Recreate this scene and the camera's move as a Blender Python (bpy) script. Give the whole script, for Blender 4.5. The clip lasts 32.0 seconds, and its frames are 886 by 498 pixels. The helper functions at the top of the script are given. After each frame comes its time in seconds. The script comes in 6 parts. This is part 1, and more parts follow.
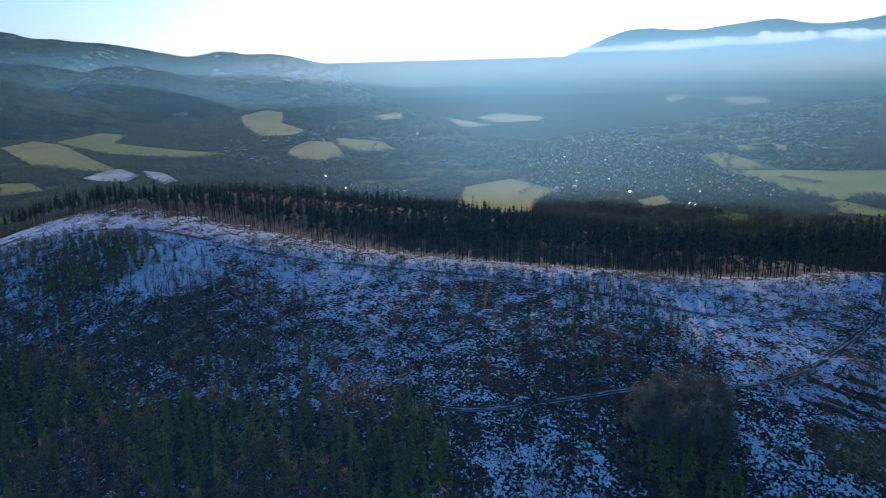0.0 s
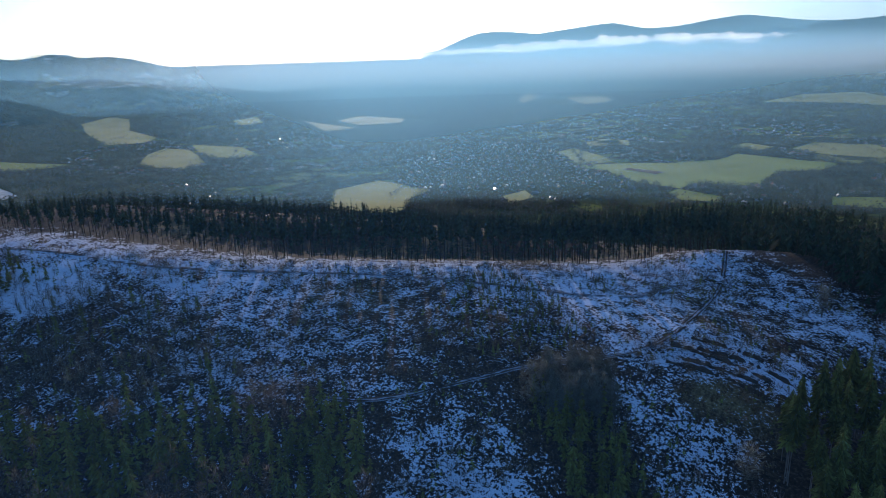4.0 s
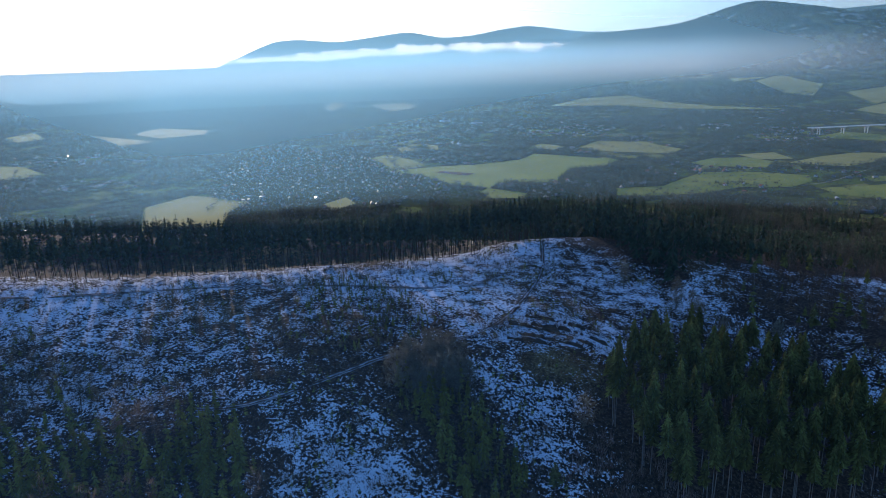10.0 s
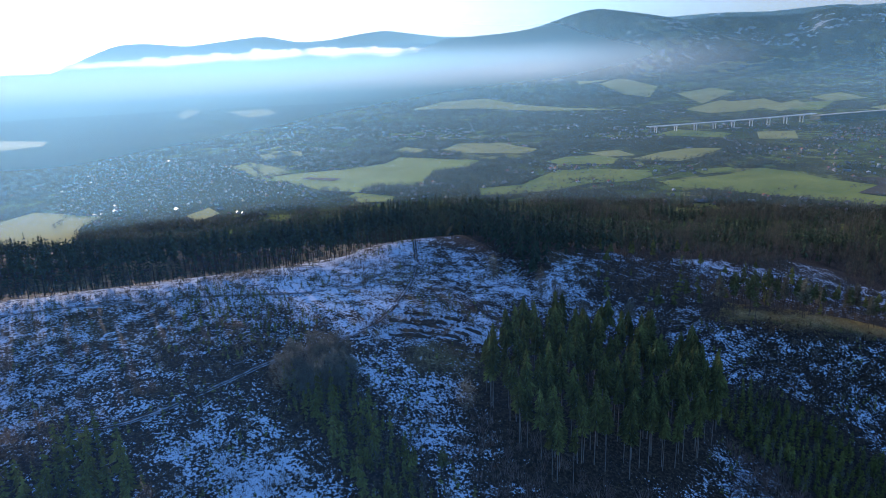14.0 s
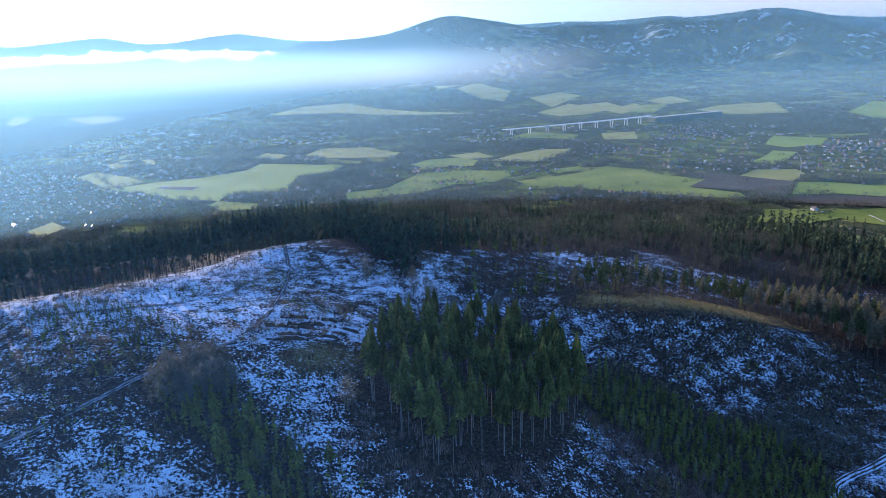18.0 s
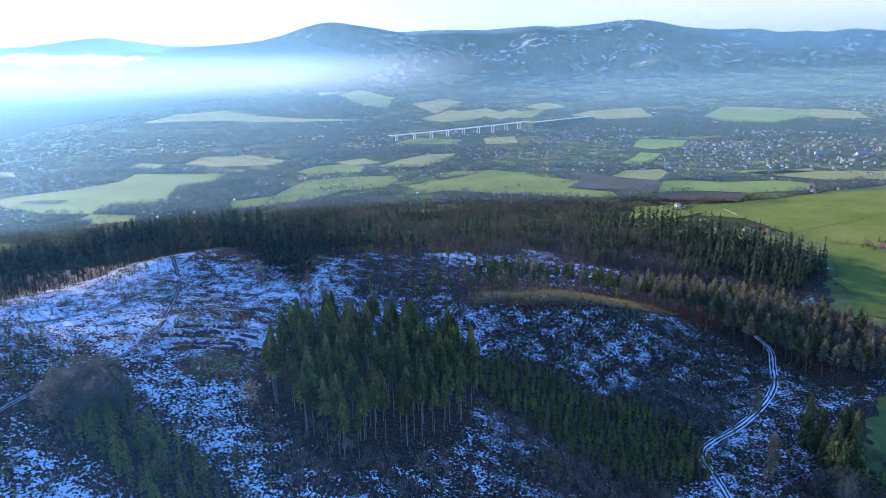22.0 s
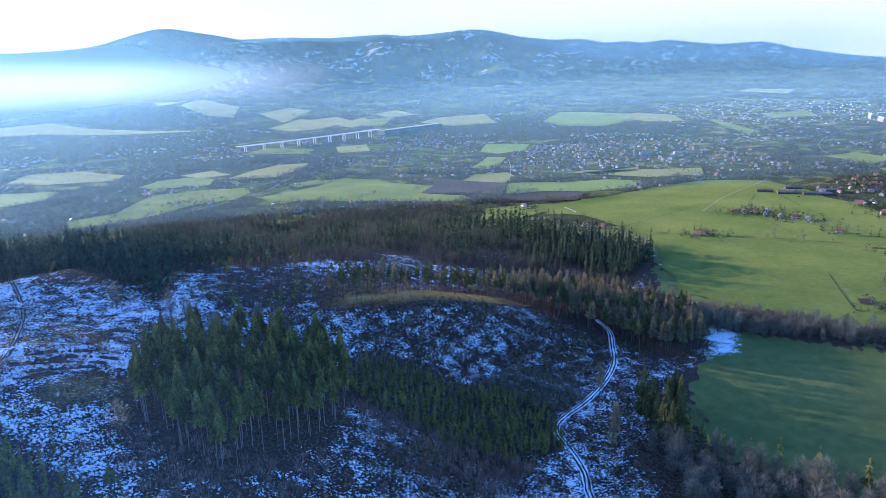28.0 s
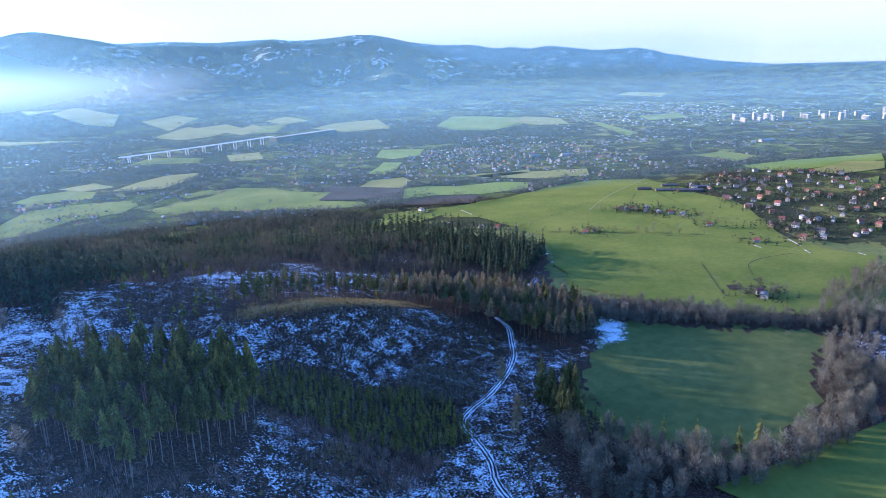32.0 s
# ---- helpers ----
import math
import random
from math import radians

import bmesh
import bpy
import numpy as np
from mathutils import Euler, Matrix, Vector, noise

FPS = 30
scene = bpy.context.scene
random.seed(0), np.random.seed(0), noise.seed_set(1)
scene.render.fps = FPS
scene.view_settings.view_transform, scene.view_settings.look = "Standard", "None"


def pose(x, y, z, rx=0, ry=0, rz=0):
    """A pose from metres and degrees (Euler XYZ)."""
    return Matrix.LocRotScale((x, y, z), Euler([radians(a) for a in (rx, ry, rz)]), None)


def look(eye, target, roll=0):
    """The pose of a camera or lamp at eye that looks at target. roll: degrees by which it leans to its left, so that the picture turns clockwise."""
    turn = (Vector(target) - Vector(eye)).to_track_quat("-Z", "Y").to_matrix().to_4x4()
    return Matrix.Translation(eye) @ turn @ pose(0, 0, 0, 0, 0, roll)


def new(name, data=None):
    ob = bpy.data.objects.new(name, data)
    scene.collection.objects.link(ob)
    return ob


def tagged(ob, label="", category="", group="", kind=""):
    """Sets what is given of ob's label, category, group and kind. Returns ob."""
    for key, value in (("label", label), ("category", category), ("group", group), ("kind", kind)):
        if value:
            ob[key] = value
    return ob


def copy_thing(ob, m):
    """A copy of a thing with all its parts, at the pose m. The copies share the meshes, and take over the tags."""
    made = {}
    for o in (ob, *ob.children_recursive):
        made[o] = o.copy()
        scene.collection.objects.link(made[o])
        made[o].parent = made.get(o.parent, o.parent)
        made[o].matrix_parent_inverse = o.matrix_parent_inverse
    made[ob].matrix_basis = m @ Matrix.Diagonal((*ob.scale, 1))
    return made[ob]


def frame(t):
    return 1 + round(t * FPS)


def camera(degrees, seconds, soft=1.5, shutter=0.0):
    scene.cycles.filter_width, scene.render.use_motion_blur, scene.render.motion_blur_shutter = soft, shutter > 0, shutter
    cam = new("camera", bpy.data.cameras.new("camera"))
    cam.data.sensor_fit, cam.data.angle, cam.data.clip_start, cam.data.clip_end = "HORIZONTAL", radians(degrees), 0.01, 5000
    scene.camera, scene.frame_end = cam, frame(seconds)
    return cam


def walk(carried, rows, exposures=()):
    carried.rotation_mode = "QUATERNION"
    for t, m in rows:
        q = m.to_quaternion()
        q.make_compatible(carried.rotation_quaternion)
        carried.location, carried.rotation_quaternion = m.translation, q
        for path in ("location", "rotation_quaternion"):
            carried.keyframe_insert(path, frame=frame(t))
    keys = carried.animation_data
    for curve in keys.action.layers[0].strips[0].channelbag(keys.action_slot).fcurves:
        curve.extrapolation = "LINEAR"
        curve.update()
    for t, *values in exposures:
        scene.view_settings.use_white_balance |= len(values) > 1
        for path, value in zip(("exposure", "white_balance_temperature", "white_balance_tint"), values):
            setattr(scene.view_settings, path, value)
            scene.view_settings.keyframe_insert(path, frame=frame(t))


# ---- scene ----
# Camera: seconds, place, yaw (left of +y), pitch, lean
PATH = [
    (0, 5.91, 44.06, 134.32, 44.614, -15.239, -1.665),
    (1, 5.93, 40.93, 134.77, 41.682, -15.252, -1.695),
    (2, 5.85, 37.62, 135.12, 38.844, -15.308, -1.716),
    (3, 5.63, 34.26, 135.43, 35.934, -15.357, -1.798),
    (3.5, 5.46, 32.58, 135.59, 34.432, -15.380, -1.849),
    (5.5, 4.38, 26.01, 136.31, 28.990, -15.377, -1.854),
    (6, 4.03, 24.43, 136.48, 27.695, -15.357, -1.890),
    (7, 3.27, 21.33, 136.82, 25.057, -15.353, -1.955),
    (8, 2.46, 18.34, 137.15, 22.412, -15.350, -2.021),
    (9, 1.80, 15.47, 137.49, 19.904, -15.306, -2.054),
    (10, 1.34, 12.77, 137.83, 16.980, -15.292, -2.013),
    (11, 1.05, 10.25, 138.20, 13.828, -15.336, -1.956),
    (12, 0.89, 7.86, 138.58, 11.093, -15.365, -1.943),
    (13, 0.74, 5.54, 138.97, 8.274, -15.349, -2.033),
    (13.5, 0.63, 4.40, 139.16, 6.858, -15.351, -2.101),
    (15.5, -0.17, 0.04, 139.90, 1.689, -15.359, -1.949),
    (16, -0.44, -1.03, 140.00, -0.071, -15.379, -1.919),
    (17, -1.03, -3.14, 140.12, -3.174, -15.376, -1.818),
    (18, -1.75, -5.21, 140.15, -5.932, -15.357, -1.686),
    (19, -2.64, -7.25, 140.16, -8.616, -15.302, -1.571),
    (20, -3.65, -9.28, 140.20, -11.045, -15.227, -1.504),
    (21, -4.69, -11.30, 140.27, -13.394, -15.145, -1.420),
    (22, -5.69, -13.31, 140.39, -15.598, -15.072, -1.350),
    (23, -6.68, -15.32, 140.55, -17.701, -14.997, -1.318),
    (24, -7.70, -17.24, 140.77, -19.672, -14.932, -1.337),
    (25, -8.77, -19.07, 141.09, -21.740, -14.865, -1.375),
    (25.5, -9.31, -19.95, 141.28, -22.797, -14.830, -1.380),
    (27.5, -11.66, -23.31, 142.24, -26.894, -14.753, -1.386),
    (28, -12.31, -24.16, 142.52, -27.948, -14.742, -1.393),
    (29, -13.69, -25.88, 143.12, -30.048, -14.696, -1.432),
    (30, -15.16, -27.64, 143.77, -32.195, -14.660, -1.447),
    (31, -16.77, -29.43, 144.44, -34.432, -14.626, -1.468),
    (32, -18.55, -31.27, 145.12, -36.709, -14.578, -1.515),
]


def aim(x, y, z, yaw, pitch, lean):
    ya, pi_ = radians(yaw), radians(pitch)
    ahead = Vector((-math.sin(ya) * math.cos(pi_), math.cos(ya) * math.cos(pi_), math.sin(pi_)))
    eye = Vector((x, y, z))
    return look(eye, eye + ahead, lean)


cam = camera(65.79, 32.0, 0.65)
walk(cam, [(row[0], aim(*row[1:])) for row in PATH],
     [(0, 0.52, 4740, 14), (9, 0.64, 4760, 15), (19, 1.75, 4660, 21), (32, 2.12, 4500, 24)])

# ---------------------------------------------------------------- light
SUN_AZ, SUN_EL = -36.0, 12.0   # degrees, azimuth to the right of +y

world = bpy.data.worlds.new("winter_sky")
scene.world = world
world.use_nodes = True
wn = world.node_tree
for n in list(wn.nodes):
    wn.nodes.remove(n)
w_out = wn.nodes.new("ShaderNodeOutputWorld")
w_bg = wn.nodes.new("ShaderNodeBackground")
w_sky = wn.nodes.new("ShaderNodeTexSky")
w_sky.sky_type = "NISHITA"
w_sky.sun_disc = False
w_sky.sun_elevation = radians(SUN_EL)
w_sky.sun_rotation = radians(SUN_AZ)
w_sky.altitude = 300
w_sky.air_density = 1.0
w_sky.dust_density = 1.6
w_sky.ozone_density = 3.5
w_bg.inputs["Strength"].default_value = 0.1
wn.links.new(w_sky.outputs[0], w_bg.inputs[0])
wn.links.new(w_bg.outputs[0], w_out.inputs[0])

sun_data = bpy.data.lights.new("sun", "SUN")
sun_data.energy = 5.0
sun_data.angle = radians(0.55)
sun_data.color = (1.0, 0.68, 0.365)
sun = new("sun", sun_data)
SUN_WAY = Vector((math.sin(radians(SUN_AZ)) * math.cos(radians(SUN_EL)), math.cos(radians(SUN_AZ)) * math.cos(radians(SUN_EL)), math.sin(radians(SUN_EL))))
sun.matrix_world = look(SUN_WAY * 3000, (0, 0, 0))

# ---------------------------------------------------------------- materials


def nodes_of(name):
    m = bpy.data.materials.new(name)
    m.use_nodes = True
    nt = m.node_tree
    bsdf = nt.nodes["Principled BSDF"]
    return m, nt, bsdf


def noise_node(nt, scale, detail=4.0, rough=0.6, vec=None):
    n = nt.nodes.new("ShaderNodeTexNoise")
    n.inputs["Scale"].default_value = scale
    n.inputs["Detail"].default_value = detail
    n.inputs["Roughness"].default_value = rough
    if vec is not None:
        nt.links.new(vec, n.inputs["Vector"])
    return n.outputs["Fac"]


def ramp_node(nt, fac, stops):
    r = nt.nodes.new("ShaderNodeValToRGB")
    e = r.color_ramp.elements
    while len(e) < len(stops):
        e.new(0.5)
    for el, (p, c) in zip(e, stops):
        el.position, el.color = p, (*c, 1)
    nt.links.new(fac, r.inputs[0])
    return r.outputs[0]


def mix_node(nt, fac, a, b, blend="MIX"):
    n = nt.nodes.new("ShaderNodeMix")
    n.data_type = "RGBA"
    n.blend_type = blend
    for key, v in ((0, fac), (6, a), (7, b)):
        if isinstance(v, (int, float)):
            n.inputs[key].default_value = v
        elif isinstance(v, tuple):
            n.inputs[key].default_value = (*v, 1)
        else:
            nt.links.new(v, n.inputs[key])
    return n.outputs[2]


def math_node(nt, op, a, b=0.0, c=None):
    n = nt.nodes.new("ShaderNodeMath")
    n.operation = op
    for k, v in enumerate((a, b, c)):
        if v is None:
            continue
        if isinstance(v, (int, float)):
            n.inputs[k].default_value = v
        else:
            nt.links.new(v, n.inputs[k])
    return n.outputs[0]


def smooth_node(nt, value, lo, hi):
    n = nt.nodes.new("ShaderNodeMapRange")
    n.interpolation_type = "SMOOTHSTEP"
    nt.links.new(value, n.inputs[0])
    for k, v in ((1, lo), (2, hi), (3, 0.0), (4, 1.0)):
        n.inputs[k].default_value = v
    return n.outputs[0]


def bump_node(nt, bsdf, height, strength, distance):
    b = nt.nodes.new("ShaderNodeBump")
    b.inputs["Strength"].default_value = strength
    b.inputs["Distance"].default_value = distance
    nt.links.new(height, b.inputs["Height"])
    nt.links.new(b.outputs[0], bsdf.inputs["Normal"])


def place_of(nt):
    return nt.nodes.new("ShaderNodeNewGeometry").outputs["Position"]


def attribute(nt, name):
    a = nt.nodes.new("ShaderNodeAttribute")
    a.attribute_name = name
    return a.outputs["Fac"]


def surface(name, dark, light, scale=1.0, rough=0.9, fine=8.0, relief=0.0, metal=0.0, gloss=0.03, vary=0.0, island=0.0, thin=0.0):
    """A material that varies between two colours at a coarse and a fine scale."""
    m, nt, bsdf = nodes_of(name)
    p = place_of(nt)
    coarse, grain = noise_node(nt, scale, 3, 0.6, p), noise_node(nt, scale * fine, 3, 0.6, p)
    f = math_node(nt, "ADD", math_node(nt, "MULTIPLY", coarse, 0.65), math_node(nt, "MULTIPLY", grain, 0.35))
    col = ramp_node(nt, f, [(0.33, dark), (0.67, light)])
    if vary:
        info = nt.nodes.new("ShaderNodeObjectInfo")
        hsv = nt.nodes.new("ShaderNodeHueSaturation")
        nt.links.new(math_node(nt, "ADD", math_node(nt, "MULTIPLY", info.outputs["Random"], 2 * vary), 1 - vary), hsv.inputs["Value"])
        nt.links.new(col, hsv.inputs["Color"])
        col = hsv.outputs[0]
    if island:
        each = nt.nodes.new("ShaderNodeNewGeometry").outputs["Random Per Island"]
        hsv = nt.nodes.new("ShaderNodeHueSaturation")
        nt.links.new(math_node(nt, "ADD", math_node(nt, "MULTIPLY", each, 2 * island), 1 - island), hsv.inputs["Value"])
        nt.links.new(math_node(nt, "ADD", math_node(nt, "MULTIPLY", each, 0.03), 0.485), hsv.inputs["Hue"])
        nt.links.new(col, hsv.inputs["Color"])
        col = hsv.outputs[0]
    nt.links.new(col, bsdf.inputs["Base Color"])
    bsdf.inputs["Roughness"].default_value = rough
    bsdf.inputs["Metallic"].default_value = metal
    bsdf.inputs["Specular IOR Level"].default_value = gloss
    if relief:
        bump_node(nt, bsdf, grain, 0.6, relief)
    if thin:
        through_light, both = nt.nodes.new("ShaderNodeBsdfTranslucent"), nt.nodes.new("ShaderNodeMixShader")
        both.inputs[0].default_value = thin
        nt.links.new(col, through_light.inputs["Color"])
        nt.links.new(bsdf.outputs[0], both.inputs[1])
        nt.links.new(through_light.outputs[0], both.inputs[2])
        nt.links.new(both.outputs[0], nt.nodes["Material Output"].inputs[0])
    return m


NEEDLES = surface("spruce_needles", (0.060, 0.068, 0.020), (0.270, 0.255, 0.062), 0.16, 0.85, 9, vary=0.35, island=0.4, thin=0.35)
# Needles darkened and blued: haze over crest and far woods put into colour
NEEDLES_FAR = surface("spruce_needles_hazed", (0.021, 0.036, 0.022), (0.080, 0.104, 0.056), 0.13, 0.85, 9, island=0.4, thin=0.40)
NEEDLES_YOUNG = surface("young_spruce_needles", (0.072, 0.080, 0.021), (0.300, 0.290, 0.066), 0.12, 0.85, 9, island=0.4, thin=0.40)
PINE = surface("pine_needles", (0.075, 0.088, 0.030), (0.210, 0.205, 0.072), 0.1, 0.85, 9, island=0.35, thin=0.45)
LARCH = surface("bare_larch_twigs", (0.15, 0.122, 0.070), (0.38, 0.315, 0.18), 0.15, 0.9, 8, island=0.3, thin=0.40)
# Lightened bark copy: light on the stand's trunks is put into the colour
BARK_PALE = surface("grey_spruce_bark_lit", (0.15, 0.125, 0.10), (0.32, 0.27, 0.22), 0.6, 0.95, 9, 0.03)
# Bark darkened to stand for the shade among the crest trunks
BARK_DARK = surface("shaded_spruce_bark", (0.022, 0.018, 0.015), (0.075, 0.058, 0.045), 0.6, 0.95, 9, 0.03)
BARK = surface("spruce_bark", (0.065, 0.051, 0.040), (0.17, 0.138, 0.107), 0.6, 0.95, 9, 0.03)
TWIG = surface("grey_twigs", (0.092, 0.088, 0.062), (0.270, 0.255, 0.185), 0.06, 0.95, 14, island=0.45, thin=0.35)
PALE_BRUSH = surface("pale_dry_brush", (0.10, 0.078, 0.050), (0.28, 0.225, 0.145), 0.12, 0.95, 12, island=0.4, thin=0.40)
YOUNG_LARCH = surface("young_larch_twigs", (0.095, 0.072, 0.048), (0.29, 0.215, 0.135), 0.15, 0.95, 10, island=0.4, thin=0.40)
BIRCH = surface("violet_birch_twigs", (0.15, 0.105, 0.085), (0.40, 0.285, 0.225), 0.12, 0.95, 12, island=0.4, thin=0.40)
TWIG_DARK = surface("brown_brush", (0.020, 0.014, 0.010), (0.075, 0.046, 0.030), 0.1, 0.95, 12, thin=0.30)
RUST = surface("rusty_beech_leaves", (0.13, 0.062, 0.036), (0.32, 0.155, 0.08), 0.2, 0.9, 8, thin=0.45)
STRAW = surface("dead_grass", (0.20, 0.152, 0.060), (0.43, 0.335, 0.14), 0.3, 0.95, 8, island=0.3, thin=0.45)
WOODS = surface("bare_valley_woods", (0.030, 0.038, 0.031), (0.105, 0.108, 0.080), 0.02, 0.95, 14, island=0.4, thin=0.35)
MUD = surface("frozen_mud", (0.035, 0.027, 0.020), (0.12, 0.09, 0.065), 0.5, 0.8, 6, 0.05)
SNOW = surface("old_snow", (0.74, 0.76, 0.79), (0.87, 0.88, 0.90), 0.3, 0.75, 6, 0.05)
# Snow darkened in its colour to stand for shade on two fields
SHADED_SNOW = surface("snow_with_painted_shade", (0.15, 0.17, 0.16), (0.46, 0.48, 0.50), 0.03, 0.9, 10)
PANEL = surface("pale_concrete_panels", (0.16, 0.142, 0.115), (0.25, 0.225, 0.185), 0.05, 0.85, 8, vary=0.25)
TRACK = surface("trodden_snow_and_mud", (0.03, 0.025, 0.02), (0.58, 0.59, 0.62), 0.5, 0.8, 5, 0.05)
GRAVEL = surface("pale_gravel_road", (0.20, 0.18, 0.15), (0.36, 0.33, 0.28), 0.1, 0.8, 8)
CONCRETE = surface("concrete", (0.38, 0.37, 0.35), (0.56, 0.55, 0.52), 0.1, 0.8, 9, 0, 0, 0.3)
FIELD_GREEN = surface("winter_pasture", (0.086, 0.124, 0.024), (0.178, 0.198, 0.042), 0.016, 0.95, 16)
FIELD_LUSH = surface("winter_wheat", (0.110, 0.160, 0.030), (0.180, 0.220, 0.048), 0.010, 0.95, 18)
FIELD_PALE = surface("faded_grass", (0.132, 0.148, 0.042), (0.230, 0.225, 0.074), 0.012, 0.95, 16)
FIELD_SOIL = surface("ploughed_soil", (0.040, 0.037, 0.030), (0.075, 0.066, 0.053), 0.02, 0.95, 20)
PLASTER = surface("white_plaster", (0.27, 0.26, 0.245), (0.46, 0.45, 0.42), 0.15, 0.85, 8, vary=0.3)
# Plaster darkened to stand for the shaded sides of backlit houses
PLASTER_DIM = surface("dim_plaster", (0.12, 0.115, 0.11), (0.24, 0.225, 0.21), 0.15, 0.85, 8, vary=0.3)
PLASTER_OCHRE = surface("ochre_plaster", (0.24, 0.185, 0.12), (0.36, 0.285, 0.18), 0.15, 0.85, 8, vary=0.2)
ROOF_RED = surface("red_roof_tiles", (0.13, 0.058, 0.045), (0.25, 0.115, 0.085), 0.3, 0.7, 8, vary=0.3)
ROOF_DARK = surface("dark_roof_slate", (0.05, 0.047, 0.047), (0.12, 0.11, 0.105), 0.3, 0.55, 8, gloss=0.4, vary=0.25)
ROOF_METAL = surface("sheet_metal_roof", (0.12, 0.12, 0.125), (0.22, 0.215, 0.21), 0.2, 0.43, 8, metal=0.3, gloss=0.5)
GLASS_DARK = surface("window_glass", (0.03, 0.035, 0.04), (0.06, 0.065, 0.075), 0.4, 0.12, 4, gloss=0.6)


def ground_material():
    """Forest floor, brush, grass and patchy snow; the snow and grass amounts come with the terrain."""
    m, nt, bsdf = nodes_of("winter_ground")
    p = place_of(nt)
    big, mid, fine, grain = noise_node(nt, 0.018, 4, 0.6, p), noise_node(nt, 0.16, 5, 0.62, p), noise_node(nt, 1.15, 3, 0.65, p), noise_node(nt, 3.4, 2, 0.5, p)
    litter = ramp_node(nt, fine, [(0.3, (0.010, 0.008, 0.006)), (0.5, (0.042, 0.029, 0.019)), (0.7, (0.14, 0.10, 0.058))])
    straw = ramp_node(nt, fine, [(0.34, (0.09, 0.064, 0.024)), (0.5, (0.27, 0.20, 0.074)), (0.66, (0.44, 0.34, 0.135))])
    grass = ramp_node(nt, math_node(nt, "ADD", math_node(nt, "MULTIPLY", big, 0.5), math_node(nt, "MULTIPLY", mid, 0.5)),
                      [(0.34, (0.074, 0.100, 0.022)), (0.52, (0.115, 0.138, 0.034)), (0.68, (0.172, 0.180, 0.050))])
    col = mix_node(nt, smooth_node(nt, math_node(nt, "ADD", attribute(nt, "straw"), math_node(nt, "MULTIPLY", mid, 0.5)), 0.55, 0.95), litter, straw)
    col = mix_node(nt, smooth_node(nt, math_node(nt, "ADD", attribute(nt, "grass"), math_node(nt, "MULTIPLY", mid, 0.35)), 0.6, 0.8), col, grass)
    speck = math_node(nt, "ADD", math_node(nt, "ADD", math_node(nt, "MULTIPLY", mid, 0.36), math_node(nt, "MULTIPLY", fine, 0.44)), math_node(nt, "MULTIPLY", grain, 0.20))
    cover = math_node(nt, "ADD", speck, math_node(nt, "MULTIPLY", math_node(nt, "SUBTRACT", attribute(nt, "snow"), 0.5), 0.72))
    snow = smooth_node(nt, cover, 0.503, 0.517)
    white = ramp_node(nt, grain, [(0.3, (0.72, 0.74, 0.78)), (0.7, (0.86, 0.87, 0.90))])
    col = mix_node(nt, snow, col, white)
    nt.links.new(col, bsdf.inputs["Base Color"])
    bsdf.inputs["Roughness"].default_value = 0.88
    bsdf.inputs["Specular IOR Level"].default_value = 0.15
    bump_node(nt, bsdf, math_node(nt, "ADD", fine, math_node(nt, "MULTIPLY", grain, 0.3)), 0.7, 0.35)
    return m


def valley_material():
    """Strips of pasture and fallow between woods; the woods come with the terrain."""
    m, nt, bsdf = nodes_of("valley_patchwork")
    p = place_of(nt)
    mp = nt.nodes.new("ShaderNodeMapping")
    mp.inputs["Rotation"].default_value = (0, 0, 0.5)
    mp.inputs["Scale"].default_value = (0.021, 0.0085, 0.0)
    nt.links.new(p, mp.inputs["Vector"])
    strips = nt.nodes.new("ShaderNodeTexVoronoi")
    strips.inputs["Scale"].default_value = 1.0
    nt.links.new(mp.outputs[0], strips.inputs["Vector"])
    sep = nt.nodes.new("ShaderNodeSeparateColor")
    nt.links.new(strips.outputs["Color"], sep.inputs[0])
    fields = ramp_node(nt, sep.outputs[0], [(0.0, (0.062, 0.088, 0.024)), (0.3, (0.120, 0.138, 0.040)), (0.55, (0.048, 0.060, 0.030)), (0.75, (0.160, 0.165, 0.053)), (0.95, (0.050, 0.054, 0.035))])
    mid, fine = noise_node(nt, 0.03, 4, 0.6, p), noise_node(nt, 0.22, 3, 0.6, p)
    woods = ramp_node(nt, fine, [(0.3, (0.018, 0.026, 0.016)), (0.7, (0.062, 0.066, 0.038))])
    scrub = smooth_node(nt, math_node(nt, "ADD", math_node(nt, "MULTIPLY", mid, 0.7), math_node(nt, "MULTIPLY", fine, 0.3)), 0.47, 0.50)
    f = smooth_node(nt, math_node(nt, "ADD", attribute(nt, "woods"), math_node(nt, "MULTIPLY", math_node(nt, "SUBTRACT", fine, 0.5), 0.8)), 0.42, 0.58)
    f = math_node(nt, "MAXIMUM", f, math_node(nt, "MULTIPLY", scrub, 0.85))
    nt.links.new(mix_node(nt, f, fields, woods), bsdf.inputs["Base Color"])
    bsdf.inputs["Roughness"].default_value = 0.95
    bsdf.inputs["Specular IOR Level"].default_value = 0.0
    bump_node(nt, bsdf, fine, 0.5, 2.0)
    return m


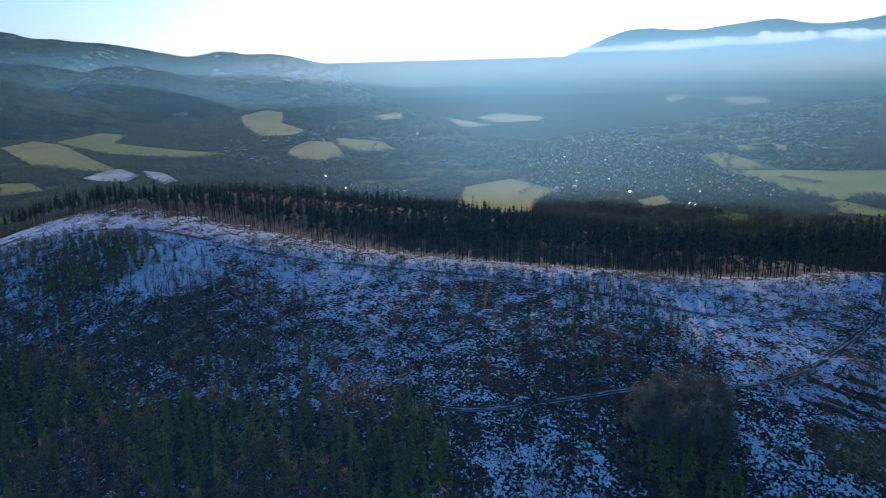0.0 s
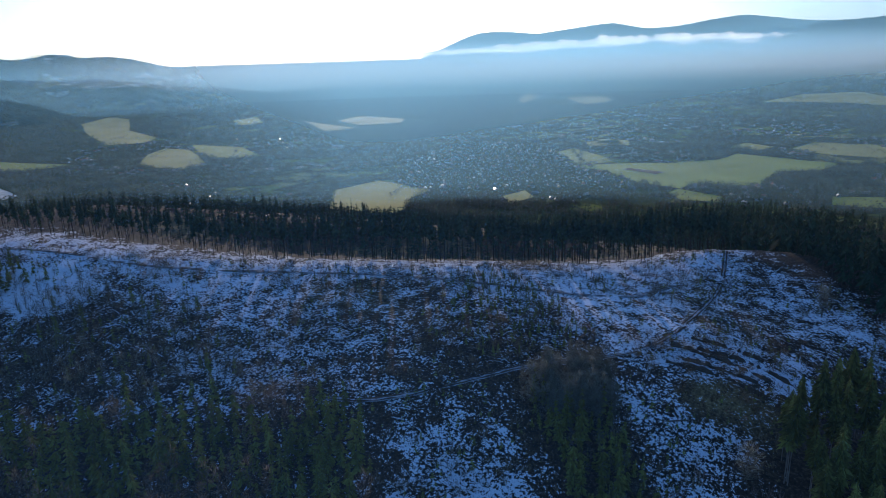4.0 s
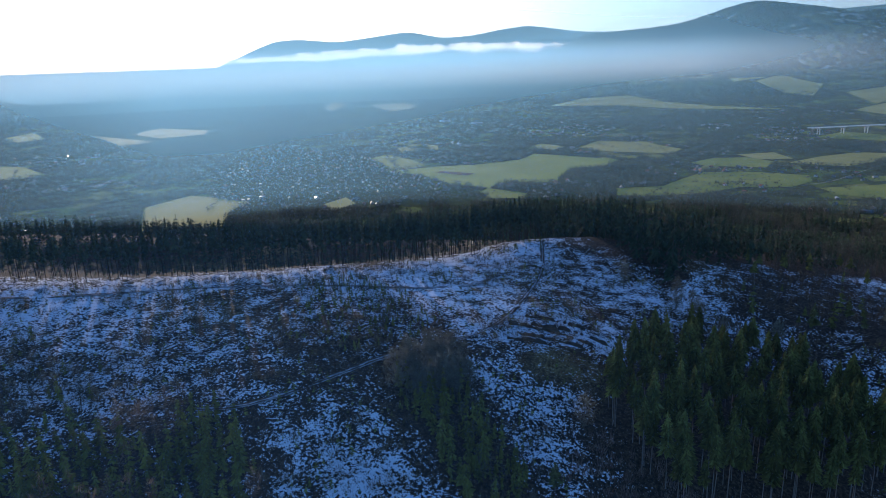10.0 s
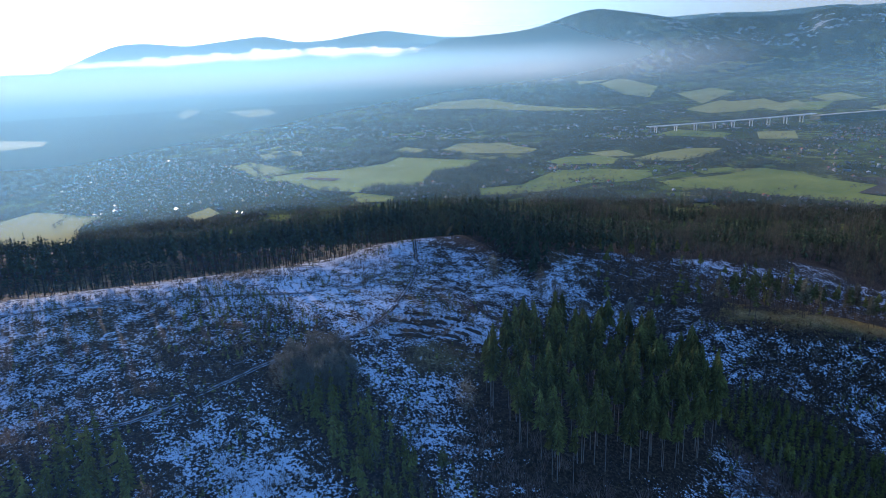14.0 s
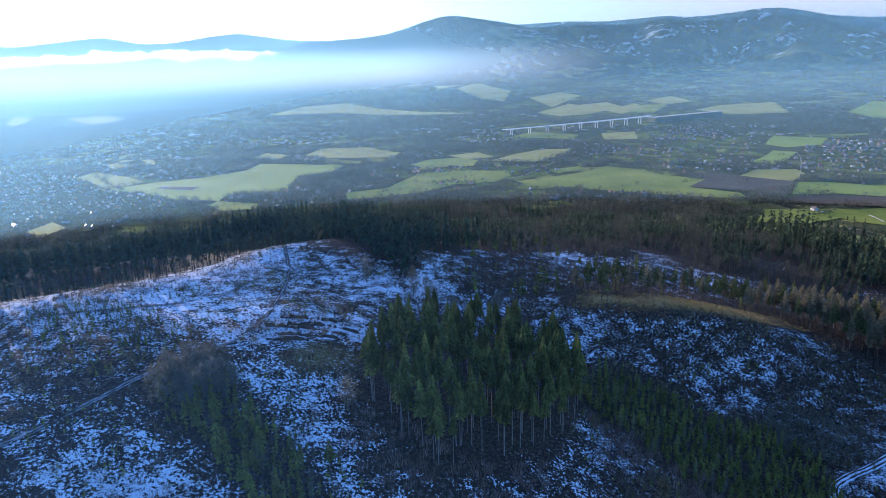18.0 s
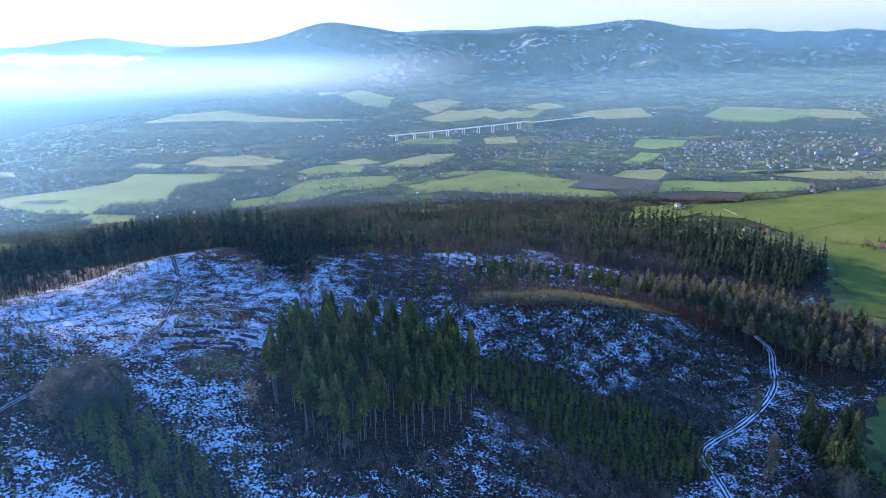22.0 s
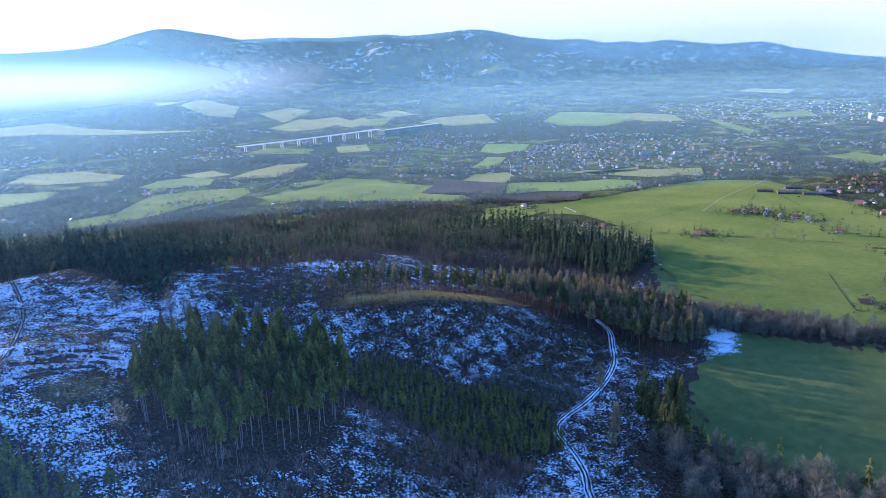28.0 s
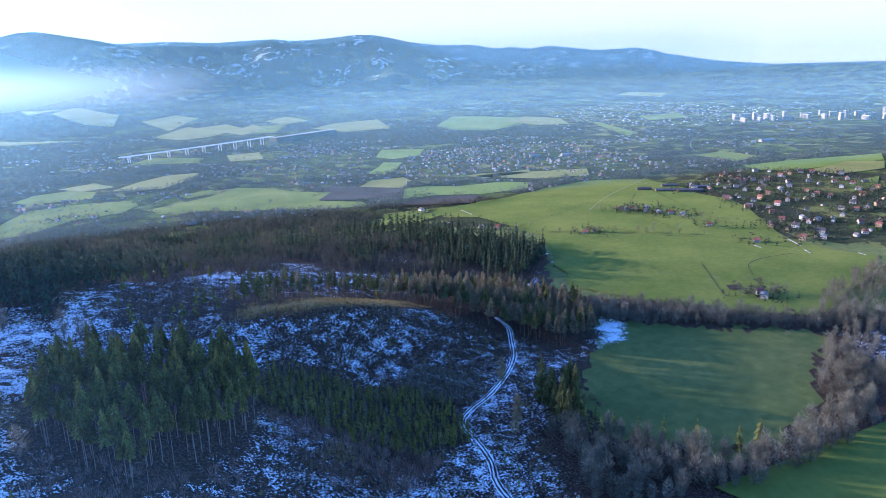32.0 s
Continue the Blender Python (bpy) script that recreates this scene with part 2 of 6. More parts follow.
def mountain_material():
    m, nt, bsdf = nodes_of("wooded_mountain_side")
    p = place_of(nt)
    big, mid, fine, dots = noise_node(nt, 0.0035, 5, 0.6, p), noise_node(nt, 0.012, 5, 0.65, p), noise_node(nt, 0.06, 4, 0.65, p), noise_node(nt, 0.022, 4, 0.6, p)
    woods = ramp_node(nt, math_node(nt, "ADD", math_node(nt, "MULTIPLY", mid, 0.5), math_node(nt, "MULTIPLY", fine, 0.5)),
                      [(0.32, (0.011, 0.021, 0.016)), (0.52, (0.029, 0.040, 0.029)), (0.7, (0.064, 0.066, 0.045))])
    glade = smooth_node(nt, math_node(nt, "MULTIPLY", smooth_node(nt, big, 0.46, 0.62), smooth_node(nt, dots, 0.53, 0.57)), 0.55, 0.75)
    snow = math_node(nt, "MULTIPLY", glade, math_node(nt, "MULTIPLY", attribute(nt, "snow"), 0.55))
    patch = smooth_node(nt, math_node(nt, "ADD", math_node(nt, "MULTIPLY", noise_node(nt, 0.0055, 4, 0.55, p), 0.8), math_node(nt, "MULTIPLY", mid, 0.2)), 0.53, 0.56)
    woods = mix_node(nt, math_node(nt, "MULTIPLY", patch, attribute(nt, "meadow")), woods, ramp_node(nt, mid, [(0.4, (0.16, 0.18, 0.05)), (0.6, (0.27, 0.25, 0.09))]))
    nt.links.new(mix_node(nt, snow, woods, (0.72, 0.74, 0.78)), bsdf.inputs["Base Color"])
    bsdf.inputs["Roughness"].default_value = 0.95
    bsdf.inputs["Specular IOR Level"].default_value = 0.0
    bump_node(nt, bsdf, math_node(nt, "ADD", fine, math_node(nt, "MULTIPLY", mid, 1.6)), 1.0, 26.0)
    return m


def mist_material(name, lo, hi, glow=False):
    """A sheet standing in for mist, haze and cloud: mostly clear, scattering sun and sky both ways; its density comes
    with the mesh.
    """
    m = bpy.data.materials.new(name)
    m.use_nodes = True
    nt = m.node_tree
    for n in list(nt.nodes):
        nt.nodes.remove(n)
    out = nt.nodes.new("ShaderNodeOutputMaterial")
    clear, front, back = nt.nodes.new("ShaderNodeBsdfTransparent"), nt.nodes.new("ShaderNodeBsdfDiffuse"), nt.nodes.new("ShaderNodeBsdfTranslucent")
    for b in (front, back):
        b.inputs["Color"].default_value = (*hi, 1)
    both, mix = nt.nodes.new("ShaderNodeMixShader"), nt.nodes.new("ShaderNodeMixShader")
    both.inputs[0].default_value = lo
    nt.links.new(front.outputs[0], both.inputs[1])
    nt.links.new(back.outputs[0], both.inputs[2])
    p = place_of(nt)
    mp = nt.nodes.new("ShaderNodeMapping")
    mp.inputs["Scale"].default_value = (1, 1, 4)
    nt.links.new(p, mp.inputs["Vector"])
    wisps = noise_node(nt, 0.004 if glow else 0.0012, 5, 0.6, mp.outputs[0])
    dens = attribute(nt, "thickness")
    if glow:
        alpha = smooth_node(nt, math_node(nt, "ADD", dens, math_node(nt, "MULTIPLY", math_node(nt, "SUBTRACT", wisps, 0.5), 1.6)), 0.25, 0.75)
    else:
        alpha = math_node(nt, "MULTIPLY", dens, math_node(nt, "ADD", 0.75, math_node(nt, "MULTIPLY", wisps, 0.5)))
    nt.links.new(alpha, mix.inputs[0])
    nt.links.new(clear.outputs[0], mix.inputs[1])
    nt.links.new(both.outputs[0], mix.inputs[2])
    nt.links.new(mix.outputs[0], out.inputs[0])
    return m


GROUND, VALLEY, MOUNTAIN = ground_material(), valley_material(), mountain_material()
MIST = mist_material("haze_sheet", 0.5, (0.37, 0.71, 1.0))
SKY_HAZE = mist_material("white_haze_sheet", 0.5, (0.95, 0.97, 1.0))
CLOUD = mist_material("low_cloud", 0.9, (0.97, 0.98, 1.0), True)

# ---------------------------------------------------------------- terrain
MOUNDS = [
    (-60, 215, 110, 75, 20, 33.2),
    (-190, 165, 95, 70, 25, 1.9),
    (-330, 190, 130, 90, 10, 61.6),
    (-110, 330, 160, 100, 0, 22.3),
    (60, 330, 120, 100, 0, 21.9),
    (104, 270, 75, 45, -10, -10.7),
    (40, 170, 60, 45, 0, 4.1),
    (-120, 90, 120, 70, 10, 18.1),
    (10, 90, 110, 60, 0, 3.5),
    (230, 330, 110, 70, -30, 0.2),
    (-250, 330, 160, 90, 0, 23.4),
    (150, 430, 130, 90, 0, 10.3),
    (-300, 60, 150, 90, 0, 23.6),
    (140, 120, 90, 70, 0, -5.6),
    (-30, 275, 60, 45, 0, -6.4),
    (40, 250, 32, 32, 0, -5.9),
    (135, 268, 60, 28, -8, 18.7),
    (138, 257, 48, 9, -4, 4.2),
    (-172, 271, 120, 20, 34, -8.0),
    (-35, 338, 45, 28, 0, 8.0),
]


def height(x, y):
    """The ground's height: the wooded hill, the flat valley and its far rim, lifted to meet the horizon in the camera's
    view.
    """
    x, y = np.asarray(x, float), np.asarray(y, float)
    v = np.zeros_like(x)
    for cx, cy, rx, ry, turn, high in MOUNDS:
        c, s = math.cos(radians(turn)), math.sin(radians(turn))
        u, w = (x - cx) * c + (y - cy) * s, -(x - cx) * s + (y - cy) * c
        v = v + high * np.exp(-((u / rx) ** 2 + (w / ry) ** 2) / 1.6)
    z = np.logaddexp(0, v * 0.35) / 0.35 - 2.0
    r = np.hypot(x, y)
    z = np.where(r > 520, z * np.clip(1 - (r - 520) / 200, 0, 1), z)
    far = np.clip((r - 1600) / 3500, 0, 1)
    return z + 150 * far**1.6


def inside(poly, x, y):
    x, y = np.asarray(x, float), np.asarray(y, float)
    hit = np.zeros(x.shape, bool)
    for (x0, y0), (x1, y1) in zip(poly, poly[1:] + poly[:1]):
        if y0 != y1:
            hit ^= ((y0 > y) != (y1 > y)) & (x < (x1 - x0) * (y - y0) / (y1 - y0) + x0)
    return hit


def wave(x, y, size, seed=0.0):
    """Cheap smooth noise from 0 to 1."""
    x, y = np.asarray(x, float) / size, np.asarray(y, float) / size
    v = np.sin(1.7 * x + 0.9 * y + seed) + np.sin(-1.1 * x + 1.9 * y + 2.3 * seed + 1) + np.sin(2.9 * x - 1.3 * y + 0.7 * seed) * 0.7 + np.sin(0.7 * x + 3.3 * y + 3.1 * seed) * 0.7
    return 0.5 + v / 6.8


def mesh_of(name, verts, faces, mats, mat_ids=None, smooth=False, attrs=None):
    """A mesh from arrays; the faces all have the same number of corners."""
    verts, faces = np.asarray(verts, np.float32), np.asarray(faces, np.int32)
    me = bpy.data.meshes.new(name)
    me.vertices.add(len(verts))
    me.vertices.foreach_set("co", verts.ravel())
    k = faces.shape[1]
    me.loops.add(faces.size)
    me.loops.foreach_set("vertex_index", faces.ravel())
    me.polygons.add(len(faces))
    me.polygons.foreach_set("loop_start", np.arange(len(faces), dtype=np.int32) * k)
    me.polygons.foreach_set("use_smooth", np.full(len(faces), smooth))
    for m in mats:
        me.materials.append(m)
    if mat_ids is not None:
        me.polygons.foreach_set("material_index", np.asarray(mat_ids, np.int32))
    for key, values in (attrs or {}).items():
        me.attributes.new(key, "FLOAT", "POINT").data.foreach_set("value", np.asarray(values, np.float32))
    me.update(calc_edges=True)
    return me


def grid_faces(nu, nv):
    i, j = np.meshgrid(np.arange(nu - 1), np.arange(nv - 1), indexing="ij")
    a = (i * nv + j).ravel()
    return np.stack([a, a + nv, a + nv + 1, a + 1], 1)


def spaced(lo_far, lo, hi, hi_far, step, grow=1.06, most=26.0):
    mid = np.arange(lo, hi + step, step)

    def tail(length):
        out, s, d = [], step, 0.0
        while d < length:
            s = min(s * grow, most if d < 2200 else 110)
            d += s
            out.append(d)
        return np.array(out)
    return np.concatenate([lo - tail(lo - lo_far)[::-1], mid, hi + tail(hi_far - hi)])


# Plan: outlines of woods, clearings and meadows, in metres
HILL_WOOD = [(-560, 90), (-400, 130), (-310, 162), (-254, 186), (-214, 203), (-186, 220), (-160, 240), (-133, 251), (-107, 268), (-84, 293), (-62, 316), (-46, 346), (-26, 348), (-8, 318), (14, 292), (20, 318), (48, 348), (105, 372), (166, 372), (240, 352), (288, 300), (330, 320), (369, 345), (360, 408), (315, 500), (203, 590), (52, 640), (-86, 640), (-250, 560), (-330, 440), (-430, 330), (-560, 260)]
MIXED_WOOD = [(20, 380), (70, 352), (166, 352), (240, 335), (288, 276), (372, 341), (365, 420), (318, 520), (200, 615), (40, 670), (-60, 560)]
STAND = [(-8, 190), (-4, 206), (20, 236), (46, 243), (64, 228), (70, 208), (58, 189), (46, 178), (29, 167), (12, 160), (2, 172)]
THICKET = [(-68, 182), (-60, 190), (-50, 188), (-40, 179), (-24, 161), (-18, 146), (-10, 128), (-30, 126), (-36, 144), (-51, 164), (-59, 169)]
LITTER = [(-22, 176), (-8, 184), (10, 176), (30, 166), (50, 172), (40, 150), (6, 152), (-11, 154)]
STRAW_PATCH = [(-35, 206), (-23, 213), (-6, 212), (-8, 202), (-29, 196)]
SAPLINGS = [(-125, 237), (-99, 246), (-66, 223), (-60, 204), (-70, 192), (-85, 188), (-104, 190)]
HOLLOW = [(24, 300), (40, 335), (70, 352), (100, 362), (140, 345), (190, 330), (196, 300), (150, 288), (100, 284), (70, 276), (48, 276)]
KNOLL_SLOPE = [(88, 240), (98, 262), (138, 264), (170, 258), (166, 225), (137, 213), (110, 220)]
DARK_BRUSH = [(140, 214), (168, 240), (198, 262), (205, 215), (180, 200), (165, 184), (150, 182), (143, 196)]
YOUNG_WOOD = [(-260, 60), (-229, 90), (-208, 100), (-165, 106), (-150, 124), (-134, 131), (-124, 146), (-106, 154), (-94, 148), (-80, 130), (-90, 100), (-121, 70), (-200, 20)]
PLANTATION = [(66, 212), (84, 236), (101, 226), (112, 209), (135, 204), (147, 193), (143, 176), (138, 160), (109, 160), (91, 174), (78, 190)]
KNOLL_WOOD = [(84, 286), (90, 274), (112, 270), (140, 268), (171, 268), (196, 266), (210, 240), (222, 222), (232, 205), (258, 200), (283, 235), (257, 287), (210, 305), (154, 294), (104, 300)]
MEADOW = [(213, 168), (240, 190), (276, 213), (300, 191), (329, 163), (362, 130), (345, 116), (325, 114), (296, 102), (271, 86), (251, 85), (223, 84), (208, 90), (199, 106), (188, 130), (190, 142), (200, 156)]
BARE_WOOD = [(168, 152), (176, 148), (185, 128), (201, 103), (209, 87), (223, 83), (251, 84), (271, 84), (296, 100), (325, 112), (342, 112), (338, 92), (308, 76), (276, 67), (251, 66), (231, 67), (199, 72), (185, 82), (156, 90), (146, 104), (158, 130)]
BROOK_WOOD = [(262, 232), (285, 240), (318, 212), (345, 176), (372, 140), (402, 122), (394, 112), (366, 126), (332, 160), (305, 190), (280, 214)]
PASTURE = [(300, 262), (330, 222), (360, 185), (408, 122), (470, 60), (700, -60), (820, 180), (720, 330), (640, 420), (540, 440), (450, 440), (380, 440), (372, 345), (320, 300)]
CLEARINGS = [(104, 352, 11), (114, 342, 9), (165, 385, 22), (250, 385, 18), (276, 335, 15), (140, 490, 16)]
LEFT_BRUSH = [(-330, 110), (-310, 140), (-265, 155), (-220, 160), (-180, 168), (-150, 160), (-128, 148), (-150, 118), (-165, 106), (-210, 100), (-235, 92), (-270, 80)]
DARK_PATCH = [(-292, 118), (-300, 135), (-285, 148), (-262, 152), (-250, 142), (-245, 118), (-262, 106)]
FOREST_TRACK = [(120, 100), (123, 131), (133, 144), (138, 162), (140, 173), (152, 180), (164, 184), (187, 196), (205, 209), (216, 224), (226, 236), (228, 250)]
SNOW_STRIPS = [[(250, 182), (258, 204), (278, 224), (300, 220), (286, 204), (266, 186)], [(283, 218), (294, 207), (276, 197), (257, 190), (235, 181), (231, 184), (246, 196), (265, 206)], [(345, 300), (352, 330), (362, 352), (370, 346), (360, 318), (352, 298)]]


CREST_EDGE = [(-400, 130), (-310, 162), (-254, 186), (-214, 203), (-186, 220), (-160, 240), (-133, 251), (-107, 268), (-84, 293), (-62, 316), (-46, 346)]
CREST = CREST_EDGE + [(x - 11, y + 14) for x, y in reversed(CREST_EDGE)]

# Plan of the valley: woods and built-up ground
WOODLANDS = [
    [(44, 1032), (91, 1191), (173, 1210), (313, 1185), (302, 1109), (192, 1089), (117, 1075), (56, 967)],
    [(635, 1341), (791, 1492), (947, 1484), (991, 1377), (951, 1181), (869, 1076), (835, 1227), (653, 1228)],
    [(1002, 1279), (1064, 1109), (927, 962), (868, 1046)],
    [(-303, 998), (-276, 1101), (-228, 1063), (-218, 974), (-251, 933), (-272, 910)],
    [(-46, 1323), (87, 1417), (256, 1437), (366, 1537), (304, 1702), (87, 1823), (-28, 1677)],
    [(-400, 1704), (-53, 1628), (-49, 1419), (-218, 1465), (-359, 1516)],
    [(-599, 704), (-812, 930), (-778, 1083), (-664, 1064), (-628, 943), (-579, 763)],
    [(-978, 437), (-1008, 519), (-863, 615), (-635, 558), (-583, 485), (-315, 213), (-843, 416)],
    [(-1813, 465), (-4010, 1017), (-3245, 1078), (-2086, 953), (-1652, 939), (-1281, 786), (-1072, 641), (-1290, 578), (-1634, 647), (-1623, 525)],
    [(-1190, 835), (-1197, 896), (-764, 643), (-762, 583), (-921, 613), (-1144, 694)],
    [(619, 1247), (780, 1338), (961, 1326), (1099, 1193), (1105, 1087), (978, 976), (815, 1124), (682, 1172)],
    [(1115, 1749), (1250, 1466), (1187, 1186), (1001, 1171), (986, 1464)],
    [(171, 2594), (490, 2716), (542, 2267), (346, 1931), (166, 2063)],
    [(379, 586), (419, 600), (511, 549), (637, 579), (769, 574), (742, 544), (609, 543), (501, 529), (405, 560)],
    [(170, 695), (227, 721), (333, 630), (349, 561), (301, 549), (221, 593)],
]
TOWN_EAST = [(698, 1038), (913, 941), (693, 706), (609, 727), (501, 694), (523, 771)]
TOWN_MID = [(503, 1232), (659, 1096), (595, 979), (482, 830), (378, 882), (330, 932)]
TOWN_STRIP = [(722, 1032), (1013, 963), (893, 596), (833, 555), (677, 660), (552, 762)]
TOWN_WEST = [(-590, 934), (-533, 1071), (-366, 957), (-258, 809), (-206, 710), (-321, 652), (-393, 634), (-487, 690), (-557, 785)]
VILLAGE = [(659, 437), (877, 493), (974, 378), (839, 280), (604, 190), (556, 244), (619, 320), (696, 399)]
HAMLET = [(562, 450), (550, 418), (559, 370), (581, 388), (573, 429)]
FARMS = [(6, 844), (68, 917), (130, 919), (242, 921), (275, 865), (237, 791), (151, 860), (60, 825)]
GARDENS = [(55, 767), (99, 806), (150, 780), (118, 752), (65, 735)]
NORTH = [(1621, 1627), (2085, 1558), (2037, 1034), (1675, 843), (1354, 1001), (1399, 1297)]
FLATS = [(1618, 946), (1850, 1060), (2010, 767), (1667, 606), (1568, 755)]
BUILT = [TOWN_EAST, TOWN_MID, TOWN_STRIP, TOWN_WEST, VILLAGE, HAMLET, FARMS, GARDENS, NORTH, FLATS]


def built(x, y):
    """Gardens and yards between houses."""
    m = np.zeros(np.shape(x), bool)
    for poly in BUILT:
        m |= inside(poly, x, y)
    for poly in FIELD_POLYS:
        m &= ~inside(poly, x, y)
    return m.astype(float)


def wooded(x, y):
    """Where the valley floor carries trees: traced woods, and belts and copses between the fields."""
    sx, sy = x + 26 * (wave(x, y, 19, 3) - 0.5), y + 26 * (wave(x, y, 23, 8) - 0.5)
    n = 0.46 * wave(x, y, 120, 71) + 0.28 * wave(sx, sy, 43, 72) + 0.26 * wave(sx, sy, 15, 73)
    left = np.clip((-x - 0.8 * y + 300) / 900, 0, 1)
    m = n > 0.535 - 0.10 * left - 0.05 * np.clip((250 - x) / 300, 0, 1)
    m |= np.abs(wave(sx, sy, 62, 9) - 0.5) < 0.018
    for poly in WOODLANDS:
        m |= inside(poly, sx, sy)
    for poly in BUILT:
        m &= ~inside(poly, x, y)
    for poly in FIELD_POLYS:
        m &= ~inside(poly, x, y)
    return m & (np.hypot(x, y) > 540)


def build_ground():
    xs, ys = spaced(-5400, -380, 430, 5400, 3.2), spaced(-1200, 30, 420, 5400, 3.2)
    X, Y = np.meshgrid(xs, ys, indexing="ij")
    Z = height(X, Y)
    near = np.clip((620 - np.hypot(X, Y)) / 150, 0, 1)
    Z = Z + near * (0.9 * (wave(X, Y, 14, 1) - 0.5) + 0.5 * (wave(X, Y, 5.5, 2) - 0.5))
    rng = np.random.default_rng(3)
    Z = Z + near * rng.normal(0, 0.12, Z.shape)
    X0, Y0 = X, Y
    X, Y = X + 16 * (wave(X0, Y0, 6, 11) - 0.5) + 7 * (wave(X0, Y0, 2.2, 13) - 0.5), Y + 16 * (wave(X0, Y0, 6, 17) - 0.5) + 7 * (wave(X0, Y0, 2.2, 19) - 0.5)
    grass = np.where(inside(PASTURE, X, Y) | inside(MEADOW, X, Y) | (np.hypot(X, Y) > 560), 1.0, 0.0)
    wood = inside(HILL_WOOD, X, Y) & ~inside(CREST, X, Y)
    snow = 0.475 + 0.19 * (wave(X, Y, 40, 5) - 0.5) + 0.02 * np.clip((X + 150) / 40, 0, 1) * np.clip((60 - X) / 30, 0, 1)
    snow = snow + 0.005 * np.clip((X + 100) / 30, 0, 1) * np.clip((30 - X) / 30, 0, 1) * np.clip((225 - Y) / 30, 0, 1)
    snow = np.where(wood, np.where(inside(MIXED_WOOD, X, Y) | (Y > 330 + 0.62 * X), 0.15, 0.36), snow)
    for poly in (HOLLOW,):
        snow = np.where(inside(poly, X, Y), 0.43, snow)
    for cx, cy, r in CLEARINGS:
        snow = np.where(np.hypot(X - cx, (Y - cy) * 1.3) < r * (0.55 + 0.9 * wave(X, Y, 6, cx)), 0.55, snow)
    snow = np.where(inside(CREST_EDGE + [(x + 14, y - 19) for x, y in reversed(CREST_EDGE)], X, Y), 0.57, snow)
    snow = np.where(inside(CREST, X, Y), 0.47, snow)
    snow = np.where(np.hypot((X + 24) / 24, (Y - 226) / 16) < 1, 0.565, snow)
    snow = np.where(inside(LITTER, X, Y), 0.43, snow)
    snow = np.where(inside(STRAW_PATCH, X, Y), 0.32, snow)
    snow = np.where(inside(KNOLL_SLOPE, X, Y), 0.45, snow)
    snow = np.where(inside(DARK_BRUSH, X, Y), 0.43, snow)
    snow = np.where(inside(STAND, X, Y) | inside(THICKET, X, Y), 0.25, snow)
    snow = np.where(inside(YOUNG_WOOD, X, Y), 0.40, snow)
    snow = np.where(np.hypot((X + 243) / 16, (Y - 146) / 10) < 1, 0.95, snow)
    snow = np.where(inside(PLANTATION, X, Y) | inside(KNOLL_WOOD, X, Y), 0.2, snow)
    snow = np.where(inside(BARE_WOOD, X, Y) | inside(BROOK_WOOD, X, Y), 0.15, snow)
    snow = np.where(grass > 0.5, 0.0, snow)
    snow = np.where(((X > 140) | ((X > 95) & (Y < 165))) & ~inside(MEADOW, X, Y), np.minimum(snow, 0.45), snow)
    for (x0, y0), (x1, y1) in zip(FOREST_TRACK, FOREST_TRACK[1:]):
        f = np.clip(((X - x0) * (x1 - x0) + (Y - y0) * (y1 - y0)) / ((x1 - x0) ** 2 + (y1 - y0) ** 2), 0, 1)
        snow = np.where(np.hypot(X - x0 - f * (x1 - x0), Y - y0 - f * (y1 - y0)) < 3.6, np.maximum(snow, 0.54), snow)
    for poly in SNOW_STRIPS:
        edge = inside(poly, X + 14 * (wave(X, Y, 7, 3) - 0.5), Y + 14 * (wave(X, Y, 8, 6) - 0.5))
        snow = np.where(edge, 0.63, snow)
        grass = np.where(edge, 0.7, grass)
    snow = np.where((X > -10) & (X < 120) & (Y < 152), 0.48, snow)
    snow = snow - 0.06 * np.exp(-(((X - 78) / 22) ** 2 + ((Y - 256) / 14) ** 2)) - 0.06 * np.exp(-(((X - 60) / 18) ** 2 + ((Y - 298) / 14) ** 2))
    straw = np.where((Y > 186) & (X < 40), 0.33, 0.10) + 0.5 * (wave(X, Y, 30, 9) - 0.5)
    ridge = np.hypot((X - 134) / 52, (Y - 274) / 9) < 0.5 + 0.8 * wave(X, Y, 7, 4)
    straw = np.where(inside(CREST, X, Y), -0.2, straw)
    straw = np.where(ridge, 1.2, straw)
    straw = np.where(inside(STRAW_PATCH, X, Y), 0.6, straw)
    snow = np.where(ridge, 0.05, snow)
    X, Y = X0, Y0
    near_flag = np.hypot(X, Y)
    for _ in range(4):
        for axis in (0, 1):
            snow = (np.roll(snow, 1, axis) + snow + np.roll(snow, -1, axis)) / 3
            straw = (np.roll(straw, 1, axis) + straw + np.roll(straw, -1, axis)) / 3
    verts = np.stack([X, Y, Z], -1).reshape(-1, 3)
    faces = grid_faces(len(xs), len(ys))
    mid = near_flag.reshape(-1)[faces[:, 0]]
    ids = np.where(mid > 600, 1, 0)
    me = mesh_of("ground", verts, faces, [GROUND, VALLEY], ids, True, {"snow": snow.ravel(), "grass": grass.ravel(), "straw": straw.ravel(), "woods": np.maximum(wooded(X, Y), np.where(X < 0, 0.62, 0.40) * built(X, Y)).ravel()})
    return tagged(new("ground", me), "patchy snow and brown winter ground running down to a green valley", "ground", kind="structure")




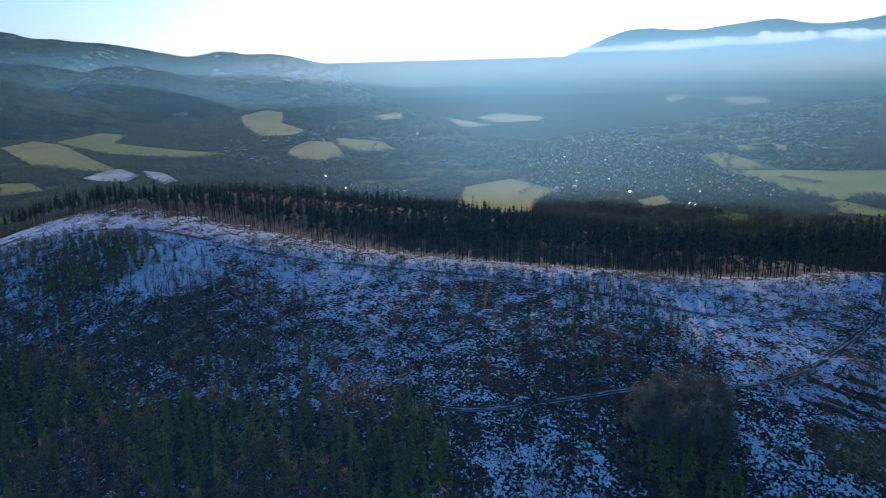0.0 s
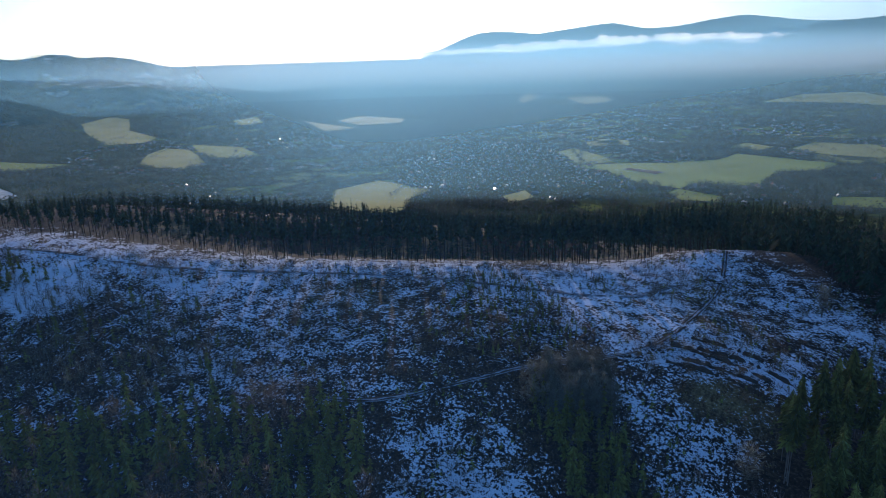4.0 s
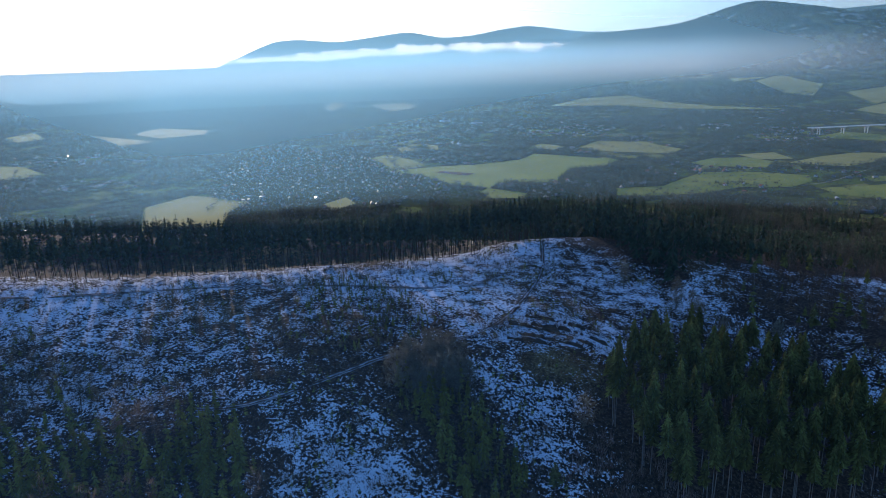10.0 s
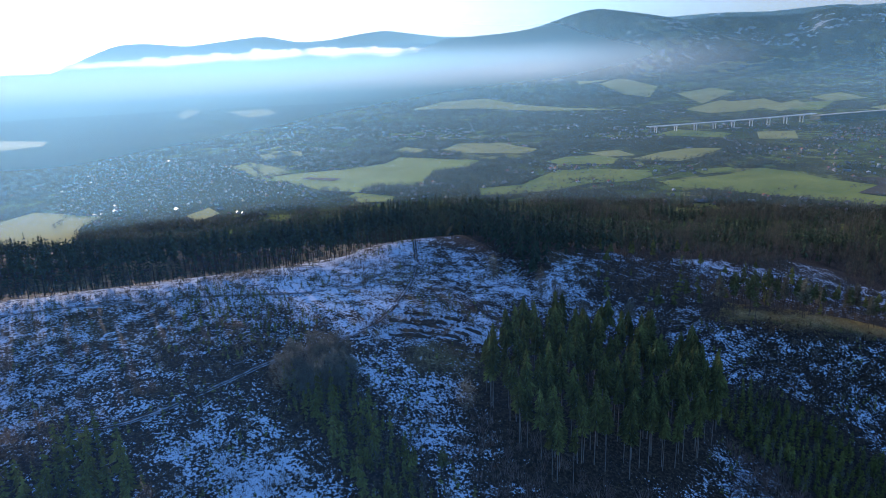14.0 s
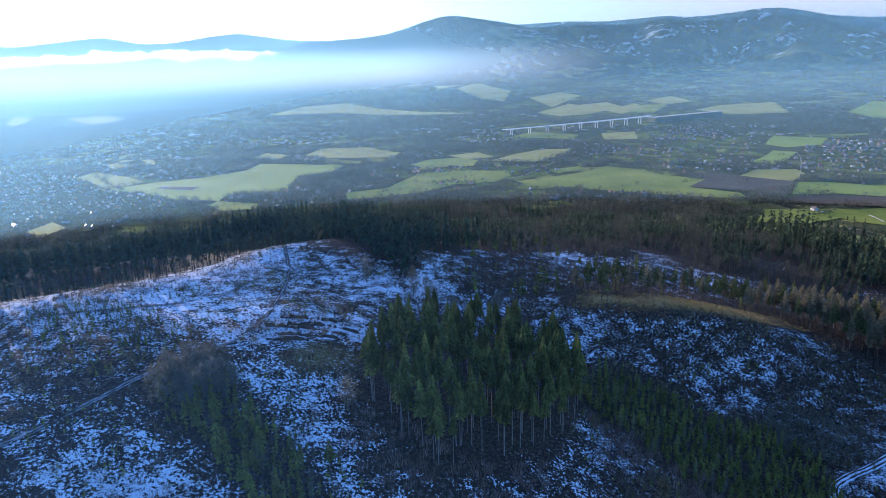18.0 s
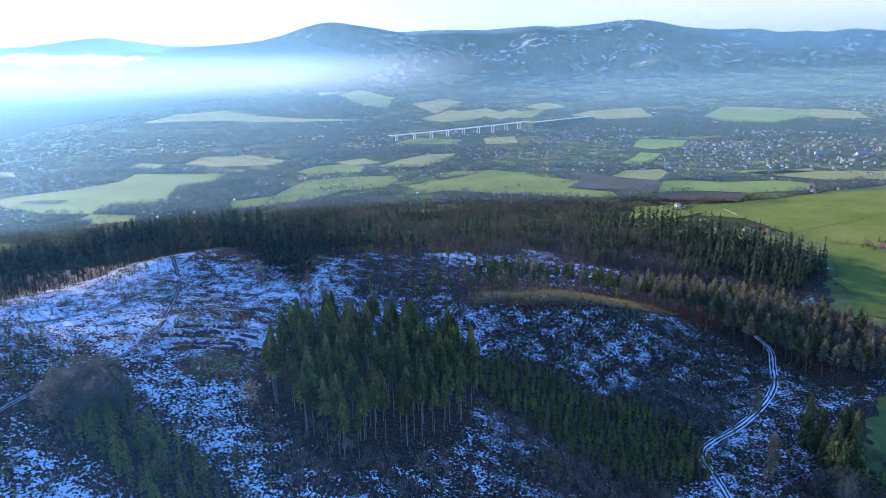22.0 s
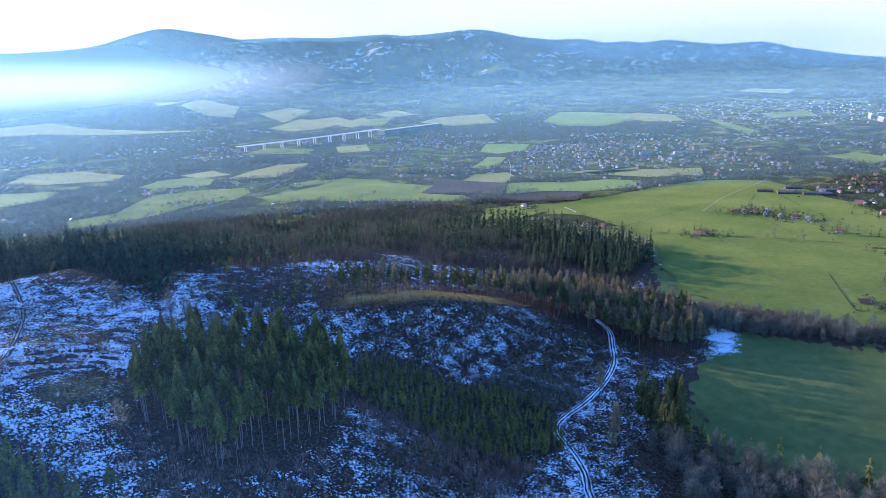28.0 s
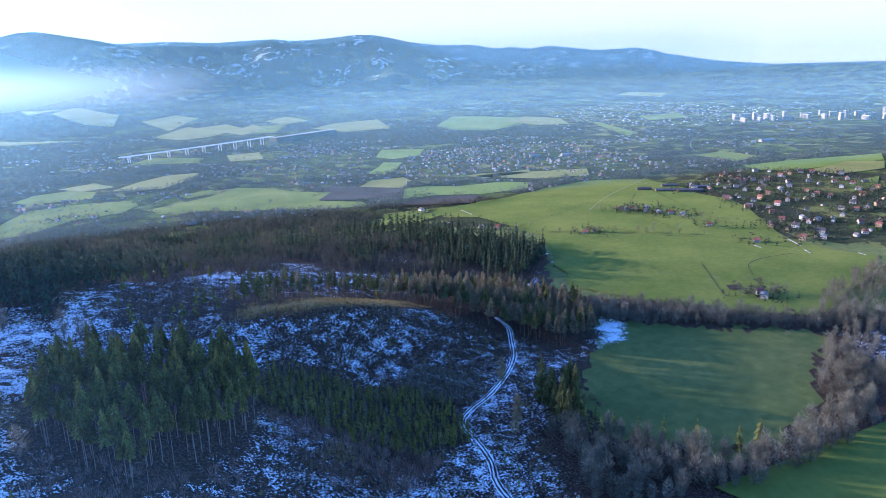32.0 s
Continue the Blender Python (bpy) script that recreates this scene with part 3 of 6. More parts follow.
def range_mesh(name, label, far, front, back, profile, seed, snow=0.0, spurs=0.35, meadow=0.0):
    """A mountain range: a crest at a distance, given by azimuth and elevation in degrees, with spurs and gullies."""
    az = np.arange(profile[0][0], profile[-1][0] + 0.01, 0.22)
    el = np.interp(az, [p[0] for p in profile], [p[1] for p in profile])
    el = np.convolve(np.pad(el, 4, mode="edge"), np.ones(9) / 9, "valid") * 0.6 + el * 0.4
    u = np.linspace(-1, 0.6, 60)
    A, Uu = np.meshgrid(az, u, indexing="ij")
    crest = (139 + far * np.tan(np.radians(el)))[:, None]
    R = far + np.where(Uu < 0, Uu * front, Uu * back)
    base = 150 * np.clip((R - 1600) / 3500, 0, 1) ** 1.6 - 30
    X, Y = R * np.sin(np.radians(A)), R * np.cos(np.radians(A))
    fold = wave(X, Y, 260, seed) * 0.6 + wave(X, Y, 110, seed + 3) * 0.3 + wave(X, Y, 45, seed + 5) * 0.1
    shape = np.cos(np.clip(np.abs(Uu), 0, 1) * math.pi / 2) ** 1.25
    shape = shape * (1 - spurs * 4 * shape * (1 - shape) * (1 - fold) * 1.7)
    Z = base + (crest - base) * shape + 6 * (wave(X, Y, 22, seed) - 0.5)
    sn = np.full(X.shape, snow) * np.clip((Z - base) / 120, 0, 1)
    verts = np.stack([X, Y, Z], -1).reshape(-1, 3)
    me = mesh_of(name, verts, grid_faces(len(az), len(u)), [MOUNTAIN], None, True, {"snow": sn.ravel(), "meadow": np.full(X.size, meadow) * np.clip(1.1 - ((Z - base) / np.maximum(crest - base, 1)), 0, 1).ravel()})
    return tagged(new(name, me), label, "mountain", "mountains round the valley")


range_mesh("mountain", "hazy blue wooded mountain with a rounded summit", 4150, 1250, 300, [(-7, 0.9), (-4.8, 1.7), (-1.2, 1.85), (1.9, 2.13), (4.2, 2.81), (6.0, 3.33), (7.3, 3.47), (9.5, 3.12), (11.8, 2.72), (13.6, 2.25), (15.8, 1.46), (18.5, 0.65), (21.2, -0.2), (23.4, -0.78), (25, -1.3)], 1.0, 0.35, 0.85, 0.6)
range_mesh("mountain", "long wooded mountain ridge with snowy glades", 4560, 1300, 300, [(8, 2.2), (10.9, 2.58), (12.9, 2.61), (15.8, 2.7), (19.4, 2.59), (23.7, 2.82), (25.4, 2.63), (27.9, 2.78), (30.3, 3.04), (31.9, 2.97), (34.3, 2.43), (37.4, 1.36), (39.9, 0.42), (42.1, -0.33), (44, -0.9), (46, -1.3)], 2.2, 1.0, 0.85, 0.3)
range_mesh("mountain", "distant low wooded mountain ridge", 4790, 800, 150, [(31, 2.3), (33.0, 2.56), (37.0, 2.06), (39.7, 2.06), (41.2, 1.68), (42.8, 1.8), (44.1, 1.59), (45.7, 1.83), (49.5, 1.33), (52.6, 1.46), (54.2, 1.09), (55.9, 0.44), (57.2, 0.12), (59.4, -0.09), (62, -0.5)], 3.1, 0.3)
range_mesh("mountain", "faint distant ridge on the horizon", 4930, 400, 40, [(49, 0.9), (52.7, 1.06), (55.0, 0.94), (57.9, 0.41), (60.1, 0.16), (63, -0.1), (66, -0.5)], 3.7, 0.0)
range_mesh("mountain", "pale distant mountain ridge above low cloud", 4820, 700, 120, [(-34, 0.1), (-31.2, 1.32), (-29.5, 1.94), (-27.7, 2.02), (-24.7, 1.72), (-19.0, 2.36), (-16.6, 1.81), (-14.3, 1.86), (-12.1, 2.21), (-9.6, 2.5), (-8.1, 2.27), (-5.4, 1.87), (-3.3, 1.78), (-1.1, 1.44), (0.9, 1.55), (4, 1.1)], 4.4, 0.6)
range_mesh("mountain", "dark wooded hill range with snowy glades", 3500, 1100, 500, [(-112, 2.2), (-95, 2.9), (-82, 2.6), (-75.8, 2.79), (-74.5, 2.71), (-73.4, 2.22), (-72.5, 2.28), (-70.7, 2.07), (-69.3, 1.7), (-67.5, 1.19), (-65.2, 1.09), (-63.2, 0.84), (-61.9, 0.94), (-61.1, 1.21), (-59.8, 1.18), (-59.2, 0.87), (-57.7, 0.96), (-56.4, 0.88), (-55.1, 0.59), (-53.8, 0.21), (-51.6, -0.11), (-49.8, -0.3), (-48.0, -0.74), (-46.2, -1.33), (-44, -2.0)], 5.3, 0.6, 0.35, 0.5)
range_mesh("mountain", "pale wooded ridge behind a hill range", 4300, 500, 300, [(-80, 2.0), (-72.2, 2.09), (-70.7, 2.07), (-68.9, 1.93), (-67.1, 1.62), (-65.2, 1.22), (-63.2, 0.8), (-58, 0.2), (-50, -0.4)], 5.9, 0.2)
range_mesh("mountain", "dark wooded foothill above the valley", 2100, 500, 300, [(-112, 0.4), (-95, 0.6), (-84, 0.5), (-76.3, -0.06), (-74.7, -0.42), (-72.7, -1.16), (-70.6, -1.74), (-68.0, -2.6), (-65, -3.4)], 6.5, 0.2, 0.35, 0.3)
range_mesh("mountain", "dark wooded foothill above the valley", 2500, 600, 300, [(-76, -2.2), (-72.7, -1.16), (-71.1, -0.43), (-69.2, 0.11), (-67.6, 0.34), (-66.1, 0.14), (-64.1, -0.34), (-62.2, -0.95), (-61.0, -1.64), (-59.8, -2.33), (-58.5, -3.0)], 6.1, 0.5, 0.35, 0.5)
range_mesh("mountain", "low wooded foothill with pastures", 2750, 500, 300, [(-63, -2.6), (-60.5, -1.65), (-57.9, -1.23), (-55.3, -1.23), (-52.6, -1.76), (-50.4, -2.23), (-48.1, -2.98), (-46.5, -3.4)], 7.7, 0.4, 0.35, 0.6)


def build_mist():
    """A tall sheet round the valley's near edge painted as haze; it thickens with the depth of air behind each height.
    """
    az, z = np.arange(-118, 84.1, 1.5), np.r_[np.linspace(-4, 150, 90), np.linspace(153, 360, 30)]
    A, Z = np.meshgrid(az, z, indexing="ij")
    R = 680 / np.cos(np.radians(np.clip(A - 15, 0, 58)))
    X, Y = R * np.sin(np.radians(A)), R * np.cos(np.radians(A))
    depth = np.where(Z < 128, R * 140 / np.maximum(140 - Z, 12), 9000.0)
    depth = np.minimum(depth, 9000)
    # Sun glow and a paler sky are put into the thickness, fitted to view
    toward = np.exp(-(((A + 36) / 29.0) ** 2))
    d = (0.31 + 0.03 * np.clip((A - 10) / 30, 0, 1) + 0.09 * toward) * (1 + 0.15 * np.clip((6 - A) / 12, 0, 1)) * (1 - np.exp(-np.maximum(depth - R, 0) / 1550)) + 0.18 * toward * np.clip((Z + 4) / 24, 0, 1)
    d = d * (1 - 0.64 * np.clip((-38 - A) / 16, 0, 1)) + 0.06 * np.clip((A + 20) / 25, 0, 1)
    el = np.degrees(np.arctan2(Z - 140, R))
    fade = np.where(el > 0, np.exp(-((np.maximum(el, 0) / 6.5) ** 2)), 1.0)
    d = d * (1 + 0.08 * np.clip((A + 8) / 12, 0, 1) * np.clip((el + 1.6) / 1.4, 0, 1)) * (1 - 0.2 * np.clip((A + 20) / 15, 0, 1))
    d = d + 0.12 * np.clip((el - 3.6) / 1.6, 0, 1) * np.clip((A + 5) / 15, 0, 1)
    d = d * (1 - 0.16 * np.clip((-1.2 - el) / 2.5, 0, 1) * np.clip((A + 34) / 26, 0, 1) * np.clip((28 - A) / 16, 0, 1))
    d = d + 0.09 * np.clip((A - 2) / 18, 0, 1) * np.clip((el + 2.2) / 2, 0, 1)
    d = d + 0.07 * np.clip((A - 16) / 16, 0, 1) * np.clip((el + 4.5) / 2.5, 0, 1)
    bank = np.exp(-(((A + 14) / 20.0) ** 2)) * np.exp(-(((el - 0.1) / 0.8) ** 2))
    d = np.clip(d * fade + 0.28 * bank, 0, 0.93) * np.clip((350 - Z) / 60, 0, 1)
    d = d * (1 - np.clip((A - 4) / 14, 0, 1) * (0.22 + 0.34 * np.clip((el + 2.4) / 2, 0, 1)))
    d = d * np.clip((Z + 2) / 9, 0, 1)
    me = mesh_of("haze_sheet", np.stack([X, Y, Z], -1).reshape(-1, 3), grid_faces(len(az), len(z)), [MIST], None, True, {"thickness": d.ravel()})
    return tagged(new("haze_sheet", me), "sheet standing in for blue haze over the valley", "mist", kind="structure")


def build_haze():
    """A thinner, level sheet just under the eye's height, added to lift dark tones like haze and sun glare."""
    az, r = np.arange(0, 361, 6.0), np.linspace(0.5, 1, 40) ** 2 * 1900 - 474
    A, R = np.meshgrid(az, r, indexing="ij")
    X, Y = R * np.sin(np.radians(A)), R * np.cos(np.radians(A))
    Z = np.full(X.shape, 104.0)
    turn = (A - SUN_AZ + 180) % 360 - 180
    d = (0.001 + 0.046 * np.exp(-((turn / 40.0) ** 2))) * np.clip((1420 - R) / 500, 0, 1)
    me = mesh_of("haze_sheet", np.stack([X, Y, Z], -1).reshape(-1, 3), grid_faces(len(az), len(r)), [MIST], None, True, {"thickness": d.ravel()})
    return tagged(new("haze_sheet", me), "level sheet standing in for haze and glare above the hill", "mist", kind="structure")


def build_backdrop():
    """A glowing sheet behind all the mountains, added to whiten the sky low over the horizon."""
    m = bpy.data.materials.new("sky_glow_sheet")
    m.use_nodes = True
    nt = m.node_tree
    for n in list(nt.nodes):
        nt.nodes.remove(n)
    out, clear, glow, mix = (nt.nodes.new("ShaderNode" + n) for n in ("OutputMaterial", "BsdfTransparent", "Emission", "MixShader"))
    glow.inputs["Color"].default_value, glow.inputs["Strength"].default_value = (0.285, 0.222, 0.155, 1), 1.0
    nt.links.new(attribute(nt, "thickness"), mix.inputs[0])
    nt.links.new(clear.outputs[0], mix.inputs[1])
    nt.links.new(glow.outputs[0], mix.inputs[2])
    nt.links.new(mix.outputs[0], out.inputs[0])
    az, el = np.arange(0, 86, 1.5), np.linspace(-4, 24, 60)
    A, E = np.meshgrid(az, el, indexing="ij")
    far = 4880
    X, Y, Z = far * np.sin(np.radians(A)), far * np.cos(np.radians(A)), 139 + far * np.tan(np.radians(E))
    d = 0.86 * np.clip((A - 2) / 26, 0, 1) * np.clip((24 - E) / 18, 0, 1)
    me = mesh_of("backdrop", np.stack([X, Y, Z], -1).reshape(-1, 3), grid_faces(len(az), len(el)), [m], None, True, {"thickness": d.ravel()})
    return tagged(new("backdrop", me), "glowing sheet added as pale bright sky over the horizon", "sky", kind="structure")


def build_veil(far, az0, az1, amount, top, mat=MIST):
    """A thin sheet between two rows of hills, painted as haze that fades with elevation from the eye."""
    az, el = np.arange(az0, az1 + 0.1, 1.5), np.linspace(-4, max(5, top), 40)
    A, E = np.meshgrid(az, el, indexing="ij")
    X, Y, Z = far * np.sin(np.radians(A)), far * np.cos(np.radians(A)), 139 + far * np.tan(np.radians(E))
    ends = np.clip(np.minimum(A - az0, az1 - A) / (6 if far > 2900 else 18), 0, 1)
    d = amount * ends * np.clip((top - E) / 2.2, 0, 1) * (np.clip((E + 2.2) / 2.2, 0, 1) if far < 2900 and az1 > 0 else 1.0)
    me = mesh_of("haze_sheet", np.stack([X, Y, Z], -1).reshape(-1, 3), grid_faces(len(az), len(el)), [mat], None, True, {"thickness": d.ravel()})
    return tagged(new("haze_sheet", me), "sheet standing in for haze between rows of hills", "mist", kind="structure")


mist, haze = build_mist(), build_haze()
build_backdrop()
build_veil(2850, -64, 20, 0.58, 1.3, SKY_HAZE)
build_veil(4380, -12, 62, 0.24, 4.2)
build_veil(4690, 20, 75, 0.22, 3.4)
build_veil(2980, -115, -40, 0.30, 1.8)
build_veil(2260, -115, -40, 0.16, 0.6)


def cloud_band(label, far, az0, az1, el0, el1, bow, seed):
    """A flat bank of low cloud with a ragged top."""
    az, v = np.linspace(az0, az1, 160), np.linspace(0, 1, 26)
    A, V = np.meshgrid(az, v, indexing="ij")
    s = (A - az0) / (az1 - az0)
    rough = wave(A * 40, V * 30, 30, seed) * 0.5 + wave(A * 40, V * 30, 11, seed + 1) * 0.5
    top = el1 + bow * s + 1.0 * (rough - 0.5) * (0.35 + wave(A * 40, 0 * A, 160, seed + 2))
    swell = np.clip(np.minimum(s / 0.5, (1 - s) / 0.35), 0, 1) ** 0.6
    el = el0 + bow * s + V * (top - el0 - bow * s) * (0.25 + 0.75 * swell)
    R = far - 25 * np.sin(V * math.pi) * (0.6 + 0.8 * rough)
    X, Y, Z = R * np.sin(np.radians(A)), R * np.cos(np.radians(A)), 140 + R * np.tan(np.radians(el))
    ends = np.clip(np.minimum(s * 4, (1 - s) * 3.2), 0, 1)
    d = np.clip(np.minimum(V * 1.3, (1 - V) * 5), 0, 1) * ends * 1.1
    me = mesh_of("cloud", np.stack([X, Y, Z], -1).reshape(-1, 3), grid_faces(len(az), len(v)), [CLOUD], None, True, {"thickness": d.ravel()})
    return tagged(new("cloud", me), label, "cloud", "low clouds")


cloud_band("long flat bank of bright low cloud below mountains", 4050, -38, -1, 0.0, 1.15, 0.45, 1.0)

# ---------------------------------------------------------------- fields, roads and tracks


def outline_mesh(name, poly, mats, lift, step, wobble=0.0, seed=1):
    """A thin sheet of ground with an uneven outline, draped over the terrain."""
    rng = np.random.default_rng(seed)
    rim = []
    for (x0, y0), (x1, y1) in zip(poly, poly[1:] + poly[:1]):
        n = max(1, int(math.hypot(x1 - x0, y1 - y0) / step))
        for k in range(n):
            f = k / n
            rim.append((x0 + (x1 - x0) * f + rng.normal(0, wobble), y0 + (y1 - y0) * f + rng.normal(0, wobble)))
    bm = bmesh.new()
    verts = [bm.verts.new((x, y, 0)) for x, y in rim]
    face = bm.faces.new(verts)
    if face.normal.z < 0 or sum(a[0] * b[1] - b[0] * a[1] for a, b in zip(rim, rim[1:] + rim[:1])) < 0:
        face.normal_flip()
    bmesh.ops.triangulate(bm, faces=bm.faces[:])
    for _ in range(5):
        long = [e for e in bm.edges if e.calc_length() > step * 1.6]
        if not long:
            break
        bmesh.ops.subdivide_edges(bm, edges=long, cuts=1, use_grid_fill=False)
        bmesh.ops.triangulate(bm, faces=bm.faces[:])
    co = np.array([v.co for v in bm.verts])
    z = height(co[:, 0], co[:, 1]) + lift
    for v, h in zip(bm.verts, z):
        v.co.z = h
    me = bpy.data.meshes.new(name)
    bm.to_mesh(me)
    bm.free()
    for m in mats:
        me.materials.append(m)
    return me


FIELD_POLYS = []


def field(poly, mat, label, lift=0.5, step=45.0, wobble=1.5):
    me = outline_mesh("field", poly, [mat], lift, step, wobble, int(abs(poly[0][0])) + 1)
    FIELD_POLYS.append(poly)
    return tagged(new("field", me), label, "field", kind="structure")


field([(389, 563), (456, 555), (516, 555), (584, 568), (680, 569), (730, 526), (723, 486), (683, 412), (682, 377), (642, 328), (569, 265), (550, 241), (539, 200), (547, 171), (487, 154), (425, 146), (384, 139), (356, 177), (333, 222), (318, 275), (347, 316), (412, 396), (414, 443), (420, 492), (399, 512)], FIELD_GREEN, "wide green pasture at the foot of the hill", 0.5, 20)
field([(-331, 856), (-275, 897), (-246, 913), (-215, 925), (-174, 970), (-164, 1033), (-38, 984), (-52, 927), (-93, 895), (-98, 840), (-98, 801), (-115, 789), (-146, 793), (-164, 779), (-167, 748), (-218, 771), (-274, 830)], FIELD_LUSH, "large green winter wheat field", 0.5, 45)
field([(-261, 846), (-255, 860), (-207, 843), (-216, 828)], FIELD_SOIL, "small dark ploughed patch", 1.1, 45)
field([(-173, 723), (-167, 748), (-118, 723), (-117, 697), (-151, 692)], FIELD_GREEN, "small green meadow below the wood", 0.5, 45)
field([(-107, 1109), (-85, 1192), (-6, 1182), (48, 1089), (34, 1041), (-65, 1060)], FIELD_PALE, "pale green meadow between gardens", 0.7, 45)
field([(-187, 1111), (-172, 1158), (-129, 1119), (-141, 1077)], FIELD_PALE, "small pale meadow", 0.7, 45)
field([(-387, 1094), (-396, 1146), (-346, 1141), (-323, 1072)], FIELD_PALE, "small pale meadow", 0.7, 45)
field([(-30, 761), (17, 780), (40, 832), (64, 877), (124, 883), (173, 861), (173, 824), (145, 790), (96, 783), (60, 747), (33, 732), (3, 725), (-27, 723)], FIELD_GREEN, "green meadow with a farm at its edge", 0.5, 45)
field([(55, 955), (83, 997), (126, 1005), (154, 968), (141, 917), (69, 929)], FIELD_GREEN, "green strip between farm gardens", 0.5, 45)
field([(121, 1034), (168, 1056), (184, 996), (140, 987)], FIELD_PALE, "small pale meadow", 0.7, 45)
field([(168, 958), (214, 1014), (270, 1059), (320, 1054), (288, 992), (229, 932)], FIELD_PALE, "pale green meadow between gardens", 0.7, 45)
field([(171, 785), (210, 800), (253, 822), (306, 863), (333, 831), (349, 777), (378, 735), (343, 696), (378, 654), (370, 633), (341, 634), (269, 685), (218, 729), (176, 747)], FIELD_GREEN, "long green field below a village", 0.5, 45)
field([(343, 696), (381, 738), (372, 787), (414, 771), (460, 693), (430, 653), (413, 632), (387, 658)], FIELD_SOIL, "dark ploughed field", 1.1, 45)
field([(418, 738), (467, 783), (515, 772), (508, 737), (463, 700)], FIELD_PALE, "faded green strip beside a ploughed field", 0.7, 45)
field([(420, 633), (463, 692), (496, 687), (525, 657), (588, 646), (608, 616), (578, 584), (508, 592), (465, 624)], FIELD_LUSH, "green field below the village gardens", 0.5, 45)
field([(407, 623), (459, 615), (498, 589), (465, 555), (444, 568), (407, 586), (394, 609)], FIELD_SOIL, "dark ploughed strip", 1.1, 45)
field([(322, 527), (353, 573), (393, 565), (441, 533), (421, 522), (398, 529), (357, 512)], FIELD_GREEN, "green meadow along a wood edge", 0.5, 45)
field([(498, 844), (583, 935), (607, 914), (552, 849), (513, 821)], FIELD_LUSH, "small green field beside village houses", 0.5, 45)
field([(612, 1007), (685, 1103), (750, 1051), (685, 973), (620, 964)], FIELD_LUSH, "small green field beside village houses", 0.5, 45)
field([(821, 1670), (931, 1758), (1097, 1779), (969, 1508), (834, 1518)], FIELD_PALE, "pale distant field", 1.1, 90)
field([(438, 1771), (583, 1944), (708, 2005), (698, 1837), (547, 1677), (466, 1652)], FIELD_PALE, "pale field on a distant slope", 1.1, 90)
field([(601, 1702), (732, 1880), (821, 1847), (701, 1645)], FIELD_GREEN, "distant green field", 0.9, 90)
field([(-275, 2004), (-205, 2250), (-69, 2338), (35, 2086), (155, 1931), (310, 1819), (88, 1859), (-92, 1992)], FIELD_PALE, "broad pale field in the misty valley", 1.1, 90)
field([(-800, 2042), (-753, 2149), (-667, 1996), (-712, 1873)], FIELD_PALE, "pale field in the misty valley", 1.1, 90)
field([(254, 1249), (317, 1330), (391, 1251), (354, 1182)], FIELD_GREEN, "small green meadow beside a viaduct", 0.5, 45)
field([(432, 1254), (501, 1254), (463, 1144), (407, 1152)], FIELD_PALE, "small pale meadow", 0.7, 45)
field([(1088, 1471), (1362, 1575), (1398, 1467), (1255, 1314), (1102, 1253), (1043, 1333)], FIELD_LUSH, "distant green field", 0.9, 90)
field([(594, 708), (690, 703), (670, 682), (583, 685)], FIELD_PALE, "narrow pale strip between houses", 0.7, 45)
field([(225, 854), (278, 876), (277, 847), (232, 825)], FIELD_GREEN, "small green meadow", 0.5, 45)
field([(928, 502), (1029, 483), (1195, 422), (1122, 389), (925, 430), (905, 468)], FIELD_LUSH, "green field before the town", 0.5, 45)
field([(944, 417), (1063, 417), (1103, 382), (1028, 353), (932, 374)], FIELD_PALE, "pale brown field behind the village", 0.7, 45)
field([(988, 620), (1069, 619), (1047, 537), (964, 536)], FIELD_GREEN, "green field before the town", 0.5, 45)
field([(868, 339), (955, 329), (876, 298), (808, 304)], FIELD_GREEN, "green meadow behind village houses", 0.5, 45)
field([(581, 720), (615, 723), (692, 675), (754, 644), (708, 604), (640, 623)], FIELD_PALE, "long pale green strip below a town", 0.7, 45)
field([(2261, 1822), (2398, 1875), (2442, 1709), (2270, 1612)], FIELD_PALE, "pale distant field", 1.1, 90)
field([(1626, 1222), (1774, 1194), (1668, 1086), (1531, 1113)], FIELD_GREEN, "distant green field", 0.9, 90)
field([(1073, 1453), (1298, 1670), (1361, 1583), (1215, 1343), (1086, 1305)], FIELD_LUSH, "distant green field", 0.9, 90)
field([(1293, 1429), (1433, 1485), (1449, 1362), (1341, 1218), (1268, 1270)], FIELD_PALE, "pale distant field", 1.1, 90)
field([(1427, 1237), (1419, 1191), (1253, 936), (1188, 915)], FIELD_GREEN, "distant green field", 0.9, 90)
field([(366, 2829), (491, 3126), (545, 2606), (437, 2195), (383, 2315)], FIELD_PALE, "green slope below the mountain", 1.1, 90)
field([(538, 2283), (694, 2458), (717, 2287), (521, 1923)], FIELD_PALE, "green slope below the mountain", 1.1, 90)
field([(460, 1806), (593, 2007), (611, 1917), (514, 1707)], FIELD_PALE, "green slope below the mountain", 1.1, 90)
field([(828, 1995), (956, 2110), (926, 1906), (818, 1850)], FIELD_PALE, "green slope below the mountain", 1.1, 90)
field([(616, 1754), (766, 1933), (733, 1773), (620, 1646)], FIELD_PALE, "green slope below the mountain", 1.1, 90)
field([(291, 3289), (431, 3418), (432, 3014), (295, 2833)], FIELD_PALE, "misty field below the mountain", 1.1, 90)
field([(-1513, 392), (-1596, 473), (-1452, 482), (-1098, 426), (-981, 406), (-1056, 372), (-1159, 350)], FIELD_PALE, "faded pasture in a side valley", 0.7, 45)
field([(-1524, 494), (-1634, 622), (-1538, 640), (-1386, 553), (-1249, 561), (-1032, 598), (-1034, 531), (-1220, 480)], FIELD_GREEN, "long sunlit green pasture in a side valley", 0.9, 45)
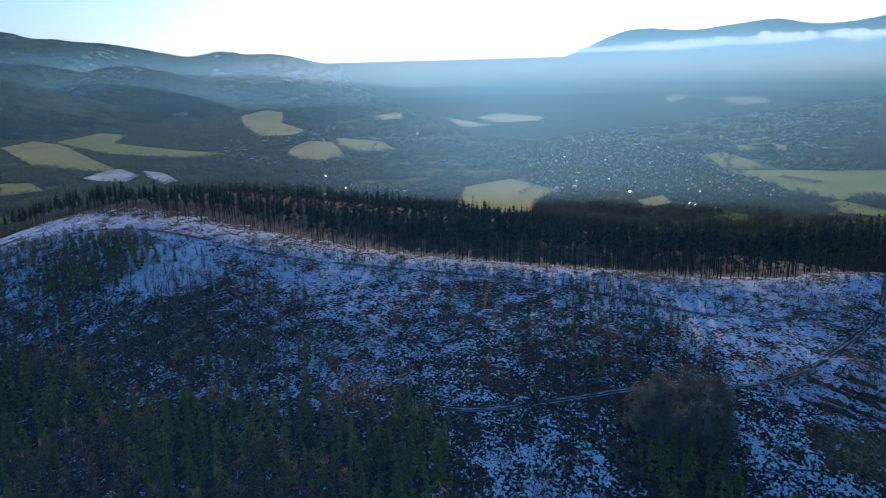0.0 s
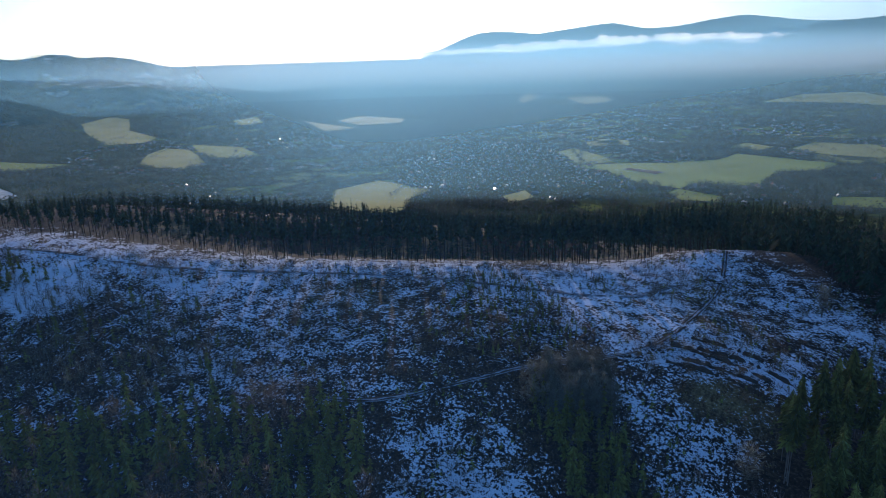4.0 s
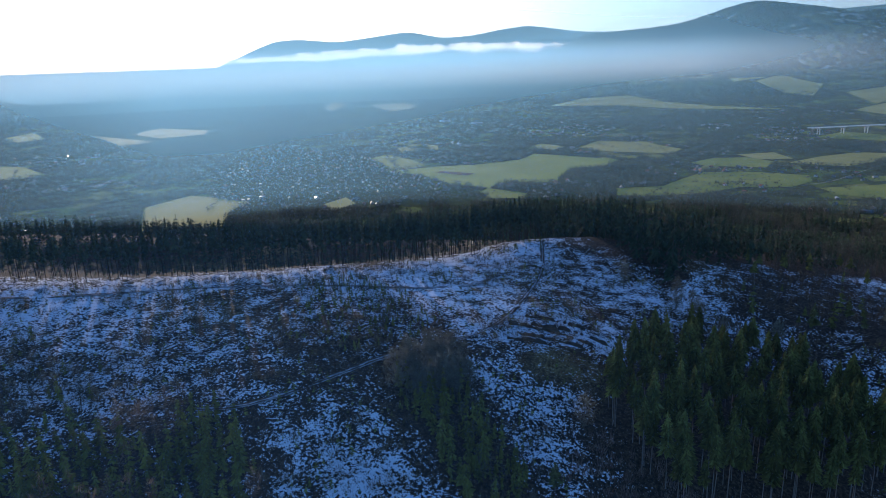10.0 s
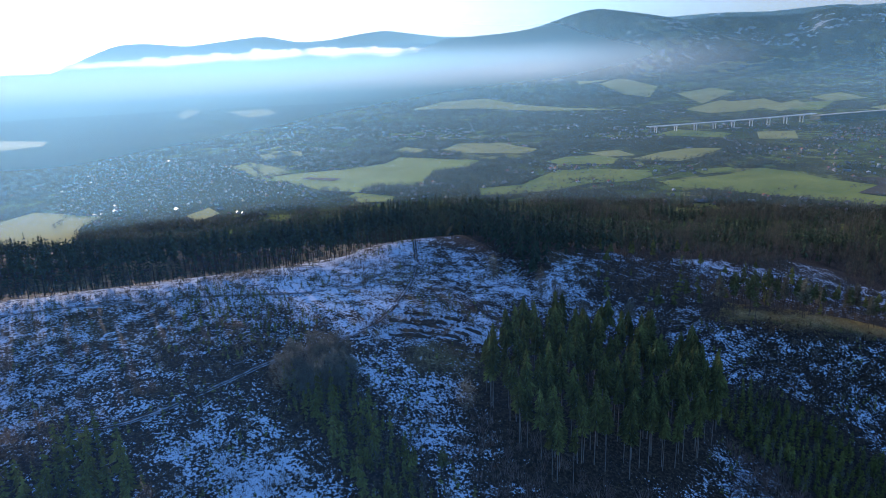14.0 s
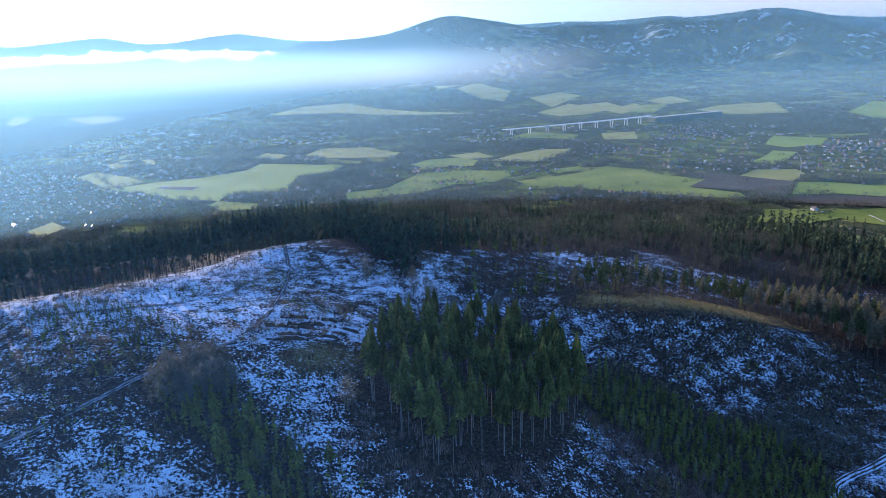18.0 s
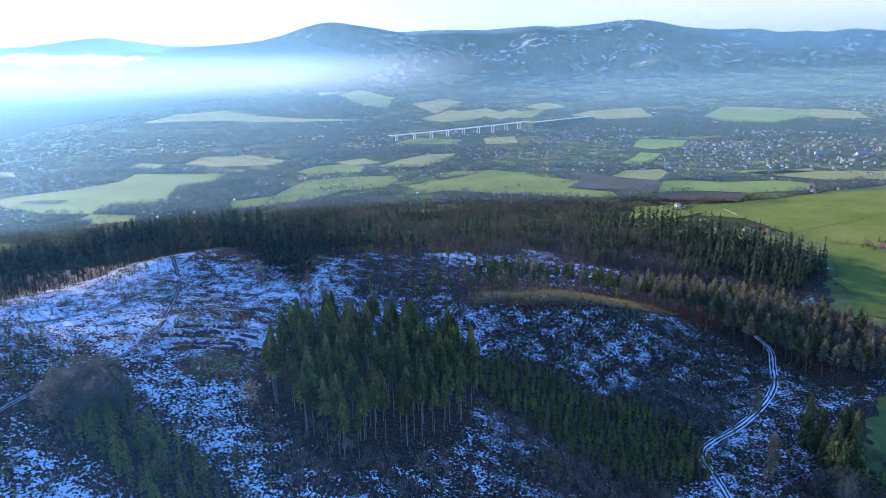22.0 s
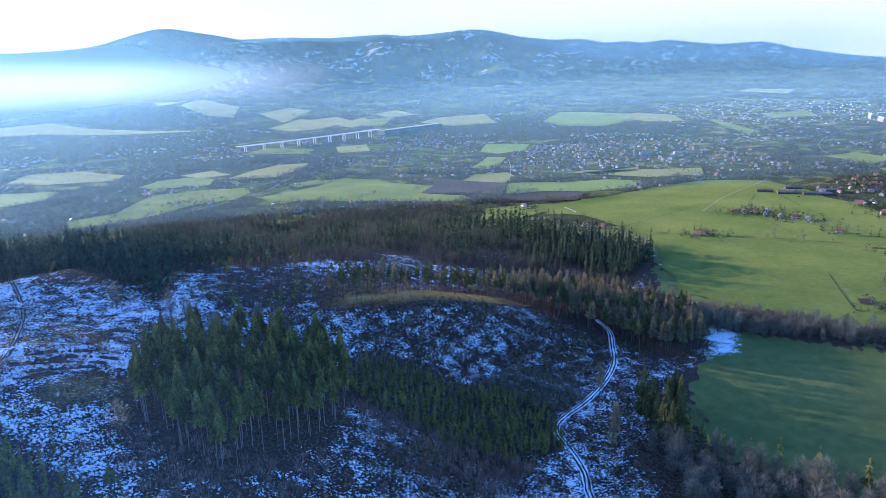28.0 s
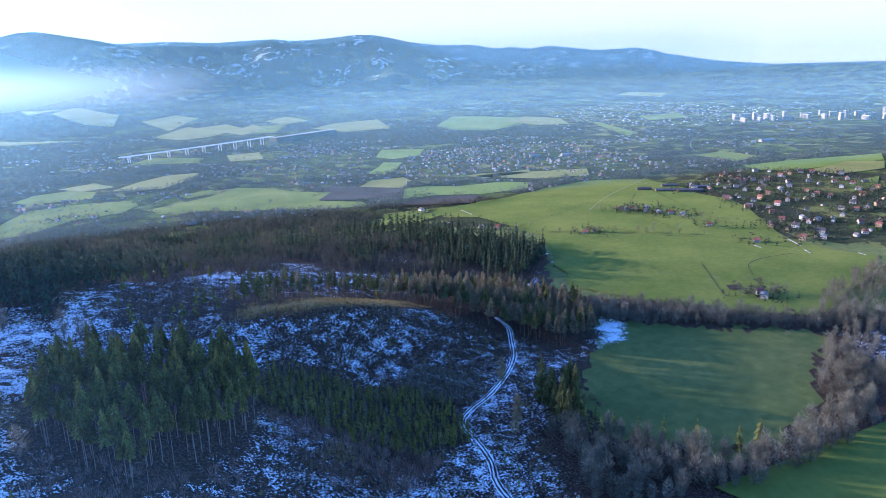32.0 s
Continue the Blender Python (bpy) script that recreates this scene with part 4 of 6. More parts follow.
field([(-1739, 1030), (-1851, 1180), (-1737, 1165), (-1475, 994), (-1253, 906), (-1190, 835), (-1236, 785), (-1482, 897)], FIELD_PALE, "pale hillside pasture", 1.1, 90)
field([(-932, 647), (-1021, 723), (-1071, 793), (-1007, 792), (-838, 694), (-813, 634), (-871, 629)], FIELD_PALE, "pale hillside pasture", 0.7, 45)
field([(-1071, 848), (-937, 853), (-814, 779), (-859, 733), (-945, 768)], FIELD_GREEN, "green pasture beside farm houses", 0.5, 45)
field([(-953, 352), (-1002, 395), (-1004, 415), (-916, 407), (-876, 376), (-914, 353)], SHADED_SNOW, "snow-covered field with its shade put into the colour", 0.9, 45)
field([(-958, 432), (-911, 440), (-823, 420), (-816, 396), (-893, 410)], SHADED_SNOW, "snow-covered field with its shade put into the colour", 0.9, 45)
field([(-1005, 268), (-978, 293), (-893, 284), (-903, 243)], FIELD_PALE, "pale meadow behind the spruce wood", 0.7, 45)
field([(-427, 502), (-501, 599), (-495, 668), (-408, 641), (-399, 597), (-367, 533), (-391, 509)], FIELD_PALE, "pale meadow behind the spruce wood", 0.7, 45)
field([(-1125, 1318), (-1156, 1444), (-983, 1406), (-935, 1317), (-991, 1242)], FIELD_PALE, "pale distant meadow", 1.1, 90)
field([(-1210, 1289), (-1092, 1240), (-960, 1185), (-971, 1106)], FIELD_PALE, "pale distant meadow", 1.1, 90)
field([(-859, 2093), (-770, 2170), (-671, 1989), (-743, 1919)], FIELD_PALE, "pale distant field", 1.1, 90)
field([(-971, 1988), (-1043, 2216), (-947, 2098), (-901, 1884)], FIELD_PALE, "pale distant field", 1.1, 90)
field([(-404, 1094), (-366, 1146), (-340, 1095), (-372, 1037)], FIELD_PALE, "small pale meadow", 0.7, 45)
field([(-398, 970), (-392, 1020), (-322, 948), (-291, 903), (-322, 866)], FIELD_GREEN, "green meadow with a poplar row", 0.5, 45)
field([(-317, 638), (-307, 676), (-287, 647), (-294, 612)], FIELD_PALE, "small pale meadow beside houses", 0.7, 45)
field([(-1401, 1237), (-1428, 1340), (-1289, 1230), (-1293, 1160)], FIELD_PALE, "pale distant meadow", 1.1, 90)
field([(185, 84), (232, 72), (279, 66), (330, 70), (420, 110), (520, 40), (420, -160), (200, -40)], FIELD_GREEN, "shaded green meadow beyond the brook wood", 0.6, 25)


def strip_rows(points, step=3.0):
    """Points at even steps along a smooth line, with their sideways directions."""
    pts = np.array(points, float)
    for _ in range(3):
        q = np.empty((2 * len(pts) - 2, 2))
        q[0::2], q[1::2] = 0.75 * pts[:-1] + 0.25 * pts[1:], 0.25 * pts[:-1] + 0.75 * pts[1:]
        pts = np.concatenate([pts[:1], q, pts[-1:]])
    d = np.r_[0, np.cumsum(np.hypot(*np.diff(pts, axis=0).T))]
    s = np.arange(0, d[-1], step)
    p = np.stack([np.interp(s, d, pts[:, 0]), np.interp(s, d, pts[:, 1])], 1)
    t = np.gradient(p, axis=0)
    t /= np.linalg.norm(t, axis=1)[:, None]
    return p, np.stack([-t[:, 1], t[:, 0]], 1)


def ribbon(name, label, points, offsets, mats, mat_ids, lift, step=3.0, dips=None, jitter=0.0):
    """A road or track: strips side by side along a line, draped over the terrain."""
    p, side = strip_rows(points, step)
    rng = np.random.default_rng(len(points) * 7 + int(abs(points[0][0])))
    P = p[:, None, :] + side[:, None, :] * (np.array(offsets)[None, :, None] + rng.normal(0, jitter, (len(p), len(offsets), 1)))
    centre = height(p[:, 0], p[:, 1])[:, None]
    Z = 0.5 * centre + 0.5 * height(P[..., 0], P[..., 1]) + lift + (np.array(dips)[None, :] if dips else 0)
    verts = np.concatenate([P, Z[..., None]], -1).reshape(-1, 3)
    me = mesh_of(name, verts, grid_faces(len(p), len(offsets)), mats, np.tile(mat_ids, len(p) - 1), True)
    return tagged(new(name, me), label, name.split("_")[-1], kind="structure")


LOG_RUTS = [-0.95, -0.8, -0.3, 0.3, 0.8, 0.95]
RUTS, RUT_IDS, RUT_DIPS = [-1.5, -1.05, -0.4, 0.4, 1.05, 1.5], [0, 1, 0, 1, 0], [-0.2, 0.0, -0.05, 0.0, -0.05, -0.2]
ribbon("forest_track", "snowy forest track with two dark wheel ruts", FOREST_TRACK, RUTS, [SNOW, MUD], RUT_IDS, 0.38, 2.0, RUT_DIPS, 0.12)
ribbon("logging_track", "snowy logging track across the cleared slope", [(-112, 152), (-99, 157), (-82, 176), (-71, 190), (-50, 207), (-42, 224), (-40, 250), (-39, 283), (-41, 300), (-46, 330)], LOG_RUTS, [TRACK, MUD], RUT_IDS, 0.25, 2.0, RUT_DIPS, 0.15)
ribbon("logging_track", "rutted logging track along the crest", [(-316, 135), (-302, 148), (-266, 166), (-230, 176), (-205, 190), (-179, 206), (-151, 221), (-120, 229), (-97, 234), (-76, 239), (-61, 250), (-55, 272), (-48, 290)], LOG_RUTS, [TRACK, MUD], RUT_IDS, 0.25, 2.0, RUT_DIPS, 0.15)
for road in ([(524, 439), (600, 480), (702, 515), (760, 540)], [(702, 515), (690, 450), (680, 400)], [(576, 907), (613, 920), (540, 800), (469, 699)], [(-530, 520), (-461, 600), (-496, 666), (-413, 655), (-380, 600)], [(160, 800), (185, 815), (215, 860), (260, 930)], [(380, 440), (392, 470), (360, 520), (330, 560)], [(-1400, 400), (-1250, 450), (-1100, 560), (-1000, 700), (-850, 800)], [(900, 420), (1000, 640), (1250, 800), (1600, 900)], [(-700, 1500), (-500, 1350), (-300, 1250), (0, 1180), (300, 1150)], [(-900, 2300), (-700, 1900), (-620, 1600), (-560, 1200)]):
    ribbon("country_road", "narrow pale country road between fields", road, [-0.32, 0, 0.32], [GRAVEL], [0, 0], 0.9, 12.0)

for path in ([(433, 250), (402, 221), (374, 194)], [(407, 187), (429, 206), (454, 226), (477, 227), (507, 218)], [(417, 406), (450, 370), (478, 333), (497, 302), (520, 273), (543, 247)], [(520, 340), (560, 420), (640, 470)], [(396, 425), (440, 440), (500, 450), (560, 470)]):
    ribbon("farm_path", "dark worn path across a green pasture", path, [-0.25, 0, 0.25], [FIELD_SOIL], [0, 0], 0.7, 6.0, None, 0.15)

for bank in (
    [(427, 533), (425, 520), (420, 504)],
    [(548, 242), (542, 234), (534, 225)],
    [(524, 217), (517, 209)],
    [(509, 250), (505, 241)],
    [(545, 186), (541, 178)],
    [(368, 539), (384, 546), (399, 553)],
    [(396, 674), (397, 657), (391, 638)],
):
    ribbon("snow_bank", "narrow drift of old snow along a field edge", bank, [-0.3, -0.1, 0.1, 0.3], [TRACK], [0, 0, 0], 0.72, 2.0, [-0.3, 0.1, 0.1, -0.3], 0.4)

DITCHES = [
    [(410, 401), (450, 369), (486, 335), (512, 296), (540, 270)],
    [(529, 438), (539, 382), (564, 329), (574, 306)],
    [(684, 495), (652, 443), (607, 379)],
]
for ditch in DITCHES:
    ribbon("field_ditch", "dark ditch between two pastures", ditch, [-0.2, 0, 0.2], [FIELD_SOIL], [0, 0], 0.75, 5.0, None, 0.25)

ground = build_ground()

# ---------------------------------------------------------------- trees: shapes as arrays


def tapered(p0, p1, r0, r1, sides=5):
    """A tapered limb between two points: vertices and triangles."""
    p0, p1 = np.array(p0, float), np.array(p1, float)
    ax = p1 - p0
    ax /= np.linalg.norm(ax) + 1e-9
    s = np.cross(ax, (1, 0, 0) if abs(ax[0]) < 0.8 else (0, 1, 0))
    s /= np.linalg.norm(s)
    t = np.cross(ax, s)
    a = np.arange(sides) * 2 * math.pi / sides
    ring = np.cos(a)[:, None] * s + np.sin(a)[:, None] * t
    v = np.concatenate([p0 + ring * r0, p1 + ring * r1])
    i = np.arange(sides)
    j = (i + 1) % sides
    f = np.concatenate([np.stack([i, j, j + sides], 1), np.stack([i, j + sides, i + sides], 1)])
    return v, f


class Shape:
    """Gathers vertices, triangles and material numbers."""

    def __init__(self):
        self.v, self.f, self.m, self.n = [], [], [], 0

    def add(self, v, f, m):
        v, f = np.asarray(v, float), np.asarray(f, int)
        self.v.append(v)
        self.f.append(f + self.n)
        self.m.append(np.full(len(f), m))
        self.n += len(v)

    def arrays(self):
        return np.concatenate(self.v), np.concatenate(self.f), np.concatenate(self.m)


def conifer(levels, per, start, width, seed, thick=0.011, droop=0.35, gaps=0.0, blade=0.34, taper=0.58):
    """A conifer one unit high: a tapered trunk (0) and whorls of drooping boughs (1)."""
    rng = np.random.default_rng(seed)
    s = Shape()
    s.add(*tapered((0, 0, -0.02), (0, 0, 0.97), thick, thick * 0.15, 5), 0)
    for k in range(levels):
        f = min(1.0, max(0.0, (k + rng.uniform(-0.3, 0.3)) / max(1, levels - 1)))
        z = start + (0.985 - start) * f
        reach = width * (1 - f) ** taper * (0.6 + 0.4 * min(1, (f + 0.08) * 5)) * rng.uniform(0.82, 1.15) + 0.014
        turn = rng.uniform(0, 6.28)
        for b in range(per):
            if rng.random() < gaps:
                continue
            a = turn + (b + rng.uniform(-0.3, 0.3)) * 2 * math.pi / per
            r = reach * rng.uniform(0.5, 1.25)
            d, side = np.array((math.cos(a), math.sin(a), 0)), np.array((-math.sin(a), math.cos(a), 0))
            w = r * blade * rng.uniform(0.8, 1.3)
            z0 = z + 0.02
            up = rng.uniform(-0.01, 0.02)
            root = np.array((0, 0, z0 + up))
            mid = d * r * 0.55 + np.array((0, 0, z - r * droop * 0.3))
            tip = d * r + np.array((0, 0, z - r * droop * rng.uniform(0.6, 1.4)))
            sag = np.array((0, 0, -r * 0.28))
            s.add([root, mid + side * w + sag, tip, mid - side * w + sag, mid], [(0, 1, 4), (1, 2, 4), (0, 4, 3), (4, 2, 3)] if levels > 12 else [(0, 1, 2), (0, 2, 3)], 1)
    return s.arrays()


def broadleaf(seed, limbs=9, twigs=9, spread=0.34, start=0.22, thick=0.016, fine=0.006):
    """A bare broadleaved tree one unit high: trunk and limbs (0), fine twigs (1)."""
    rng = np.random.default_rng(seed)
    s = Shape()
    lean = rng.normal(0, 0.03, 2)
    top = np.array((lean[0], lean[1], 0.62))
    s.add(*tapered((0, 0, -0.02), top, thick, thick * 0.45, 5), 0)
    for k in range(limbs):
        f = k / max(1, limbs - 1)
        a = k * 2.4 + rng.uniform(-0.4, 0.4)
        z = start + (0.62 - start) * f
        base = top * (z / 0.62)
        reach = spread * (1.05 - 0.55 * f) * rng.uniform(0.7, 1.15)
        tip = base + np.array((math.cos(a) * reach, math.sin(a) * reach, rng.uniform(0.2, 0.36)))
        tip[2] = min(tip[2], 0.97)
        s.add(*tapered(base, tip, thick * 0.4, thick * 0.12, 3), 0)
        for _ in range(twigs):
            g = rng.uniform(0.3, 1.0)
            p = base + (tip - base) * g
            w = np.array((rng.normal(0, 1), rng.normal(0, 1), rng.normal(0.55, 0.7)))
            w /= np.linalg.norm(w)
            q = p + w * rng.uniform(0.08, 0.17)
            q[2] = min(q[2], 1.0)
            side = np.cross(w, rng.normal(0, 1, 3))
            side /= np.linalg.norm(side) + 1e-9
            e = side * fine
            r1 = p + (q - p) * 0.5 + side * rng.uniform(0.03, 0.07) + np.array((0, 0, 0.03))
            r2 = p + (q - p) * 0.4 - side * rng.uniform(0.03, 0.07) + np.array((0, 0, 0.03))
            s.add([p - e, p + e, q, r1, r2], [(0, 1, 2), (0, 1, 3), (0, 1, 4)], 1)
    return s.arrays()


def plume(seed, blades, spread, start=0.28, fine=0.007, trunk=0.014):
    """A bare tree one unit high with a rounded crown of fine upswept twigs: trunk and limbs (0), twigs (1)."""
    rng = np.random.default_rng(seed)
    s = Shape()
    s.add(*tapered((0, 0, -0.02), (rng.normal(0, 0.03), rng.normal(0, 0.03), 0.8), trunk, trunk * 0.3, 4), 0)
    for k in range(6):
        a = k * 2.4 + rng.uniform(-0.4, 0.4)
        s.add(*tapered((0, 0, 0.25 + 0.06 * k), (math.cos(a) * spread * 0.6, math.sin(a) * spread * 0.6, 0.5 + 0.06 * k), trunk * 0.45, trunk * 0.12, 3), 0)
    d = rng.normal(0, 1, (blades, 3))
    d /= np.linalg.norm(d, axis=1)[:, None]
    lump = 1 + 0.22 * np.sin(d[:, 0] * 5 + seed) * np.sin(d[:, 1] * 6 + seed)
    mid, half = (1 + start) / 2, (1 - start) / 2
    tip = np.stack([d[:, 0] * spread * lump, d[:, 1] * spread * lump, mid + d[:, 2] * half * lump], 1)
    tip[:, :2] *= rng.uniform(0.6, 1.0, (blades, 1))
    tip[:, 2] -= rng.uniform(0, 0.14, blades)
    out = np.stack([d[:, 0], d[:, 1], d[:, 2] * 0.6 + 0.5], 1) + rng.normal(0, 0.35, (blades, 3))
    out /= np.linalg.norm(out, axis=1)[:, None]
    root = tip - out * rng.uniform(0.07, 0.17, (blades, 1))
    e = np.cross(out, rng.normal(0, 1, (blades, 3)))
    e /= np.linalg.norm(e, axis=1)[:, None] + 1e-9
    e *= fine * rng.uniform(0.7, 1.6, (blades, 1))
    f = np.arange(blades)
    s.add(np.concatenate([root - e, root + e, tip]), np.stack([f, f + blades, f + 2 * blades], 1), 1)
    return s.arrays()


def clump(seed, blades, spread, high, broad):
    """Brush or a tussock one unit wide: upright crossing blades."""
    rng = np.random.default_rng(seed)
    s = Shape()
    for _ in range(blades):
        a, r = rng.uniform(0, 6.28), spread * math.sqrt(rng.random())
        p = np.array((math.cos(a) * r, math.sin(a) * r, -0.03))
        lean = np.array((rng.normal(0, 0.22) + p[0] * 0.5, rng.normal(0, 0.22) + p[1] * 0.5, high * rng.uniform(0.5, 1.0)))
        b = rng.uniform(0, 3.14)
        e = np.array((math.cos(b), math.sin(b), 0)) * broad * rng.uniform(0.5, 1.2)
        s.add([p - e, p + e, p + lean], [(0, 1, 2)], 0)
    return s.arrays()


def leafy(seed, n=24, small=0.13, large=0.24, mid=0.55, stem=True):
    """A far crown one unit high: a loose cloud of small flakes over a short stem."""
    rng = np.random.default_rng(seed)
    s = Shape()
    if stem:
        s.add(*tapered((0, 0, -0.05), (0, 0, 0.5), 0.03, 0.015, 3), 0)
    for _ in range(n):
        d = rng.normal(0, 1, 3)
        d /= np.linalg.norm(d)
        c = np.array((0, 0, mid)) + d * np.array((0.36, 0.36, 0.42)) * rng.uniform(0.55, 1.05)
        t = rng.normal(0, 1, (3, 3))
        t /= np.linalg.norm(t, axis=1)[:, None]
        s.add(c + t * rng.uniform(small, large), [(0, 1, 2)], 1)
    return s.arrays()


def scattered(name, label, category, shapes, mats, P, high, wide=None, seed=0, tilt=0.0):
    """Many uncountable plants as one mesh. P: places; high: heights."""
    rng = np.random.default_rng(seed)
    n = len(P)
    pick = rng.integers(0, len(shapes), n)
    wide = high if wide is None else wide
    V, F, MI, count = [], [], [], 0
    for k, (v, f, m) in enumerate(shapes):
        idx = np.nonzero(pick == k)[0]
        if not len(idx):
            continue
        a = rng.uniform(0, 6.283, len(idx))
        c, s = np.cos(a)[:, None], np.sin(a)[:, None]
        w, h = wide[idx][:, None], high[idx][:, None]
        x, y, z = v[None, :, 0] * w, v[None, :, 1] * w, v[None, :, 2] * h
        lx, ly = rng.normal(0, tilt, (len(idx), 1)), rng.normal(0, tilt, (len(idx), 1))
        vv = np.stack([x * c - y * s + z * lx + P[idx, 0:1], x * s + y * c + z * ly + P[idx, 1:2], z + P[idx, 2:3]], -1)
        V.append(vv.reshape(-1, 3))
        F.append((f[None] + (np.arange(len(idx)) * len(v))[:, None, None]).reshape(-1, 3) + count)
        MI.append(np.tile(m, len(idx)))
        count += len(idx) * len(v)
    me = mesh_of(name, np.concatenate(V), np.concatenate(F), mats, np.concatenate(MI))
    return tagged(new(name, me), label, category, kind="stuff")


def sown(poly, gap, seed, keep=None, jitter=0.45):
    """Places at about the given gap within an outline, on the ground."""
    rng = np.random.default_rng(seed)
    a = np.array(poly, float)
    xs, ys = np.arange(a[:, 0].min(), a[:, 0].max(), gap), np.arange(a[:, 1].min(), a[:, 1].max(), gap)
    X, Y = [g.ravel() for g in np.meshgrid(xs, ys)]
    X, Y = X + rng.uniform(-jitter, jitter, X.size) * gap, Y + rng.uniform(-jitter, jitter, Y.size) * gap
    ok = inside(poly, X, Y)
    if keep is not None:
        ok &= keep(X, Y, rng)
    X, Y = X[ok], Y[ok]
    return np.stack([X, Y, height(X, Y)], 1)


def clear_of(X, Y):
    ok = np.ones(X.shape, bool)
    for cx, cy, r in CLEARINGS:
        ok &= np.hypot(X - cx, (Y - cy) * 1.3) > r
    return ok


SPRUCE_FAR = [conifer(8, 5, 0.13 + 0.05 * k, 0.145 + 0.025 * (k % 3), 10 + k, 0.010, 0.8, 0.08, 0.32) for k in range(5)]
SPRUCE_NEAR = [conifer(32, 12, 0.46 + 0.05 * k, 0.095 + 0.02 * (k % 3), 30 + k, 0.0080, 0.5, 0.22, 0.15, 0.60) for k in range(5)]
SPRUCE_TALL = [conifer(12, 7, (0.34, 0.60, 0.56, 0.64, 0.58)[k], 0.080 + 0.014 * (k % 3), 20 + k, 0.008, 0.6, 0.18, 0.36, 0.45) for k in range(5)]
SPRUCE_TINY = [conifer(5, 5, 0.05, 0.22 + 0.03 * k, 58 + k, 0.014, 0.55, 0.05, 0.4) for k in range(3)]
SPRUCE_YOUNG = [conifer(9, 7, 0.05, 0.20 + 0.03 * k, 50 + k, 0.014, 0.55, 0.08, 0.26) for k in range(3)]
PINE_SHAPES = [conifer(16, 8, 0.46 + 0.07 * k, 0.105 + 0.015 * k, 70 + k, 0.010, 0.2, 0.25, 0.20, 0.5) for k in range(3)]
LARCH_SHAPES = [conifer(26, 8, 0.30 + 0.06 * k, 0.125 + 0.02 * k, 90 + k, 0.009, -0.15, 0.25, 0.085, 0.45) for k in range(3)]
BARE_FINE = [broadleaf(130 + k, 11, 17, 0.34 + 0.04 * k, 0.18, 0.018, 0.0055) for k in range(3)]
TUSSOCK = [clump(160 + k, 10, 0.5, 0.7, 0.07) for k in range(3)]
PLUME_THIN = [plume(250 + k, 70, 0.22 + 0.03 * k, 0.25, 0.012) for k in range(3)]
PLUME = [plume(230 + k, 100, 0.22 + 0.03 * k, 0.25, 0.009) for k in range(4)]
PLUME_FINE = [plume(240 + k, 420, 0.21 + 0.03 * k, 0.20, 0.0062) for k in range(5)]
SHRUB = [clump(155 + k, 34, 0.45, 1.0, 0.022) for k in range(4)]
BUSH = [leafy(190 + k, 18, 0.07, 0.15, 0.42) for k in range(4)]
CROWN_FAR = [leafy(170 + k, 11, 0.12, 0.23, 0.5, False) for k in range(4)]
CROWN_MID = [leafy(175 + k, 20, 0.07, 0.14) for k in range(4)]

def part(name, me, parent, label=""):
    ob = new(name, me)
    ob.parent = parent
    return tagged(ob, label) if label else ob


# ---------------------------------------------------------------- woods on the hill


def behind_crest(X, Y):
    """The slope that falls away behind the crest, out of sight of the clearing."""
    return (X < -60) & (Y > np.interp(X, [p[0] for p in CREST_EDGE], [p[1] for p in CREST_EDGE])) & (Y < 560 + 0.9 * X)


def spruce_part(X, Y, rng):
    """Where the hill wood is spruce rather than bare broadleaf."""
    mixed = inside(MIXED_WOOD, X, Y)
    return clear_of(X, Y) & ~inside(CREST, X, Y) & ~behind_crest(X, Y) & (~mixed | (X > 285) | (wave(X, Y, 26, 3) + rng.normal(0, 0.08, X.shape) > 0.52))


def bare_part(X, Y, rng):
    return clear_of(X, Y) & inside(MIXED_WOOD, X, Y) & (X < 290) & (wave(X, Y, 26, 3) + rng.normal(0, 0.08, X.shape) <= 0.53)


P = sown(HILL_WOOD, 5.3, 1, spruce_part)
H = np.random.default_rng(1).uniform(11, 23, len(P)) * np.where(inside(MIXED_WOOD, P[:, 0], P[:, 1]), 0.72, 1.0) * (0.78 + 0.4 * wave(P[:, 0], P[:, 1], 12, 8)) * np.clip(0.6 + (P[:, 0] + 230) * 0.0026, 0.55, 1.0) * (1 + 0.4 * np.clip((P[:, 0] - 280) / 40, 0, 1))
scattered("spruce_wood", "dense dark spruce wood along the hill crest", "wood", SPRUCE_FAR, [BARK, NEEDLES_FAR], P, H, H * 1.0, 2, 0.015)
P = sown(CREST, 3.9, 301, lambda X, Y, rng: wave(X, Y, 9, 4) + rng.normal(0, 0.15, X.shape) > 0.3)
H = np.random.default_rng(302).uniform(15, 22, len(P)) * np.clip(0.62 + (P[:, 0] + 330) * 0.0022, 0.6, 1.0)
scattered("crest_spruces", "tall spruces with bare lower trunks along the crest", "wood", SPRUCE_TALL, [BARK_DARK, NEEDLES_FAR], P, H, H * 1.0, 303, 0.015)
# Low spruces added to hide and darken the sunlit floor of the crest
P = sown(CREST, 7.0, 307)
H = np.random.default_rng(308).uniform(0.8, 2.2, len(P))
scattered("crest_floor_spruces", "low spruces added to darken the floor under crest spruces", "sapling", SPRUCE_TINY, [BARK_DARK, NEEDLES_FAR], P, H, H * 1.2, 309, 0.03)
P = sown(HILL_WOOD, 4.8, 304, lambda X, Y, rng: behind_crest(X, Y) & ~inside(CREST, X, Y))
behind = 0.75 * (P[:, 1] - np.interp(P[:, 0], [p[0] for p in CREST_EDGE], [p[1] for p in CREST_EDGE]))
